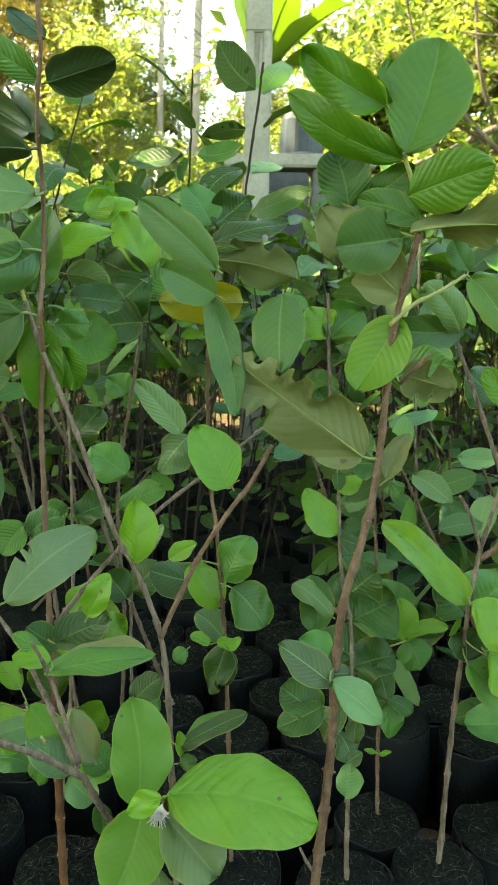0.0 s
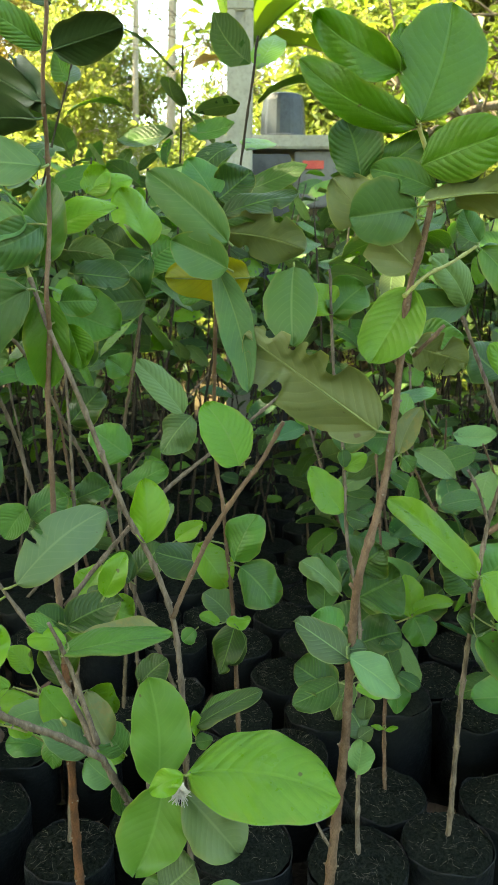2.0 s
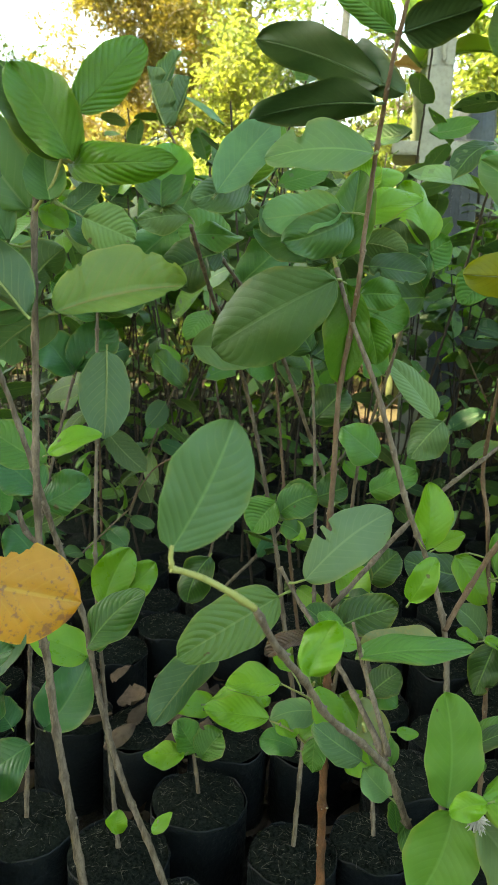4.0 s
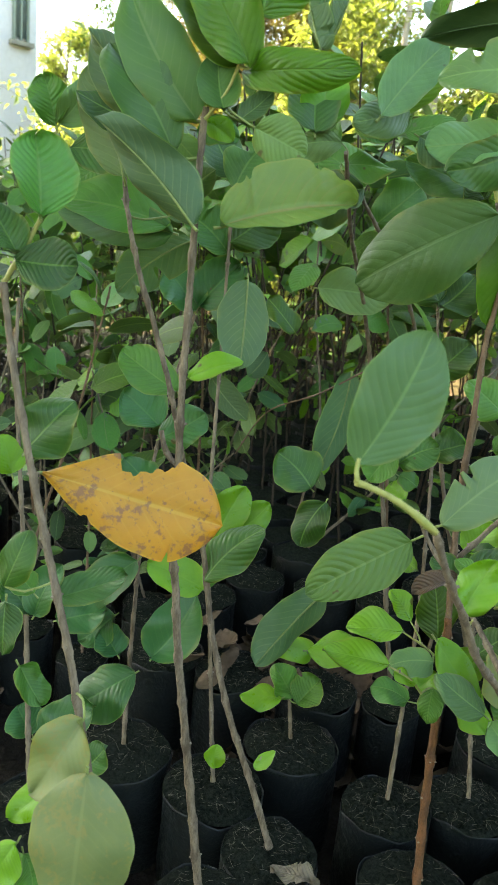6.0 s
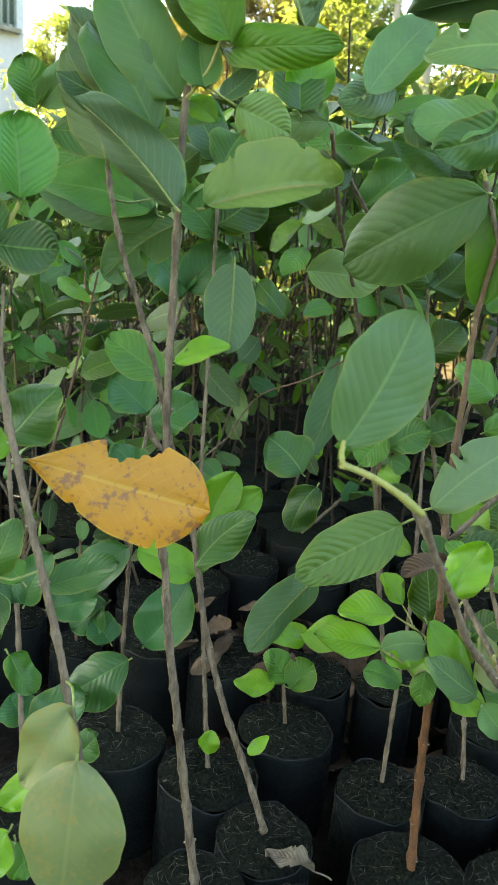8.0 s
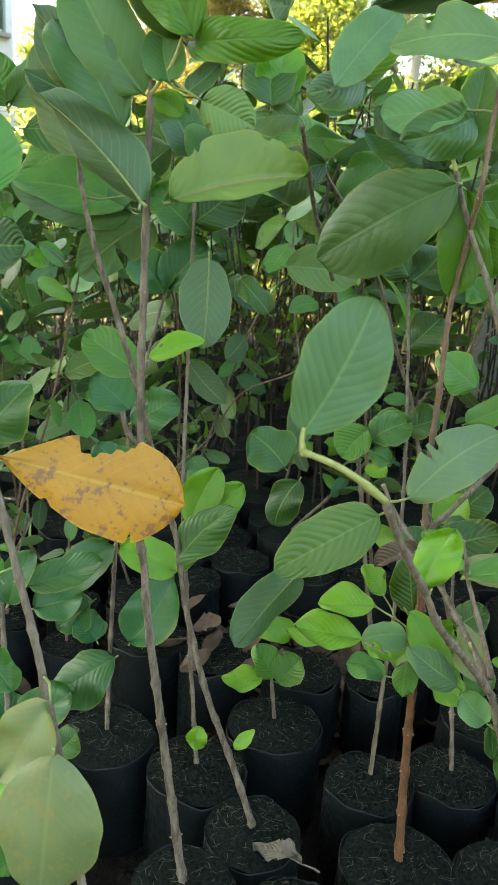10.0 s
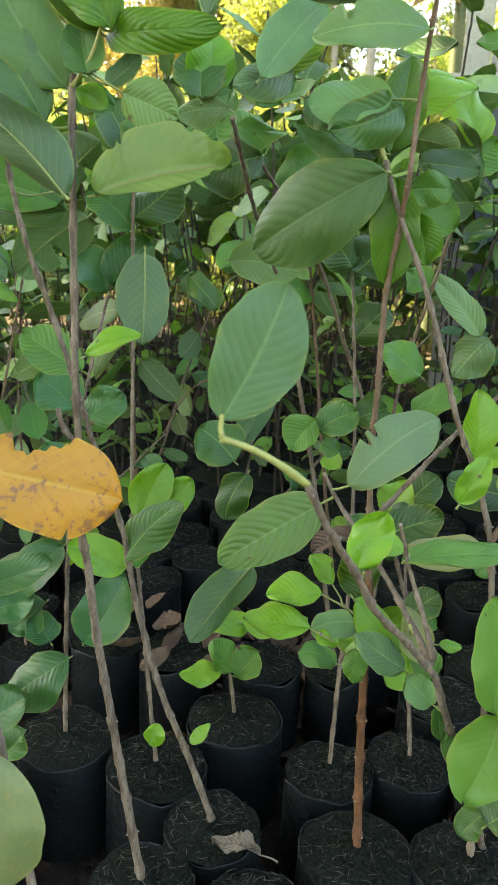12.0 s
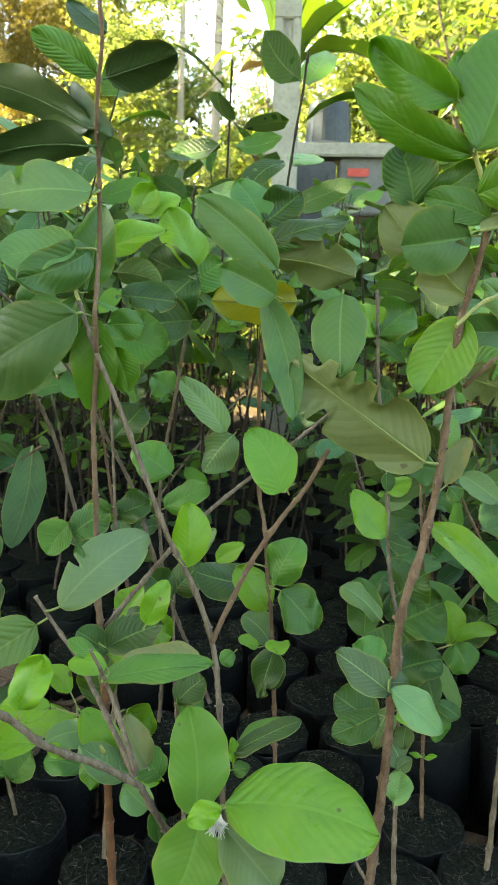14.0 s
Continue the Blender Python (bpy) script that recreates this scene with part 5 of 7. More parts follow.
stem(forked_sapling, [(-0.154, 0.609, 0.638), (-0.153, 0.605, 0.644)], 0.0009, 0.0007, GREENWOOD, "bud")
leaf(forked_sapling, (0.033, 0.879, 0.744), (-0.005, 0.891, 0.808), 0.056, (0.38, -0.841, 0.385), "fresh", calm=True)
leaf(forked_sapling, (-0.07, 0.89, 0.651), (-0.073, 0.905, 0.721), 0.044, (0.442, -0.872, 0.21), "young")
leaf(forked_sapling, (-0.069, 0.9, 0.652), (-0.041, 0.91, 0.69), 0.021, (-0.283, -0.86, 0.425), "bloom")
leaf(forked_sapling, (-0.086, 0.746, 0.653), (-0.067, 0.755, 0.693), 0.025, (-0.035, -0.967, 0.252), "young")
leaf(forked_sapling, (-0.181, 0.918, 0.944), (-0.17, 0.94, 1.034), 0.048, (-0.031, -0.97, 0.241), "fresh")
leaf(forked_sapling, (-0.178, 0.947, 0.98), (-0.103, 0.962, 1.009), 0.040, (-0.066, -0.808, 0.586), "young")
leaf(forked_sapling, (-0.195, 0.936, 0.939), (-0.217, 0.939, 0.962), 0.041, (0.363, -0.817, 0.449))
leaf(forked_sapling, (-0.184, 0.800, 0.640), (-0.108, 0.868, 0.696), 0.055, (0.267, -0.773, 0.576), "sage", calm=True, bites=[(0.33, 1, 0.02, 0.5), (0.42, 1, 0.024, 0.4), (0.92, -1, 0.03, 0.12)])
leaf(forked_sapling, (-0.032, 0.722, 0.473), (-0.056, 0.700, 0.395), 0.064, (0.007, -0.963, 0.270), "tender", calm=True, full=0.55)
leaf(forked_sapling, (-0.181, 0.871, 0.924), (-0.310, 0.900, 0.846), 0.089, (-0.2, -0.959, 0.1), "ridged", arch=0.06, fold=0.12)
leaf(forked_sapling, (-0.297, 0.845, 0.999), (-0.254, 0.912, 1.076), 0.046, (0.510, -0.769, 0.384), "bloom", calm=True, point=1.2)
leaf(forked_sapling, (-0.278, 0.919, 1.017), (-0.320, 0.844, 0.993), 0.037, (0.796, -0.536, 0.280), "bloom")
leaf(forked_sapling, (-0.368, 0.898, 0.988), (-0.385, 0.970, 1.053), 0.054, (0.174, -0.697, 0.650), "mature", calm=True)
leaf(forked_sapling, (-0.174, 0.909, 0.986), (-0.235, 0.860, 0.957), 0.049, (0.595, -0.798, 0.095), "dusky", arch=0.14)
leaf(forked_sapling, (-0.172, 0.895, 0.920), (-0.173, 0.900, 0.819), 0.048, (0.046, -0.998, -0.050), "lush", arch=0.03)
leaf(forked_sapling, (-0.158, 0.910, 0.910), (-0.117, 0.910, 0.911), 0.034, (0.001, -0.999, -0.036), "mature")
leaf(forked_sapling, (-0.151, 0.910, 0.888), (-0.136, 0.910, 0.840), 0.037, (0.016, -1.000, 0.005), "lush")
leaf(forked_sapling, (-0.193, 0.926, 0.939), (-0.202, 0.908, 0.868), 0.038, (-0.021, -0.971, 0.24))
leaf(forked_sapling, (-0.202, 0.957, 0.947), (-0.282, 0.955, 0.974), 0.046, (0.179, -0.87, 0.46))
leaf(forked_sapling, (-0.154, 0.961, 0.939), (-0.093, 0.966, 0.933), 0.043, (0.128, -0.794, 0.594))
leaf(forked_sapling, (-0.173, 0.99, 0.898), (-0.11, 0.992, 0.874), 0.064, (0.205, -0.846, 0.492))
leaf(forked_sapling, (-0.166, 0.986, 0.964), (-0.114, 0.989, 0.952), 0.036, (0.038, 0.918, 0.395), "bloom")
leaf(forked_sapling, (-0.011, 0.831, 0.465), (0.06, 0.843, 0.502), 0.031, (-0.401, -0.308, 0.863))
leaf(forked_sapling, (-0.012, 0.849, 0.453), (0.039, 0.86, 0.493), 0.025, (-0.487, -0.456, 0.745))
leaf(forked_sapling, (-0.01, 0.829, 0.454), (-0.013, 0.835, 0.481), 0.014, (0.566, -0.79, 0.237), "young")
leaf(forked_sapling, (-0.011, 0.827, 0.448), (0.008, 0.829, 0.451), 0.018, (-0.107, -0.526, 0.844))
leaf(forked_sapling, (-0.037, 0.728, 0.469), (-0.048, 0.75, 0.57), 0.064, (0.509, -0.83, 0.231), "tender", calm=True, full=0.55)
leaf(forked_sapling, (-0.009, 0.728, 0.483), (0.135, 0.721, 0.465), 0.100, (0.103, -0.297, 0.949), "bright", arch=0.05, fold=0.22, calm=True, full=0.52)
leaf(forked_sapling, (-0.012, 0.724, 0.465), (0.04, 0.714, 0.408), 0.062, (0.448, -0.713, 0.539), "sage", full=0.5)
leaf(forked_sapling, (-0.009, 0.696, 0.503), (-0.039, 0.692, 0.489), 0.023, (-0.185, -0.757, 0.627), "young", fold=0.4)
leaf(forked_sapling, (-0.032, 0.71, 0.367), (-0.002, 0.721, 0.391), 0.055, (-0.464, -0.431, 0.774), "bloom")
leaf(forked_sapling, (-0.004, 0.709, 0.347), (0.052, 0.72, 0.355), 0.036, (-0.075, -0.28, 0.957), "bloom")
leaf(forked_sapling, (-0.032, 0.729, 0.362), (-0.052, 0.72, 0.34), 0.030, (-0.485, -0.57, 0.663))
flower(forked_sapling, (-0.014, 0.711, 0.476))
leaf(forked_sapling, (-0.234, 0.511, 0.769), (-0.205, 0.54, 0.844), 0.052, (0.387, -0.899, 0.205), "cool", arch=0.03, fold=0.08, calm=True)
leaf(forked_sapling, (-0.211, 0.807, 0.615), (-0.297, 0.749, 0.565), 0.057, (0.332, -0.781, 0.530), "pleated", arch=0.05, calm=True)
leaf(forked_sapling, (-0.159, 0.622, 0.638), (-0.142, 0.634, 0.68), 0.031, (-0.045, -0.959, 0.279), "young", fold=0.3)
leaf(forked_sapling, (-0.129, 0.749, 0.592), (-0.025, 0.764, 0.605), 0.045, (-0.108, -0.131, 0.985), "mature", arch=0.06)
leaf(forked_sapling, (-0.127, 0.761, 0.599), (-0.164, 0.758, 0.603), 0.026, (0.147, -0.515, 0.844), "young")
leaf(forked_sapling, (-0.136, 0.77, 0.597), (-0.167, 0.772, 0.62), 0.018, (0.457, -0.602, 0.655))
leaf(forked_sapling, (-0.088, 0.76, 0.447), (-0.114, 0.761, 0.472), 0.031, (0.456, -0.725, 0.516), "bloom")
leaf(forked_sapling, (-0.083, 0.76, 0.445), (-0.077, 0.753, 0.415), 0.020, (0.426, -0.854, 0.3))
leaf(forked_sapling, (-0.073, 0.757, 0.425), (-0.058, 0.748, 0.385), 0.015, (0.463, -0.817, 0.344))
leaf(forked_sapling, (-0.083, 0.85, 0.459), (-0.06, 0.855, 0.457), 0.014, (0.186, -0.559, 0.808), "young")
leaf(forked_sapling, (-0.116, 0.792, 0.459), (-0.167, 0.794, 0.489), 0.037, (0.406, -0.583, 0.704), "bloom")
leaf(forked_sapling, (-0.172, 0.819, 0.513), (-0.122, 0.813, 0.461), 0.040, (0.551, -0.575, 0.604), "young")
leaf(forked_sapling, (-0.096, 0.796, 0.468), (-0.122, 0.805, 0.519), 0.034, (0.471, -0.798, 0.377), "olive")
leaf(forked_sapling, (-0.086, 0.813, 0.444), (-0.111, 0.817, 0.473), 0.040, (0.558, -0.605, 0.568))
leaf(forked_sapling, (-0.184, 0.944, 0.496), (-0.135, 0.962, 0.516), 0.029, (-0.058, -0.657, 0.752), "young")
leaf(forked_sapling, (-0.046, 0.838, 0.566), (-0.129, 0.818, 0.565), 0.040, (0.113, -0.498, 0.86), "olive")
leaf(forked_sapling, (-0.166, 0.672, 0.644), (-0.198, 0.659, 0.629), 0.017, (-0.127, -0.631, 0.765), "dry", arch=0.15, fold=0.8)

dark_topped_sapling = sapling(-0.148, 0.849, 0.173, 0.067, 9, label="tallest guava sapling with dark leaves at its tip")
stem(dark_topped_sapling, [(-0.148, 0.849, 0.185), (-0.154, 0.858, 0.293), (-0.158, 0.867, 0.399), (-0.16, 0.873, 0.474), (-0.172, 0.897, 0.628), (-0.172, 0.898, 0.72), (-0.172, 0.898, 0.809), (-0.163, 0.885, 0.883), (-0.158, 0.863, 0.922), (-0.156, 0.877, 0.979), (-0.15, 0.862, 1.047), (-0.143, 0.832, 1.092), (-0.138, 0.819, 1.122), (-0.13, 0.808, 1.16), (-0.131, 0.805, 1.194)], 0.0043, 0.0017, REDBARK)
stem(dark_topped_sapling, [(-0.147, 0.847, 0.178), (-0.154, 0.858, 0.293), (-0.158, 0.866, 0.399), (-0.16, 0.873, 0.474), (-0.163, 0.878, 0.51)], 0.0050, 0.0042, ORANGEBARK, "lower_bark")
stem(dark_topped_sapling, [(-0.164, 0.896, 0.571), (-0.131, 0.909, 0.613), (-0.097, 0.942, 0.65), (-0.055, 0.986, 0.687), (-0.002, 1.041, 0.722), (0.096, 1.129, 0.79)], 0.0029, 0.0020, BARK, "branch")
stem(dark_topped_sapling, [(-0.159, 0.877, 0.394), (-0.176, 0.841, 0.433), (-0.19, 0.815, 0.464), (-0.212, 0.804, 0.479)], 0.0014, 0.0009, GREENWOOD, "shoot")
stem(dark_topped_sapling, [(-0.156, 0.893, 0.446), (-0.182, 0.855, 0.482), (-0.207, 0.834, 0.505)], 0.0014, 0.0009, GREENWOOD, "shoot")
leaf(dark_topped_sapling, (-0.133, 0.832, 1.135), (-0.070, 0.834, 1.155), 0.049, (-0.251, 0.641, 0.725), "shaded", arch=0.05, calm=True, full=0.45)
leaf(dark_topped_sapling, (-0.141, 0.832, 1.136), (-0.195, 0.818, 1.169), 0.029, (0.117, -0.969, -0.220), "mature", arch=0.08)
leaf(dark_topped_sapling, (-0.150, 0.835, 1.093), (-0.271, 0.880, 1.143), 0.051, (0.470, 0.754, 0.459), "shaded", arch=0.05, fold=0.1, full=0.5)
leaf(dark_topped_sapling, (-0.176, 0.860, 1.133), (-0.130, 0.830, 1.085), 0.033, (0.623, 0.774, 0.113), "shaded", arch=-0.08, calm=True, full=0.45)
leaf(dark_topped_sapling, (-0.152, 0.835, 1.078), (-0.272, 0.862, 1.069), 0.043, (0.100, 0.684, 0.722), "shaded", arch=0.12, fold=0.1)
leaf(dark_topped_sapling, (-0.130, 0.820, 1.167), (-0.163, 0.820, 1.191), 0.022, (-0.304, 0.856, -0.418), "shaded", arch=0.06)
leaf(dark_topped_sapling, (-0.152, 0.846, 1.038), (-0.250, 0.835, 1.030), 0.050, (0.158, -0.880, 0.45), "bloom", arch=0.1)
leaf(dark_topped_sapling, (-0.181, 0.887, 0.989), (-0.257, 0.876, 0.979), 0.053, (0.047, -0.847, 0.53), "bloom")
leaf(dark_topped_sapling, (-0.152, 0.855, 0.568), (-0.092, 0.867, 0.593), 0.050, (-0.158, -0.683, 0.713))
leaf(dark_topped_sapling, (-0.155, 0.872, 0.553), (-0.19, 0.873, 0.577), 0.035, (0.427, -0.602, 0.675))
leaf(dark_topped_sapling, (-0.157, 0.913, 0.553), (-0.114, 0.923, 0.576), 0.044, (-0.196, -0.711, 0.675))
leaf(dark_topped_sapling, (-0.206, 0.825, 0.51), (-0.262, 0.811, 0.507), 0.037, (0.065, -0.462, 0.884), "young")
leaf(dark_topped_sapling, (-0.213, 0.804, 0.482), (-0.28, 0.79, 0.489), 0.040, (0.18, -0.412, 0.893), "young")
leaf(dark_topped_sapling, (-0.171, 0.835, 0.479), (-0.215, 0.822, 0.469), 0.038, (-0.031, -0.52, 0.854), "bloom")
leaf(dark_topped_sapling, (-0.19, 0.872, 0.404), (-0.232, 0.865, 0.415), 0.032, (0.298, -0.459, 0.837))
leaf(dark_topped_sapling, (-0.165, 0.861, 0.452), (-0.183, 0.851, 0.433), 0.031, (-0.297, -0.679, 0.672), "young")
leaf(dark_topped_sapling, (-0.167, 0.837, 0.447), (-0.167, 0.826, 0.411), 0.027, (-0.211, -0.934, 0.288))
leaf(dark_topped_sapling, (-0.147, 0.878, 0.424), (-0.101, 0.878, 0.388), 0.043, (0.479, -0.634, 0.607), "young")
leaf(dark_topped_sapling, (-0.169, 0.898, 0.471), (-0.183, 0.913, 0.533), 0.047, (0.349, -0.889, 0.298), "fresh")
leaf(dark_topped_sapling, (-0.201, 0.877, 0.498), (-0.228, 0.879, 0.527), 0.027, (0.506, -0.68, 0.531), "young")
leaf(dark_topped_sapling, (-0.184, 0.816, 0.46), (-0.208, 0.813, 0.47), 0.017, (0.378, -0.566, 0.733), "young")
leaf(dark_topped_sapling, (-0.152, 0.936, 0.442), (-0.123, 0.934, 0.411), 0.044, (0.494, -0.696, 0.52), "young")
leaf(dark_topped_sapling, (-0.156, 0.929, 0.567), (-0.13, 0.946, 0.601), 0.042, (-0.282, -0.758, 0.589), "young")
leaf(dark_topped_sapling, (-0.148, 1.013, 0.518), (-0.109, 1.017, 0.5), 0.046, (0.36, -0.698, 0.619), "young")
leaf(dark_topped_sapling, (-0.14, 1.021, 0.539), (-0.147, 1.002, 0.478), 0.046, (-0.408, -0.853, 0.325))

yellow_leaf_neighbour = sapling(-0.370, 0.739, 0.173, 0.059, 10, label="guava sapling with a crown of large overlapping leaves")
stem(yellow_leaf_neighbour, [(-0.37, 0.739, 0.185), (-0.384, 0.73, 0.3), (-0.396, 0.724, 0.396), (-0.411, 0.723, 0.495), (-0.417, 0.723, 0.554), (-0.42, 0.718, 0.59), (-0.419, 0.714, 0.668), (-0.42, 0.712, 0.75), (-0.42, 0.714, 0.811), (-0.42, 0.715, 0.884), (-0.418, 0.713, 0.948), (-0.416, 0.713, 0.981)], 0.0047, 0.0027, BARK)
stem(yellow_leaf_neighbour, [(-0.419, 0.717, 0.677), (-0.429, 0.708, 0.692), (-0.435, 0.707, 0.712)], 0.0026, 0.0022, BARK, "twig")
stem(yellow_leaf_neighbour, [(-0.412, 0.702, 0.97), (-0.393, 0.702, 0.996), (-0.381, 0.703, 1.036)], 0.0014, 0.0010, GREENWOOD, "shoot")
leaf(yellow_leaf_neighbour, (-0.385, 0.681, 0.891), (-0.287, 0.718, 0.916), 0.068, (0.166, -0.861, 0.48), "limey", arch=0.03, fold=0.45, calm=True, bites=[(0.5, -1, 0.65, 0.42), (0.2, 1, 0.03, 0.12), (0.26, 1, 0.02, 0.2), (0.75, 1, 0.03, 0.16), (0.9, 1, 0.03, 0.2), (0.85, -1, 0.03, 0.15)])
leaf(yellow_leaf_neighbour, (-0.394, 0.695, 0.976), (-0.411, 0.720, 1.020), 0.034, (0.160, -0.830, 0.534), "dusky", calm=True, full=0.45)
leaf(yellow_leaf_neighbour, (-0.391, 0.720, 1.008), (-0.293, 0.704, 1.010), 0.033, (-0.160, -0.986, 0.12), "lush", arch=0.2, fold=0.15)
leaf(yellow_leaf_neighbour, (-0.374, 0.700, 1.044), (-0.333, 0.735, 1.105), 0.040, (0.582, -0.810, 0.2), "lush", arch=0.05, fold=0.15)
leaf(yellow_leaf_neighbour, (-0.378, 0.700, 1.008), (-0.430, 0.700, 1.080), 0.047, (0.252, -0.965, 0.15), "lush", arch=0.05)
leaf(yellow_leaf_neighbour, (-0.426, 0.720, 0.972), (-0.491, 0.720, 1.068), 0.057, (0.200, -0.970, 0.135), "soft", calm=True)
leaf(yellow_leaf_neighbour, (-0.507, 0.880, 0.879), (-0.650, 0.880, 0.902), 0.053, (0.010, -0.997, 0.070), "dusky", calm=True)
leaf(yellow_leaf_neighbour, (-0.371, 0.703, 0.966), (-0.332, 0.720, 0.950), 0.038, (0.347, -0.927, -0.139), "bloom")
leaf(yellow_leaf_neighbour, (-0.602, 0.800, 0.970), (-0.617, 0.800, 1.015), 0.039, (0.442, -0.885, 0.147), "mature")
leaf(yellow_leaf_neighbour, (-0.598, 0.800, 0.971), (-0.571, 0.820, 1.017), 0.035, (0.577, -0.817, 0.016), "bloom")
leaf(yellow_leaf_neighbour, (-0.387, 0.707, 1.013), (-0.447, 0.712, 1.086), 0.051, (0.275, -0.916, 0.293), "fresh")
leaf(yellow_leaf_neighbour, (-0.388, 0.715, 0.973), (-0.366, 0.728, 0.997), 0.019, (0.24, -0.927, 0.287), "bloom")
leaf(yellow_leaf_neighbour, (-0.402, 0.665, 0.89), (-0.487, 0.663, 0.963), 0.047, (0.167, 0.962, 0.218), "mature", fold=0.3, petiole=0.02)
leaf(yellow_leaf_neighbour, (-0.441, 0.713, 0.944), (-0.506, 0.719, 1.026), 0.055, (0.428, -0.812, 0.397), "dusky")
leaf(yellow_leaf_neighbour, (-0.473, 0.733, 0.968), (-0.536, 0.737, 1.042), 0.048, (0.09, 0.996, 0.021), "bloom")
leaf(yellow_leaf_neighbour, (-0.425, 0.737, 0.973), (-0.4, 0.74, 0.959), 0.021, (0.311, -0.872, 0.38), "young")
leaf(yellow_leaf_neighbour, (-0.438, 0.753, 0.968), (-0.402, 0.762, 0.964), 0.027, (0.259, -0.907, 0.332))
leaf(yellow_leaf_neighbour, (-0.439, 0.775, 0.748), (-0.391, 0.794, 0.768), 0.028, (-0.068, -0.636, 0.769), "young")
leaf(yellow_leaf_neighbour, (-0.475, 0.843, 0.718), (-0.539, 0.836, 0.755), 0.049, (0.415, -0.69, 0.593))
leaf(yellow_leaf_neighbour, (-0.501, 0.781, 0.973), (-0.564, 0.77, 0.997), 0.034, (0.293, -0.874, 0.388))

leaning_sapling = sapling(-0.320, 0.842, 0.173, 0.059, 11, label="leaning guava sapling rooted in a grow bag")
stem(leaning_sapling, [(-0.32, 0.842, 0.185), (-0.354, 0.846, 0.268), (-0.385, 0.841, 0.349), (-0.416, 0.85, 0.441), (-0.435, 0.853, 0.534), (-0.447, 0.837, 0.598), (-0.453, 0.811, 0.66), (-0.46, 0.783, 0.734), (-0.479, 0.78, 0.793), (-0.498, 0.78, 0.844), (-0.517, 0.791, 0.893), (-0.528, 0.8, 0.934)], 0.0040, 0.0023, BARK)
stem(leaning_sapling, [(-0.349, 0.85, 0.28), (-0.343, 0.847, 0.301)], 0.0009, 0.0007, GREENWOOD, "bud")
stem(leaning_sapling, [(-0.459, 0.96, 0.442), (-0.452, 0.95, 0.472), (-0.443, 0.951, 0.506)], 0.0017, 0.0013, GREENWOOD, "shoot")
leaf(leaning_sapling, (-0.349, 0.842, 0.287), (-0.328, 0.853, 0.309), 0.017, (-0.282, -0.72, 0.634), "young")
leaf(leaning_sapling, (-0.517, 0.779, 0.927), (-0.568, 0.796, 1.024), 0.054, (-0.044, 0.98, -0.194), "bloom")
leaf(leaning_sapling, (-0.51, 0.882, 0.885), (-0.631, 0.853, 0.904), 0.067, (0.267, -0.762, 0.591))
leaf(leaning_sapling, (-0.503, 0.923, 0.873), (-0.572, 0.886, 0.81), 0.068, (-0.663, 0.675, 0.324), "mature", torn=0.2)
leaf(leaning_sapling, (-0.489, 0.82, 0.896), (-0.452, 0.843, 0.944), 0.056, (-0.764, 0.569, 0.304))
leaf(leaning_sapling, (-0.418, 0.873, 0.84), (-0.411, 0.848, 0.75), 0.055, (-0.519, 0.814, -0.259), "ridged", petiole=0.035, calm=True)
leaf(leaning_sapling, (-0.624, 0.957, 0.956), (-0.668, 0.932, 0.913), 0.044, (0.225, -0.926, 0.304))
leaf(leaning_sapling, (-0.604, 0.833, 0.954), (-0.537, 0.85, 0.949), 0.044, (0.256, -0.894, 0.368))
leaf(leaning_sapling, (-0.43, 0.846, 0.507), (-0.374, 0.878, 0.57), 0.051, (-0.18, -0.8, 0.573))
leaf(leaning_sapling, (-0.434, 0.861, 0.489), (-0.502, 0.851, 0.511), 0.050, (0.326, -0.554, 0.766), "young")
leaf(leaning_sapling, (-0.453, 0.951, 0.508), (-0.429, 0.980, 0.579), 0.051, (0.290, -0.916, 0.276), "young")
leaf(leaning_sapling, (-0.452, 0.955, 0.506), (-0.398, 0.990, 0.559), 0.046, (0.073, -0.865, 0.497), "young")

slim_sapling = sapling(-0.420, 0.922, 0.173, 0.067, 12, label="slim guava sapling with one small round leaf low down")
stem(slim_sapling, [(-0.42, 0.922, 0.185), (-0.438, 0.94, 0.292), (-0.45, 0.951, 0.374), (-0.472, 0.976, 0.511), (-0.48, 0.993, 0.611), (-0.487, 1.014, 0.722), (-0.495, 1.036, 0.872), (-0.498, 1.048, 0.951)], 0.0029, 0.0018, BARK)
leaf(slim_sapling, (-0.414, 0.903, 0.222), (-0.416, 0.911, 0.251), 0.028, (0.147, -0.949, 0.28), "young")
leaf(slim_sapling, (-0.495, 1.036, 0.872), (-0.446, 1.063, 0.921), 0.061, (0.128, -0.92, 0.37))
leaf(slim_sapling, (-0.497, 1.042, 0.859), (-0.557, 1.041, 0.903), 0.062, (0.388, -0.774, 0.5))
leaf(slim_sapling, (-0.493, 1.035, 0.937), (-0.467, 1.057, 0.991), 0.060, (0.101, -0.935, 0.341))
leaf(slim_sapling, (-0.502, 1.058, 0.952), (-0.544, 1.066, 1.011), 0.061, (0.49, -0.749, 0.446))
leaf(slim_sapling, (-0.458, 0.949, 0.446), (-0.464, 0.962, 0.494), 0.032, (0.715, -0.643, 0.272))

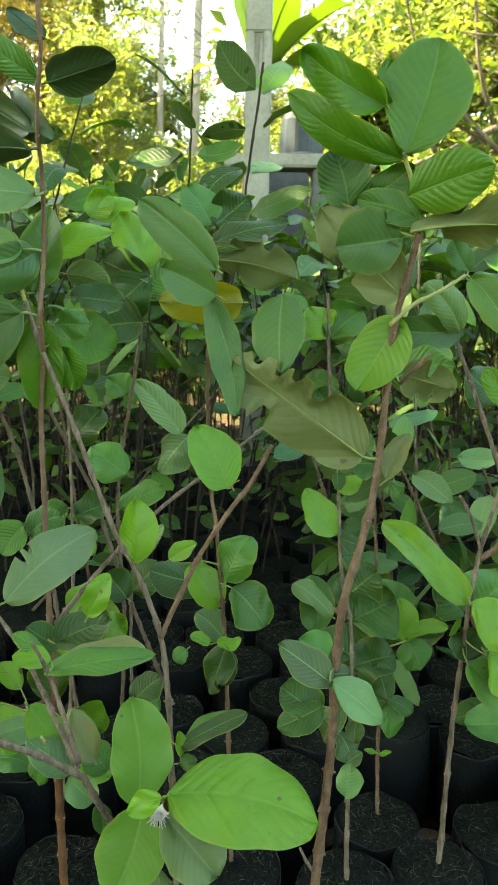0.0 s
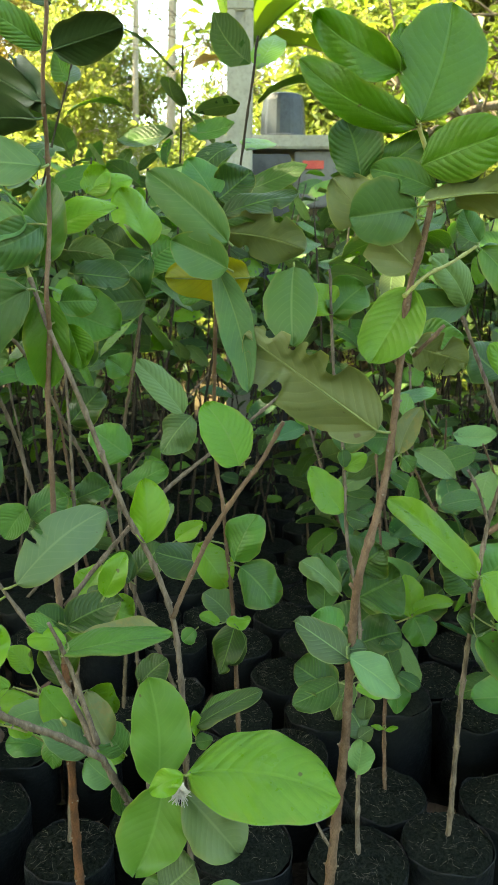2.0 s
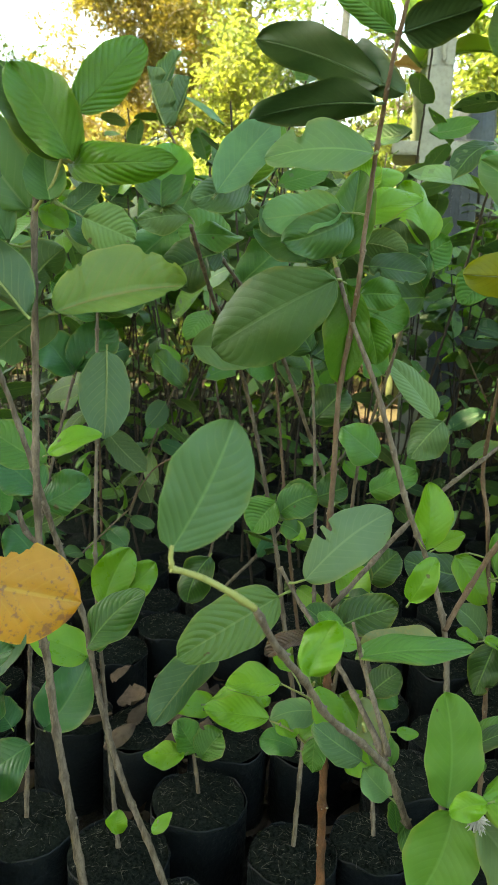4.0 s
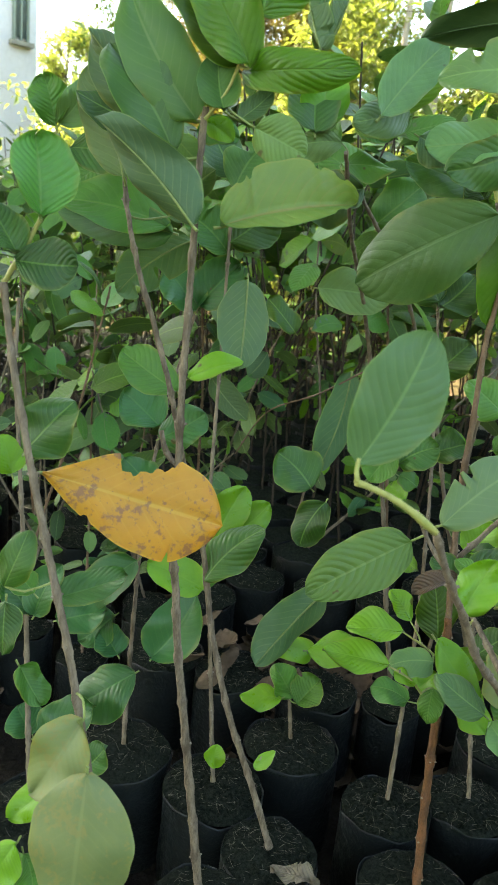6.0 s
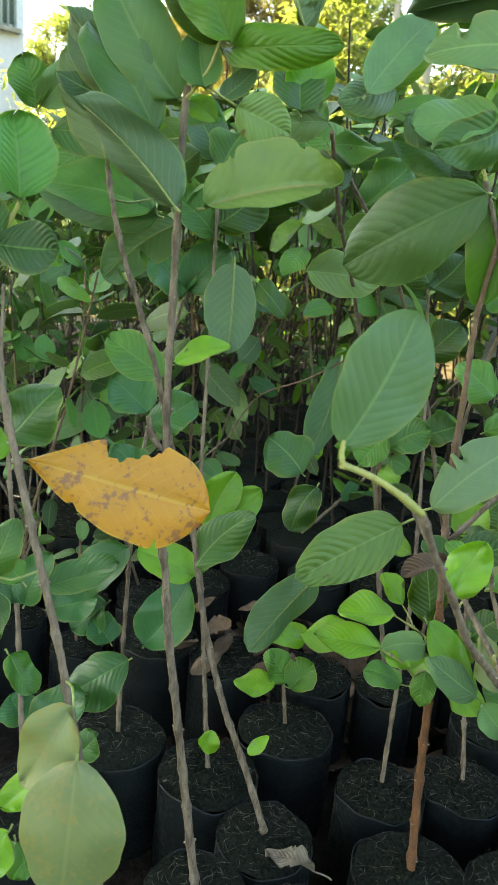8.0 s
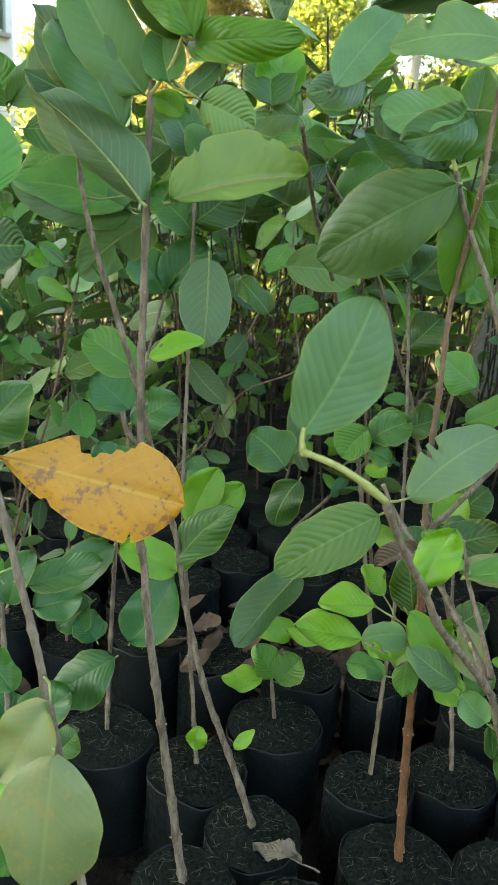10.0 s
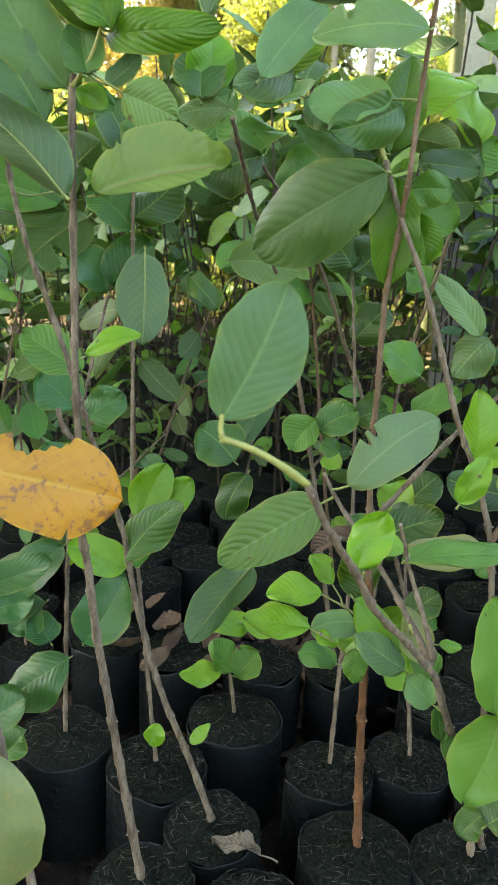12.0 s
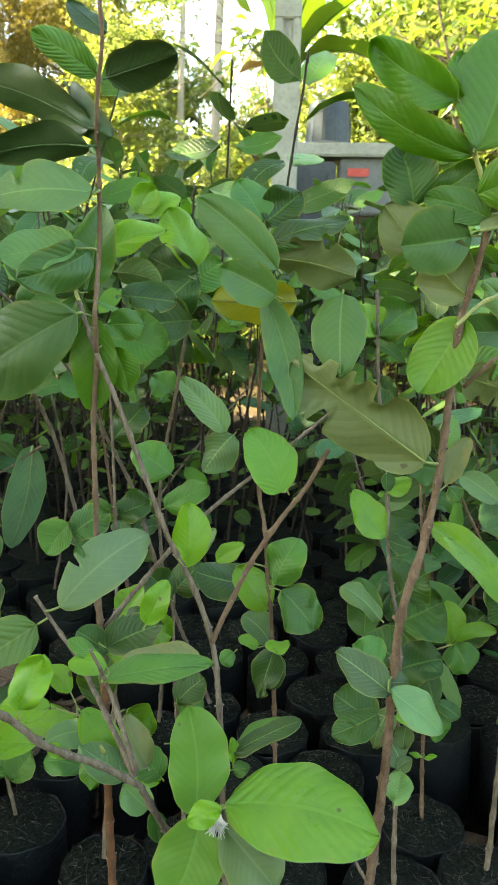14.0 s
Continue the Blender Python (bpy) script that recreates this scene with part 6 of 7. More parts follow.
left_sapling = sapling(-0.372, 0.565, 0.173, 0.068, 13, label="guava sapling bearing a large yellow leaf")
stem(left_sapling, [(-0.372, 0.565, 0.185), (-0.409, 0.578, 0.341), (-0.432, 0.588, 0.435), (-0.445, 0.591, 0.495), (-0.459, 0.591, 0.56), (-0.476, 0.59, 0.631), (-0.493, 0.593, 0.693), (-0.512, 0.595, 0.775), (-0.524, 0.599, 0.836)], 0.0043, 0.0026, BARK)
stem(left_sapling, [(-0.524, 0.599, 0.836), (-0.51, 0.605, 0.862), (-0.5, 0.61, 0.885)], 0.0022, 0.0016, GREENWOOD, "shoot")
leaf(left_sapling, (-0.491, 0.604, 0.692), (-0.36, 0.671, 0.649), 0.087, (0.52, -0.72, 0.459), "yellow", arch=0.02, fold=0.08, bites=[(0.42, 1, 0.05, 0.45), (0.50, 1, 0.05, 0.42), (0.58, 1, 0.045, 0.32), (0.64, 1, 0.03, 0.2), (0.75, -1, 0.013, 0.24), (0.28, -1, 0.018, 0.14)], point=1.6, calm=True, full=0.62)
leaf(left_sapling, (-0.491, 0.596, 0.885), (-0.505, 0.609, 0.942), 0.049, (0.736, -0.599, 0.316), "mature", fold=0.4)
leaf(left_sapling, (-0.509, 0.592, 0.854), (-0.465, 0.605, 0.854), 0.040, (0.235, -0.846, 0.479))
leaf(left_sapling, (-0.508, 0.594, 0.858), (-0.533, 0.597, 0.892), 0.032, (0.628, -0.577, 0.522))
leaf(left_sapling, (-0.404, 0.527, 0.494), (-0.4, 0.499, 0.394), 0.082, (0.069, -0.96, 0.272), "olive", fold=0.08, full=0.62, point=1.0, calm=True)
leaf(left_sapling, (-0.425, 0.56, 0.515), (-0.453, 0.535, 0.457), 0.049, (-0.074, -0.904, 0.42), "olive")
leaf(left_sapling, (-0.513, 0.612, 0.703), (-0.481, 0.633, 0.746), 0.048, (0.067, -0.911, 0.407))
leaf(left_sapling, (-0.53, 0.622, 0.679), (-0.544, 0.627, 0.709), 0.031, (0.775, -0.46, 0.433), "young")
leaf(left_sapling, (-0.457, 0.628, 0.409), (-0.441, 0.639, 0.431), 0.031, (-0.214, -0.798, 0.564))
leaf(left_sapling, (-0.47, 0.602, 0.407), (-0.504, 0.583, 0.375), 0.033, (-0.206, -0.739, 0.642), "young")
leaf(left_sapling, (-0.511, 0.582, 0.598), (-0.499, 0.598, 0.643), 0.030, (0.045, -0.942, 0.334))
leaf(left_sapling, (-0.518, 0.595, 0.577), (-0.513, 0.584, 0.534), 0.028, (0.12, -0.957, 0.263))
leaf(left_sapling, (-0.528, 0.633, 0.493), (-0.503, 0.63, 0.46), 0.031, (0.722, -0.368, 0.587))
leaf(left_sapling, (-0.516, 0.636, 0.567), (-0.536, 0.636, 0.585), 0.027, (0.608, -0.417, 0.676))
leaf(left_sapling, (-0.477, 0.551, 0.387), (-0.489, 0.537, 0.35), 0.036, (-0.118, -0.915, 0.386), "young")
leaf(left_sapling, (-0.478, 0.565, 0.363), (-0.466, 0.56, 0.332), 0.032, (0.828, -0.395, 0.398))

stubby_sapling = sapling(-0.346, 1.050, 0.173, 0.068, 14, label="short guava sapling with a few low leaves")
stem(stubby_sapling, [(-0.346, 1.05, 0.185), (-0.353, 1.044, 0.248), (-0.356, 1.039, 0.273)], 0.0029, 0.0023, BARK)
leaf(stubby_sapling, (-0.361, 1.025, 0.265), (-0.418, 1.01, 0.261), 0.039, (0.036, -0.382, 0.924), "young")
leaf(stubby_sapling, (-0.346, 1.038, 0.262), (-0.379, 1.043, 0.303), 0.048, (0.609, -0.566, 0.555))
leaf(stubby_sapling, (-0.339, 1.029, 0.26), (-0.313, 1.046, 0.296), 0.052, (-0.285, -0.76, 0.584), "mature", torn=0.15)
leaf(stubby_sapling, (-0.326, 1.035, 0.34), (-0.4, 1.02, 0.352), 0.049, (0.22, -0.399, 0.89), "young")
leaf(stubby_sapling, (-0.332, 1.016, 0.353), (-0.247, 1.039, 0.363), 0.051, (0.01, -0.446, 0.895), "young")
leaf(stubby_sapling, (-0.319, 1.004, 0.446), (-0.388, 0.958, 0.347), 0.061, (-0.412, 0.901, -0.134), "bloom")

round_pot_sapling = sapling(-0.197, 0.978, 0.173, 0.059, 15, label="guava sapling in a rounded grow bag")
stem(round_pot_sapling, [(-0.197, 0.978, 0.185), (-0.197, 0.999, 0.26), (-0.197, 1.011, 0.3), (-0.196, 1.039, 0.356), (-0.198, 1.071, 0.431), (-0.21, 1.132, 0.572), (-0.226, 1.189, 0.702), (-0.245, 1.244, 0.83)], 0.0031, 0.0018, BARK)
leaf(round_pot_sapling, (-0.216, 1.139, 0.634), (-0.262, 1.12, 0.609), 0.042, (-0.019, -0.779, 0.627))
leaf(round_pot_sapling, (-0.231, 1.213, 0.715), (-0.189, 1.238, 0.763), 0.062, (-0.124, -0.837, 0.533))
leaf(round_pot_sapling, (-0.239, 1.218, 0.808), (-0.198, 1.242, 0.856), 0.070, (-0.075, -0.861, 0.503))
leaf(round_pot_sapling, (-0.24, 1.22, 0.816), (-0.291, 1.223, 0.867), 0.070, (0.342, -0.853, 0.395))
leaf(round_pot_sapling, (-0.219, 1.184, 0.607), (-0.174, 1.2, 0.624), 0.053, (0.024, -0.765, 0.644))

far_left_sapling = sapling(-0.561, 0.944, 0.173, 0.068, 16, label="guava sapling in shade among dry leaves")
stem(far_left_sapling, [(-0.561, 0.944, 0.185), (-0.574, 0.982, 0.328), (-0.581, 1.016, 0.482), (-0.581, 1.047, 0.586), (-0.571, 1.081, 0.691), (-0.562, 1.121, 0.78)], 0.0033, 0.0020, BARK)
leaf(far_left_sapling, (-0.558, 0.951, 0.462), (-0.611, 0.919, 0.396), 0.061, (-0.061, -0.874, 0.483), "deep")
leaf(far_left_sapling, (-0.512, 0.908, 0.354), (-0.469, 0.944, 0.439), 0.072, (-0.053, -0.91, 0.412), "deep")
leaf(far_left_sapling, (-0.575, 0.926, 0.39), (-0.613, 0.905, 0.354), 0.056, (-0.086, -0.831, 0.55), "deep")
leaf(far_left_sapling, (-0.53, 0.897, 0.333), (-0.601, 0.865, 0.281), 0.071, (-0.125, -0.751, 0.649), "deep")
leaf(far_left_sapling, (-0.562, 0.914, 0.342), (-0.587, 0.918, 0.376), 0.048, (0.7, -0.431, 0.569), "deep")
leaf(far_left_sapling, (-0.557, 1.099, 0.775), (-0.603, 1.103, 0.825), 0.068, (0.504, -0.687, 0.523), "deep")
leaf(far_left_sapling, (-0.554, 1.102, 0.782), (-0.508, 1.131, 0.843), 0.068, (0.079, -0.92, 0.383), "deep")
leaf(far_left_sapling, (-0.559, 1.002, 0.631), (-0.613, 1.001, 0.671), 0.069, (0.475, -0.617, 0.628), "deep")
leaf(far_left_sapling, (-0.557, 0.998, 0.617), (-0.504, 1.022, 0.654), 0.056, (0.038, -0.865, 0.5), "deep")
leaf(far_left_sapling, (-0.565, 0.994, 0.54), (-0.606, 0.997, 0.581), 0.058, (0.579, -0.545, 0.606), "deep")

mid_left_sapling = sapling(-0.613, 0.793, 0.173, 0.068, 17)
stem(mid_left_sapling, [(-0.613, 0.793, 0.185), (-0.623, 0.803, 0.245), (-0.651, 0.837, 0.423), (-0.676, 0.862, 0.571), (-0.699, 0.884, 0.703), (-0.709, 0.905, 0.787)], 0.0036, 0.0020, BARK)
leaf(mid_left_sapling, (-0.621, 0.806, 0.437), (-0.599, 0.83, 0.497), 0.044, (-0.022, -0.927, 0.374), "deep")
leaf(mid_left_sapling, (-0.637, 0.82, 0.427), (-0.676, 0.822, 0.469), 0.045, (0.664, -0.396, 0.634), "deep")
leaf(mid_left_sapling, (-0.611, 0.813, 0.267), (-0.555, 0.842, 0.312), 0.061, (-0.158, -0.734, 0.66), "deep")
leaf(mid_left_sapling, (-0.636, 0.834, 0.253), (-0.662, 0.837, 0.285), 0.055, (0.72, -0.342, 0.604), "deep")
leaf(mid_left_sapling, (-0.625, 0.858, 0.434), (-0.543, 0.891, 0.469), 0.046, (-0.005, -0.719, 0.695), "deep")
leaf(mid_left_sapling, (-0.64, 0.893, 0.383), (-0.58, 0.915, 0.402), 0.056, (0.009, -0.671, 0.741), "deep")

post_pot_sapling = sapling(-0.094, 1.027, 0.173, 0.059, 18)
stem(post_pot_sapling, [(-0.094, 1.027, 0.185), (-0.099, 1.043, 0.223), (-0.112, 1.079, 0.315), (-0.126, 1.127, 0.417), (-0.133, 1.173, 0.502)], 0.0030, 0.0020, BARK)
leaf(post_pot_sapling, (-0.115, 1.082, 0.364), (-0.077, 1.1, 0.395), 0.051, (-0.273, -0.647, 0.712))
leaf(post_pot_sapling, (-0.116, 1.084, 0.371), (-0.076, 1.087, 0.351), 0.042, (0.395, -0.642, 0.657))
leaf(post_pot_sapling, (-0.135, 1.148, 0.493), (-0.169, 1.151, 0.53), 0.052, (0.433, -0.771, 0.467))
leaf(post_pot_sapling, (-0.132, 1.171, 0.494), (-0.093, 1.192, 0.534), 0.062, (-0.253, -0.733, 0.631))

double_sapling_a = sapling(-0.221, 1.217, 0.173, 0.049, 19, label="guava sapling arching sideways with dusky leaves")
stem(double_sapling_a, [(-0.221, 1.217, 0.185), (-0.261, 1.226, 0.395), (-0.275, 1.234, 0.479), (-0.296, 1.234, 0.582), (-0.323, 1.22, 0.711), (-0.336, 1.14, 0.816), (-0.341, 1.023, 0.893), (-0.333, 0.887, 0.971)], 0.0039, 0.0022, BARK)
stem(double_sapling_a, [(-0.374, 1.009, 1.021), (-0.38, 0.985, 1.06), (-0.389, 0.978, 1.081), (-0.399, 0.985, 1.12)], 0.0018, 0.0012, BARK, "branch")
leaf(double_sapling_a, (-0.388, 0.968, 1.081), (-0.412, 0.978, 1.143), 0.032, (0.456, 0.889, 0.032), "dusky", fold=0.8, torn=0.3)
leaf(double_sapling_a, (-0.398, 0.985, 1.117), (-0.38, 0.999, 1.163), 0.032, (-0.894, 0.378, 0.241), "dusky", fold=0.8)
leaf(double_sapling_a, (-0.389, 0.989, 1.083), (-0.372, 1.005, 1.138), 0.038, (-0.923, 0.325, 0.207), "dusky", fold=0.8)
leaf(double_sapling_a, (-0.297, 0.913, 1.013), (-0.256, 0.945, 1.082), 0.050, (0.072, -0.922, 0.38), "fresh")
leaf(double_sapling_a, (-0.37, 0.932, 0.998), (-0.374, 0.949, 1.059), 0.052, (0.373, -0.888, 0.269), "fresh")
leaf(double_sapling_a, (-0.277, 0.918, 1.011), (-0.331, 0.9, 1), 0.040, (0.221, -0.891, 0.397), "bloom")
leaf(double_sapling_a, (-0.343, 0.913, 0.983), (-0.394, 0.897, 0.974), 0.034, (0.217, -0.883, 0.415), "bloom")
leaf(double_sapling_a, (-0.267, 0.916, 0.993), (-0.232, 0.92, 0.975), 0.043, (0.26, -0.925, 0.277), "bloom")
leaf(double_sapling_a, (-0.345, 0.929, 0.964), (-0.288, 0.944, 0.963), 0.036, (0.194, -0.68, 0.707))
leaf(double_sapling_a, (-0.391, 1.097, 1.03), (-0.404, 1.081, 0.988), 0.038, (-0.068, -0.925, 0.374))
leaf(double_sapling_a, (-0.337, 0.946, 1.016), (-0.298, 0.95, 0.991), 0.039, (0.275, -0.913, 0.3))
leaf(double_sapling_a, (-0.425, 1.122, 0.964), (-0.35, 1.135, 0.935), 0.065, (0.285, -0.889, 0.36))
leaf(double_sapling_a, (-0.416, 1.133, 0.994), (-0.464, 1.104, 0.939), 0.065, (0.097, -0.91, 0.403))

double_sapling_b = sapling(-0.101, 1.371, 0.173, 0.056, 20, label="guava sapling bent through the crowd")
stem(double_sapling_b, [(-0.101, 1.371, 0.185), (-0.18, 1.303, 0.467), (-0.215, 1.281, 0.61), (-0.245, 1.247, 0.7), (-0.279, 1.186, 0.812), (-0.315, 1.128, 0.888), (-0.347, 1.066, 0.947)], 0.0039, 0.0022, BARK)
stem(double_sapling_b, [(-0.327, 1.170, 0.711), (-0.390, 1.180, 0.668), (-0.468, 1.200, 0.625), (-0.518, 1.220, 0.546)], 0.0014, 0.0009, REDBARK, "twig")
leaf(double_sapling_b, (-0.336, 1.036, 0.948), (-0.404, 1.022, 0.919), 0.069, (0.041, -0.933, 0.358))
leaf(double_sapling_b, (-0.34, 1.066, 0.948), (-0.398, 1.07, 0.988), 0.063, (0.311, -0.804, 0.508))
leaf(double_sapling_b, (-0.331, 1.131, 0.91), (-0.28, 1.149, 0.963), 0.068, (-0.025, -0.941, 0.339))
leaf(double_sapling_b, (-0.399, 1.142, 0.822), (-0.301, 1.167, 0.816), 0.068, (0.249, -0.844, 0.475), "bloom")
leaf(double_sapling_b, (-0.346, 1.186, 0.707), (-0.373, 1.149, 0.561), 0.057, (-0.513, 0.85, -0.118), "bloom")
leaf(double_sapling_b, (-0.478, 1.382, 0.727), (-0.534, 1.388, 0.779), 0.049, (0.448, -0.694, 0.564), "fresh")
leaf(double_sapling_b, (-0.358, 1.049, 0.569), (-0.41, 1.053, 0.609), 0.076, (0.47, -0.593, 0.654))
leaf(double_sapling_b, (-0.33, 1.001, 0.57), (-0.353, 0.985, 0.512), 0.048, (-0.176, -0.929, 0.325))
leaf(double_sapling_b, (-0.258, 1.074, 0.63), (-0.287, 1.062, 0.589), 0.051, (-0.211, -0.885, 0.416))
leaf(double_sapling_b, (-0.253, 1.071, 0.615), (-0.205, 1.083, 0.643), 0.051, (-0.135, -0.802, 0.582))
leaf(double_sapling_b, (-0.249, 1.068, 0.601), (-0.225, 1.068, 0.59), 0.034, (0.315, -0.663, 0.679))

thin_pair_sapling = sapling(-0.183, 1.302, 0.173, 0.049, 21)
stem(thin_pair_sapling, [(-0.183, 1.302, 0.185), (-0.162, 1.252, 0.406), (-0.164, 1.228, 0.626), (-0.119, 1.154, 0.838), (-0.098, 1.139, 0.954)], 0.0033, 0.0020, BARK)
leaf(thin_pair_sapling, (-0.059, 1.186, 0.738), (-0.13, 1.199, 0.812), 0.050, (0.438, -0.717, 0.543), "bloom")
leaf(thin_pair_sapling, (-0.048, 1.186, 0.735), (-0.089, 1.172, 0.681), 0.057, (-0.247, -0.878, 0.41), "bloom")
leaf(thin_pair_sapling, (-0.091, 1.099, 0.955), (-0.151, 1.102, 0.982), 0.065, (0.18, 0.939, 0.294), "bloom")
leaf(thin_pair_sapling, (-0.091, 1.1, 0.962), (-0.149, 1.086, 0.911), 0.065, (-0.082, -0.933, 0.35))
leaf(thin_pair_sapling, (-0.091, 1.067, 0.906), (-0.173, 1.06, 0.891), 0.075, (-0.005, -0.891, 0.454))
leaf(thin_pair_sapling, (-0.109, 1.146, 0.939), (-0.064, 1.156, 0.977), 0.059, (-0.087, -0.93, 0.358))
leaf(thin_pair_sapling, (-0.134, 1.164, 0.796), (-0.163, 1.168, 0.819), 0.044, (0.339, -0.767, 0.545))
leaf(thin_pair_sapling, (-0.131, 1.14, 0.686), (-0.184, 1.146, 0.724), 0.062, (0.354, -0.717, 0.601))
leaf(thin_pair_sapling, (-0.138, 1.13, 0.639), (-0.078, 1.14, 0.671), 0.044, (-0.165, -0.817, 0.552))
leaf(thin_pair_sapling, (-0.091, 1.102, 0.969), (-0.131, 1.115, 1.04), 0.056, (0.422, -0.816, 0.395), "young")
leaf(thin_pair_sapling, (-0.194, 1.215, 1.042), (-0.167, 1.224, 1.078), 0.044, (-0.039, -0.961, 0.275), "young")
leaf(thin_pair_sapling, (-0.186, 1.216, 1.043), (-0.13, 1.223, 1.063), 0.036, (0.008, -0.951, 0.31), "young")


# ---- the bed behind: one kind of sapling after another, set out in staggered rows ----
LIBRARY = {}
for kind, many in (("mature", 6), ("fresh", 4), ("bloom", 3), ("young", 2), ("deep", 4)):
    for k in range(many):
        bm = leaf_bm(1.0, 0.50 + 0.05 * (k % 3), (0.05, 0.10, -0.04, 0.14)[k % 4], 0.12 + 0.1 * (k % 3), 0.1 * (k % 4 == 3), 900 + 10 * k, 8, 2, 0.16)
        me = bpy.data.meshes.new("leaf")
        bm.to_mesh(me)
        bm.free()
        for m in sheets(kind):
            me.materials.append(m)
        LIBRARY.setdefault(kind, []).append(me)
        bm = leaf_bm(1.0, 0.50 + 0.05 * (k % 3), (0.05, 0.10, -0.04, 0.14)[k % 4], 0.12 + 0.1 * (k % 3), 0, 900 + 10 * k, 5, 1, 0)
        me = bpy.data.meshes.new("leaf_far")
        bm.to_mesh(me)
        bm.free()
        LIBRARY.setdefault(kind + "_far", []).append(me)


def sapling_plan(rng, height, bare, low=False):
    """A stem line and the leaves' poses for a sapling of its own kind, standing at the origin."""
    lean = Vector((rng.gauss(0, 0.15), rng.gauss(0, 0.12), 0))
    line = [Vector((0, 0, 0.18)), Vector((0, 0, 0.18 + 0.3 * height)) + lean * 0.4 + Vector((rng.gauss(0, 0.022), rng.gauss(0, 0.02), 0)),
            Vector((0, 0, 0.18 + 0.65 * height)) + lean * 0.9, Vector((0, 0, 0.18 + height)) + lean * 1.4]
    smooth, _ = curve_points(line, [1, 1, 1, 1], 0.02)
    leaves = []
    turn = rng.uniform(0, 6.28)
    f = 0.14 + rng.uniform(0, 0.1)
    while f < 1.0:
        high = f > bare
        if high or (f < 0.3 and rng.random() < 0.28) or rng.random() < (0.5 if bare < 0.65 else 0.26):
            for side in (0, 1):
                if rng.random() < 0.16:
                    continue
                a = turn + side * math.pi + rng.gauss(0, 0.3)
                size = rng.uniform(0.07, 0.125) * (1.0 if high else 0.62) * (0.7 if f > 0.97 else 1)
                out = Vector((math.cos(a), math.sin(a), rng.uniform(-1.15, 0.45) + (0.8 if f > 0.93 else 0)))
                at = smooth[int(f * (len(smooth) - 1))] + Vector((math.cos(a), math.sin(a), 0)) * 0.014
                kind = rng.choices(("mature", "fresh", "bloom", "young"), (0.36, 0.34, 0.14, 0.16) if high else (0.3, 0.3, 0.25, 0.15))[0]
                if low:
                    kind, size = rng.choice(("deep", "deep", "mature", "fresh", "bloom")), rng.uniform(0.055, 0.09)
                m = leaf_frame(at, at + out, Vector((rng.gauss(0, 0.9), rng.gauss(-0.25, 0.9), 1)))
                leaves.append((kind, rng.randrange(8), m @ Matrix.Diagonal((size, size, size, 1))))
        turn += math.pi / 2 + rng.gauss(0, 0.2)
        f += rng.uniform(0.045, 0.075) if high else rng.uniform(0.06, 0.10)
    return line, leaves


def bed_sapling(seed, joined):
    """A sapling at the origin; joined: its leaves as one crown, for those that stand far back."""
    rng = random.Random(seed)
    height = rng.uniform(0.80, 1.06) if joined else rng.uniform(0.62, 0.9)
    line, leaves = sapling_plan(rng, height, rng.choice((0.52, 0.60, 0.66, 0.68)) if joined else 0.62)
    root = sapling(0, 0, 0.176, 0.062, seed, "guava sapling in a black grow bag, crowded among others", rough=joined)
    # most far stems take the bark with shade in its colour
    part("stem", woody(bmesh.new(), line, 0.0030 if joined else 0.0036, 0.0017, 6 if joined else 7), (rng.choice((SHADEBARK, SHADEBARK, SHADEBARK, BARK) if joined else (BARK, BARK, REDBARK)), SCAR), root)
    if joined:
        bm = bmesh.new()
        slots = {"mature": 0, "bloom": 3, "young": 6, "fresh": 9}
        for kind, k, m in leaves:
            mesh = LIBRARY[kind + "_far"][k % len(LIBRARY[kind])]
            first, start = len(bm.verts), len(bm.faces)
            bm.from_mesh(mesh)
            bm.verts.ensure_lookup_table()
            bm.faces.ensure_lookup_table()
            bmesh.ops.transform(bm, matrix=m, verts=bm.verts[first:])
            for face in bm.faces[start:]:
                face.material_index += slots[kind]
        tagged(part("crown", bm, sheets("mature") + sheets("bloom") + sheets("young") + sheets("fresh"), root), kind="stuff")
    else:
        for kind, k, m in leaves:
            ob = new("leaf", LIBRARY[kind][k % len(LIBRARY[kind])])
            ob.parent, ob.matrix_basis = root, m
    return root


def low_sapling(seed):
    """A short sapling at the origin, leafy from the foot up."""
    rng = random.Random(seed)
    line, leaves = sapling_plan(rng, rng.uniform(0.36, 0.58), 0.1, True)
    root = sapling(0, 0, 0.176, 0.062, seed, "short bushy guava sapling with deep green rounded leaves", rough=True)
    part("stem", woody(bmesh.new(), line, 0.0034, 0.0016, 7), (rng.choice((BARK, REDBARK)), SCAR), root)
    for kind, k, m in leaves:
        ob = new("leaf", LIBRARY[kind][k % len(LIBRARY[kind])])
        ob.parent, ob.matrix_basis = root, m
    return root


def set_out(kinds, places, rng):
    """Copies of the kinds at the places, each turned its own way; the first of each kind stands at a place itself."""
    for i, (x, y) in enumerate(places):
        ob = kinds[i % len(kinds)]
        s = rng.uniform(0.92, 1.08) * (0.80 if x < -0.42 * y - 0.12 else 0.97 if -0.05 * y - 0.02 < x < 0.12 * y + 0.05 else 1.06)
        m = pose(x, y, 0, rng.gauss(0, 1.5), rng.gauss(0, 1.5), rng.uniform(0, 360)) @ Matrix.Diagonal((s, s, s, 1))
        if i < len(kinds):
            ob.matrix_basis = m
        else:
            made = copy_thing(ob, m)
            made.scale = (s, s, s)


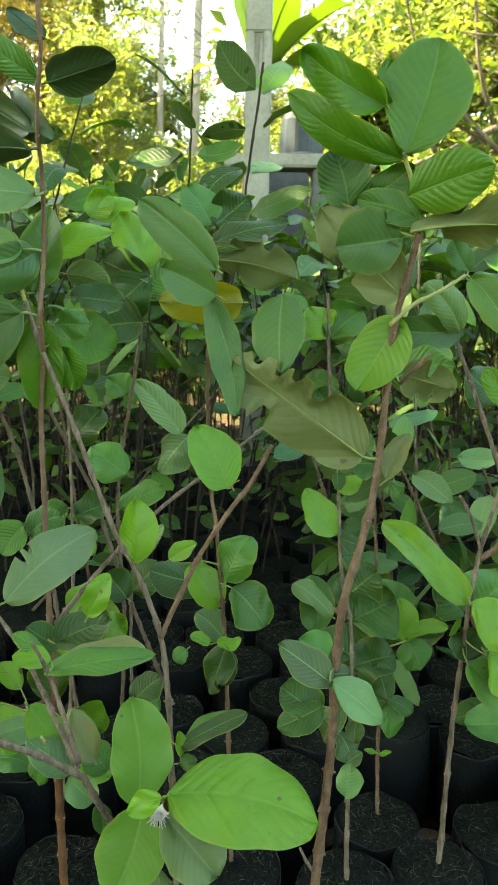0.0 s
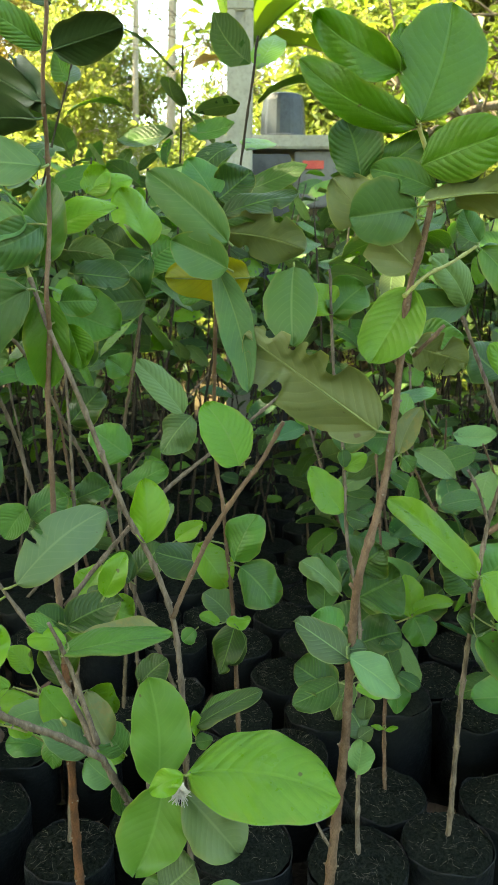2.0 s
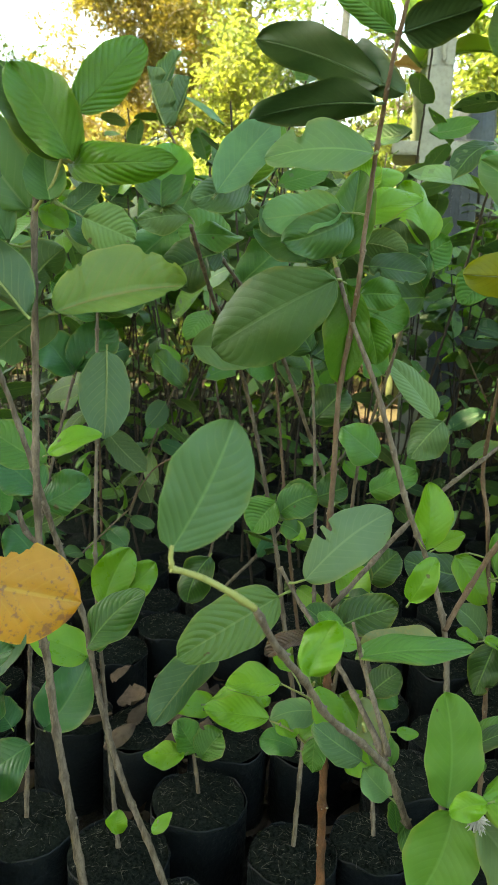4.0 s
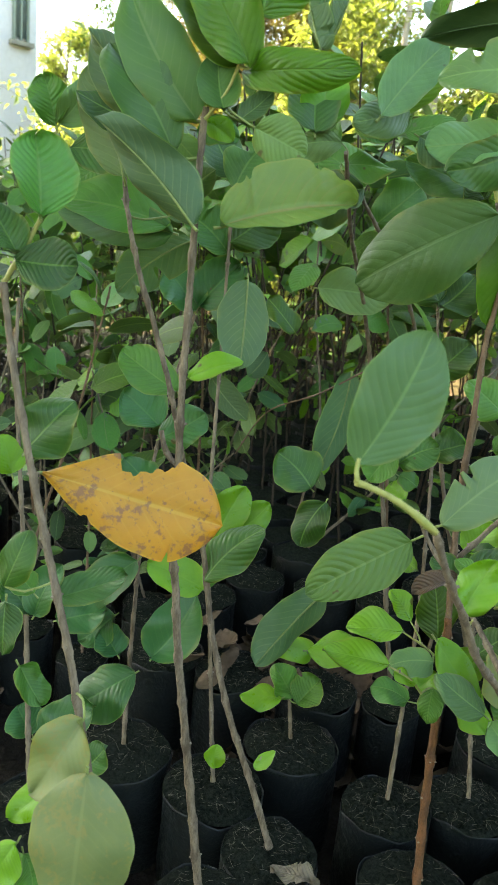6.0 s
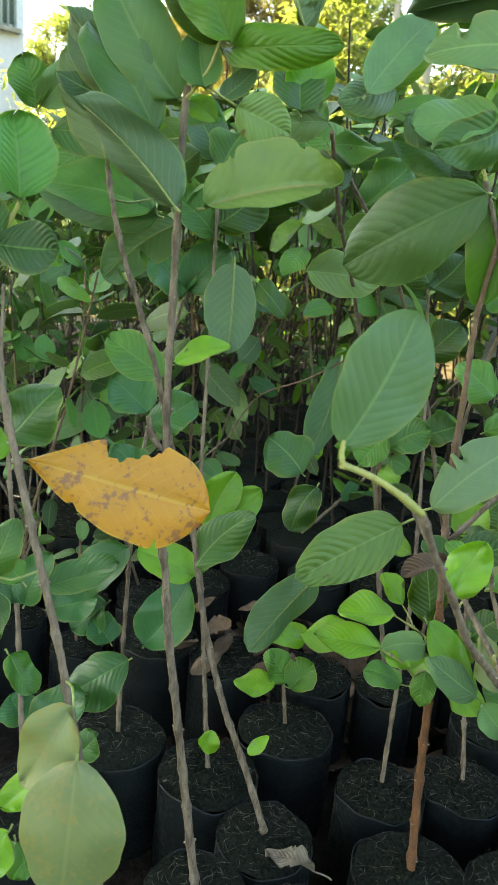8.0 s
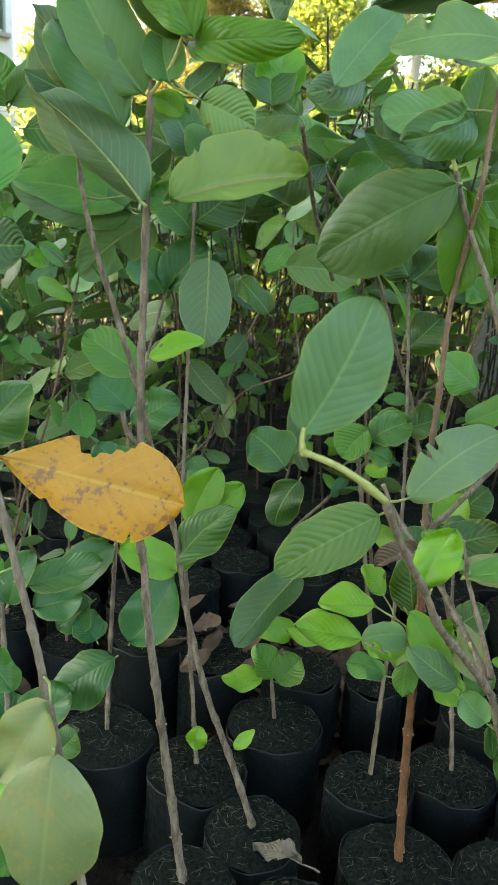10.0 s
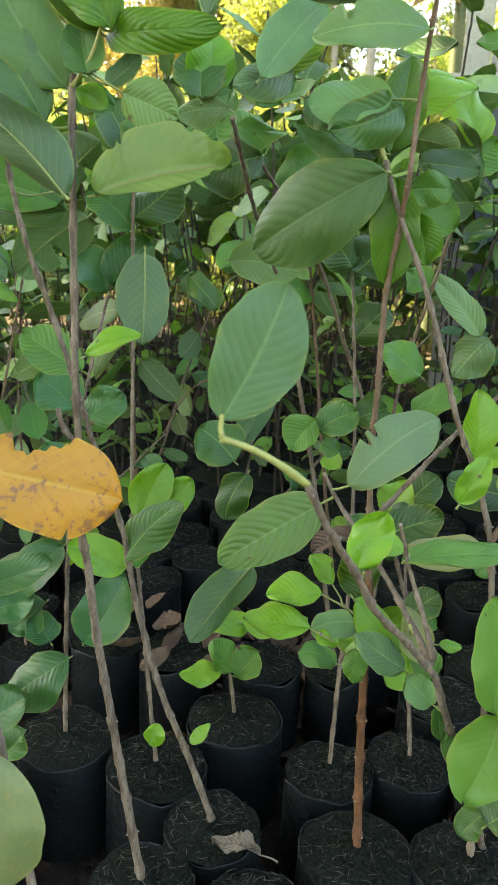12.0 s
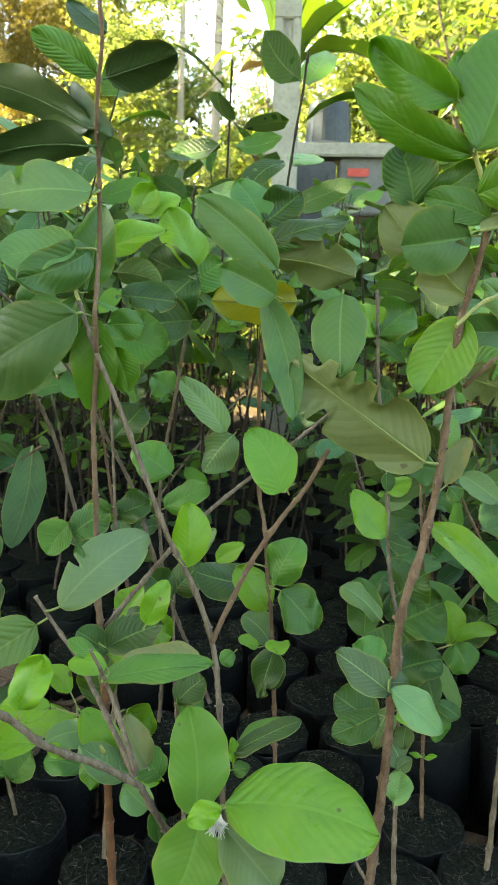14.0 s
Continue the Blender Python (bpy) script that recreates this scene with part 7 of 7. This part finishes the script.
rng = random.Random(21)
near, far, low, aside, bare_bags = [], [], [], [], []
taken = [tuple(o.location[:2]) for o in bpy.data.objects if o.name.startswith("guava_sapling")]
row = 0
y = 0.70
while y < 4.75:
    x = -2.6 + (0.07 if row % 2 else 0)
    while x < 2.2:
        px, py = x + rng.uniform(-0.012, 0.012), y + rng.uniform(-0.012, 0.012)
        built = py > 3.3 and -0.36 < px < 0.56
        seen = -0.62 * py - 0.40 < px < 0.42 * py + 0.38
        front = py < 1.14 and -0.95 < px < 0.80
        gap = (px + 0.42) ** 2 + (py - 1.38) ** 2 < 0.2 ** 2 or abs(px - 0.19 + 0.08 * py) < 0.16 and py < 2.0
        if built:
            pass
        elif gap and py > 1.1 and (px + 0.42) ** 2 + (py - 1.38) ** 2 > 0.15 ** 2 and all((px - a) ** 2 + (py - b) ** 2 > 0.118 ** 2 for a, b in taken):
            bare_bags.append((px, py))
        elif seen and not front and not gap and all((px - a) ** 2 + (py - b) ** 2 > 0.118 ** 2 for a, b in taken):
            if py < 2.0 and px > 0.2 + 0.05 * py and rng.random() < 0.45 or py < 1.75 and px < -0.3 and rng.random() < 0.3:
                low.append((px, py))
            elif py > 1.75:
                far.append((px, py))
            elif rng.random() < (0.14 if py > 1.16 and px > -0.1 else 0.55):
                near.append((px, py))
            else:
                bare_bags.append((px, py))
        elif not seen and py > 0.6 and -1.0 - 0.5 * py < px < 0.7 + 0.4 * py and row % 2:
            # unseen saplings added beside the bed to keep side light out
            aside.append((px, py))
        x += 0.142
    y += 0.123
    row += 1
far.sort(key=lambda p: p[1])
room = max(0, 296 - len(taken) - len(near) - len(low))
set_out([bed_sapling(300 + k, False) for k in range(min(14, len(near)))], near, rng)
set_out([low_sapling(500 + k) for k in range(min(9, len(low)))], low, rng)
kinds = [bed_sapling(400 + k, True) for k in range(14)]
set_out(kinds, far[:room], rng)
for x, y, s in ((-0.30, 2.66, 1.22), (-0.52, 2.50, 1.2), (-0.14, 2.95, 1.18), (-0.75, 2.3, 1.2), (0.62, 2.5, 1.12)):
    made = copy_thing(kinds[int(y * 100) % 14], pose(x, y, 0, 0, 0, x * 900))
    made.scale = (s, s, s)

# bags of soil between, without a plant
first = None
for x, y in bare_bags:
    if first is None:
        first = new("potted_soil")
        first.location = (x, y, 0)
        bpy.context.view_layer.update()
        tagged(first, "black grow bag of dark soil in the bed", "grow bag", "bags of soil in the bed")
        grow_bag(first, x, y, 0.176, 0.064, 91)
    else:
        copy_thing(first, pose(x, y, 0, 0, 0, 137 * len(bpy.data.objects) % 360))

# the rows at the back, too many to count, and the added side saplings, as one
data = []
for ob in kinds:
    for child in ob.children:
        co = np.empty(len(child.data.vertices) * 3)
        child.data.vertices.foreach_get("co", co)
        data.append((ob, co.reshape(-1, 3), [tuple(p.vertices) for p in child.data.polygons], [child.data.materials[p.material_index] for p in child.data.polygons],
                     [tuple(d.uv) for d in child.data.uv_layers[0].data] if child.data.uv_layers else [(0.5, 0.5)] * len(child.data.loops), child.name.startswith("soil")))
verts, faces, slots, uvs, order = [], [], [], [], []
for i, (x, y) in enumerate(far[room:] + aside):
    m = np.array(pose(x, y, 0, rng.gauss(0, 1.5), rng.gauss(0, 1.5), rng.uniform(0, 360)))
    for ob, co, fs, ms, uv, soil in data:
        if ob is kinds[i % 14]:
            k = sum(len(v) for v in verts[-1:]) * 0 + (order[-1] if order else 0)
            verts.append(co @ m[:3, :3].T + m[:3, 3])
            order.append(k + len(co))
            faces += [tuple(v + k for v in f) for f in fs]
            slots += ms
            uvs += uv
me = bpy.data.meshes.new("back_rows")
me.from_pydata(np.concatenate(verts).tolist(), [], faces)
mats = list(dict.fromkeys(slots))
for m in mats:
    me.materials.append(m)
me.polygons.foreach_set("material_index", [mats.index(m) for m in slots])
me.polygons.foreach_set("use_smooth", [True] * len(faces))
me.uv_layers.new(name="UVMap").data.foreach_set("uv", [c for p in uvs for c in p])
tagged(new("back_rows", me), "back rows of guava saplings packed in grow bags, unseen side ones added", "saplings", kind="stuff")


# ---- a fallen leaf on the bags in front ----
fallen = part("dry_leaf", leaf_bm(0.060, 0.030, 0.14, 0.6, 0.4, 61, 48, 6, 0.02, 0.2), (SKINS["greyed"],) * 3)
fallen.matrix_world = pose(-0.250, 0.795, 0.197, 4, 8, 172)
tagged(fallen, "dry curled grey-brown leaf lying on grow bags", "dead leaf")

spare = new("potted_soil")
spare.location = (-0.245, 0.735, 0)
bpy.context.view_layer.update()
tagged(spare, "black grow bag filled with soil and no plant", "grow bag")
grow_bag(spare, -0.245, 0.735, 0.178, 0.056, 77)
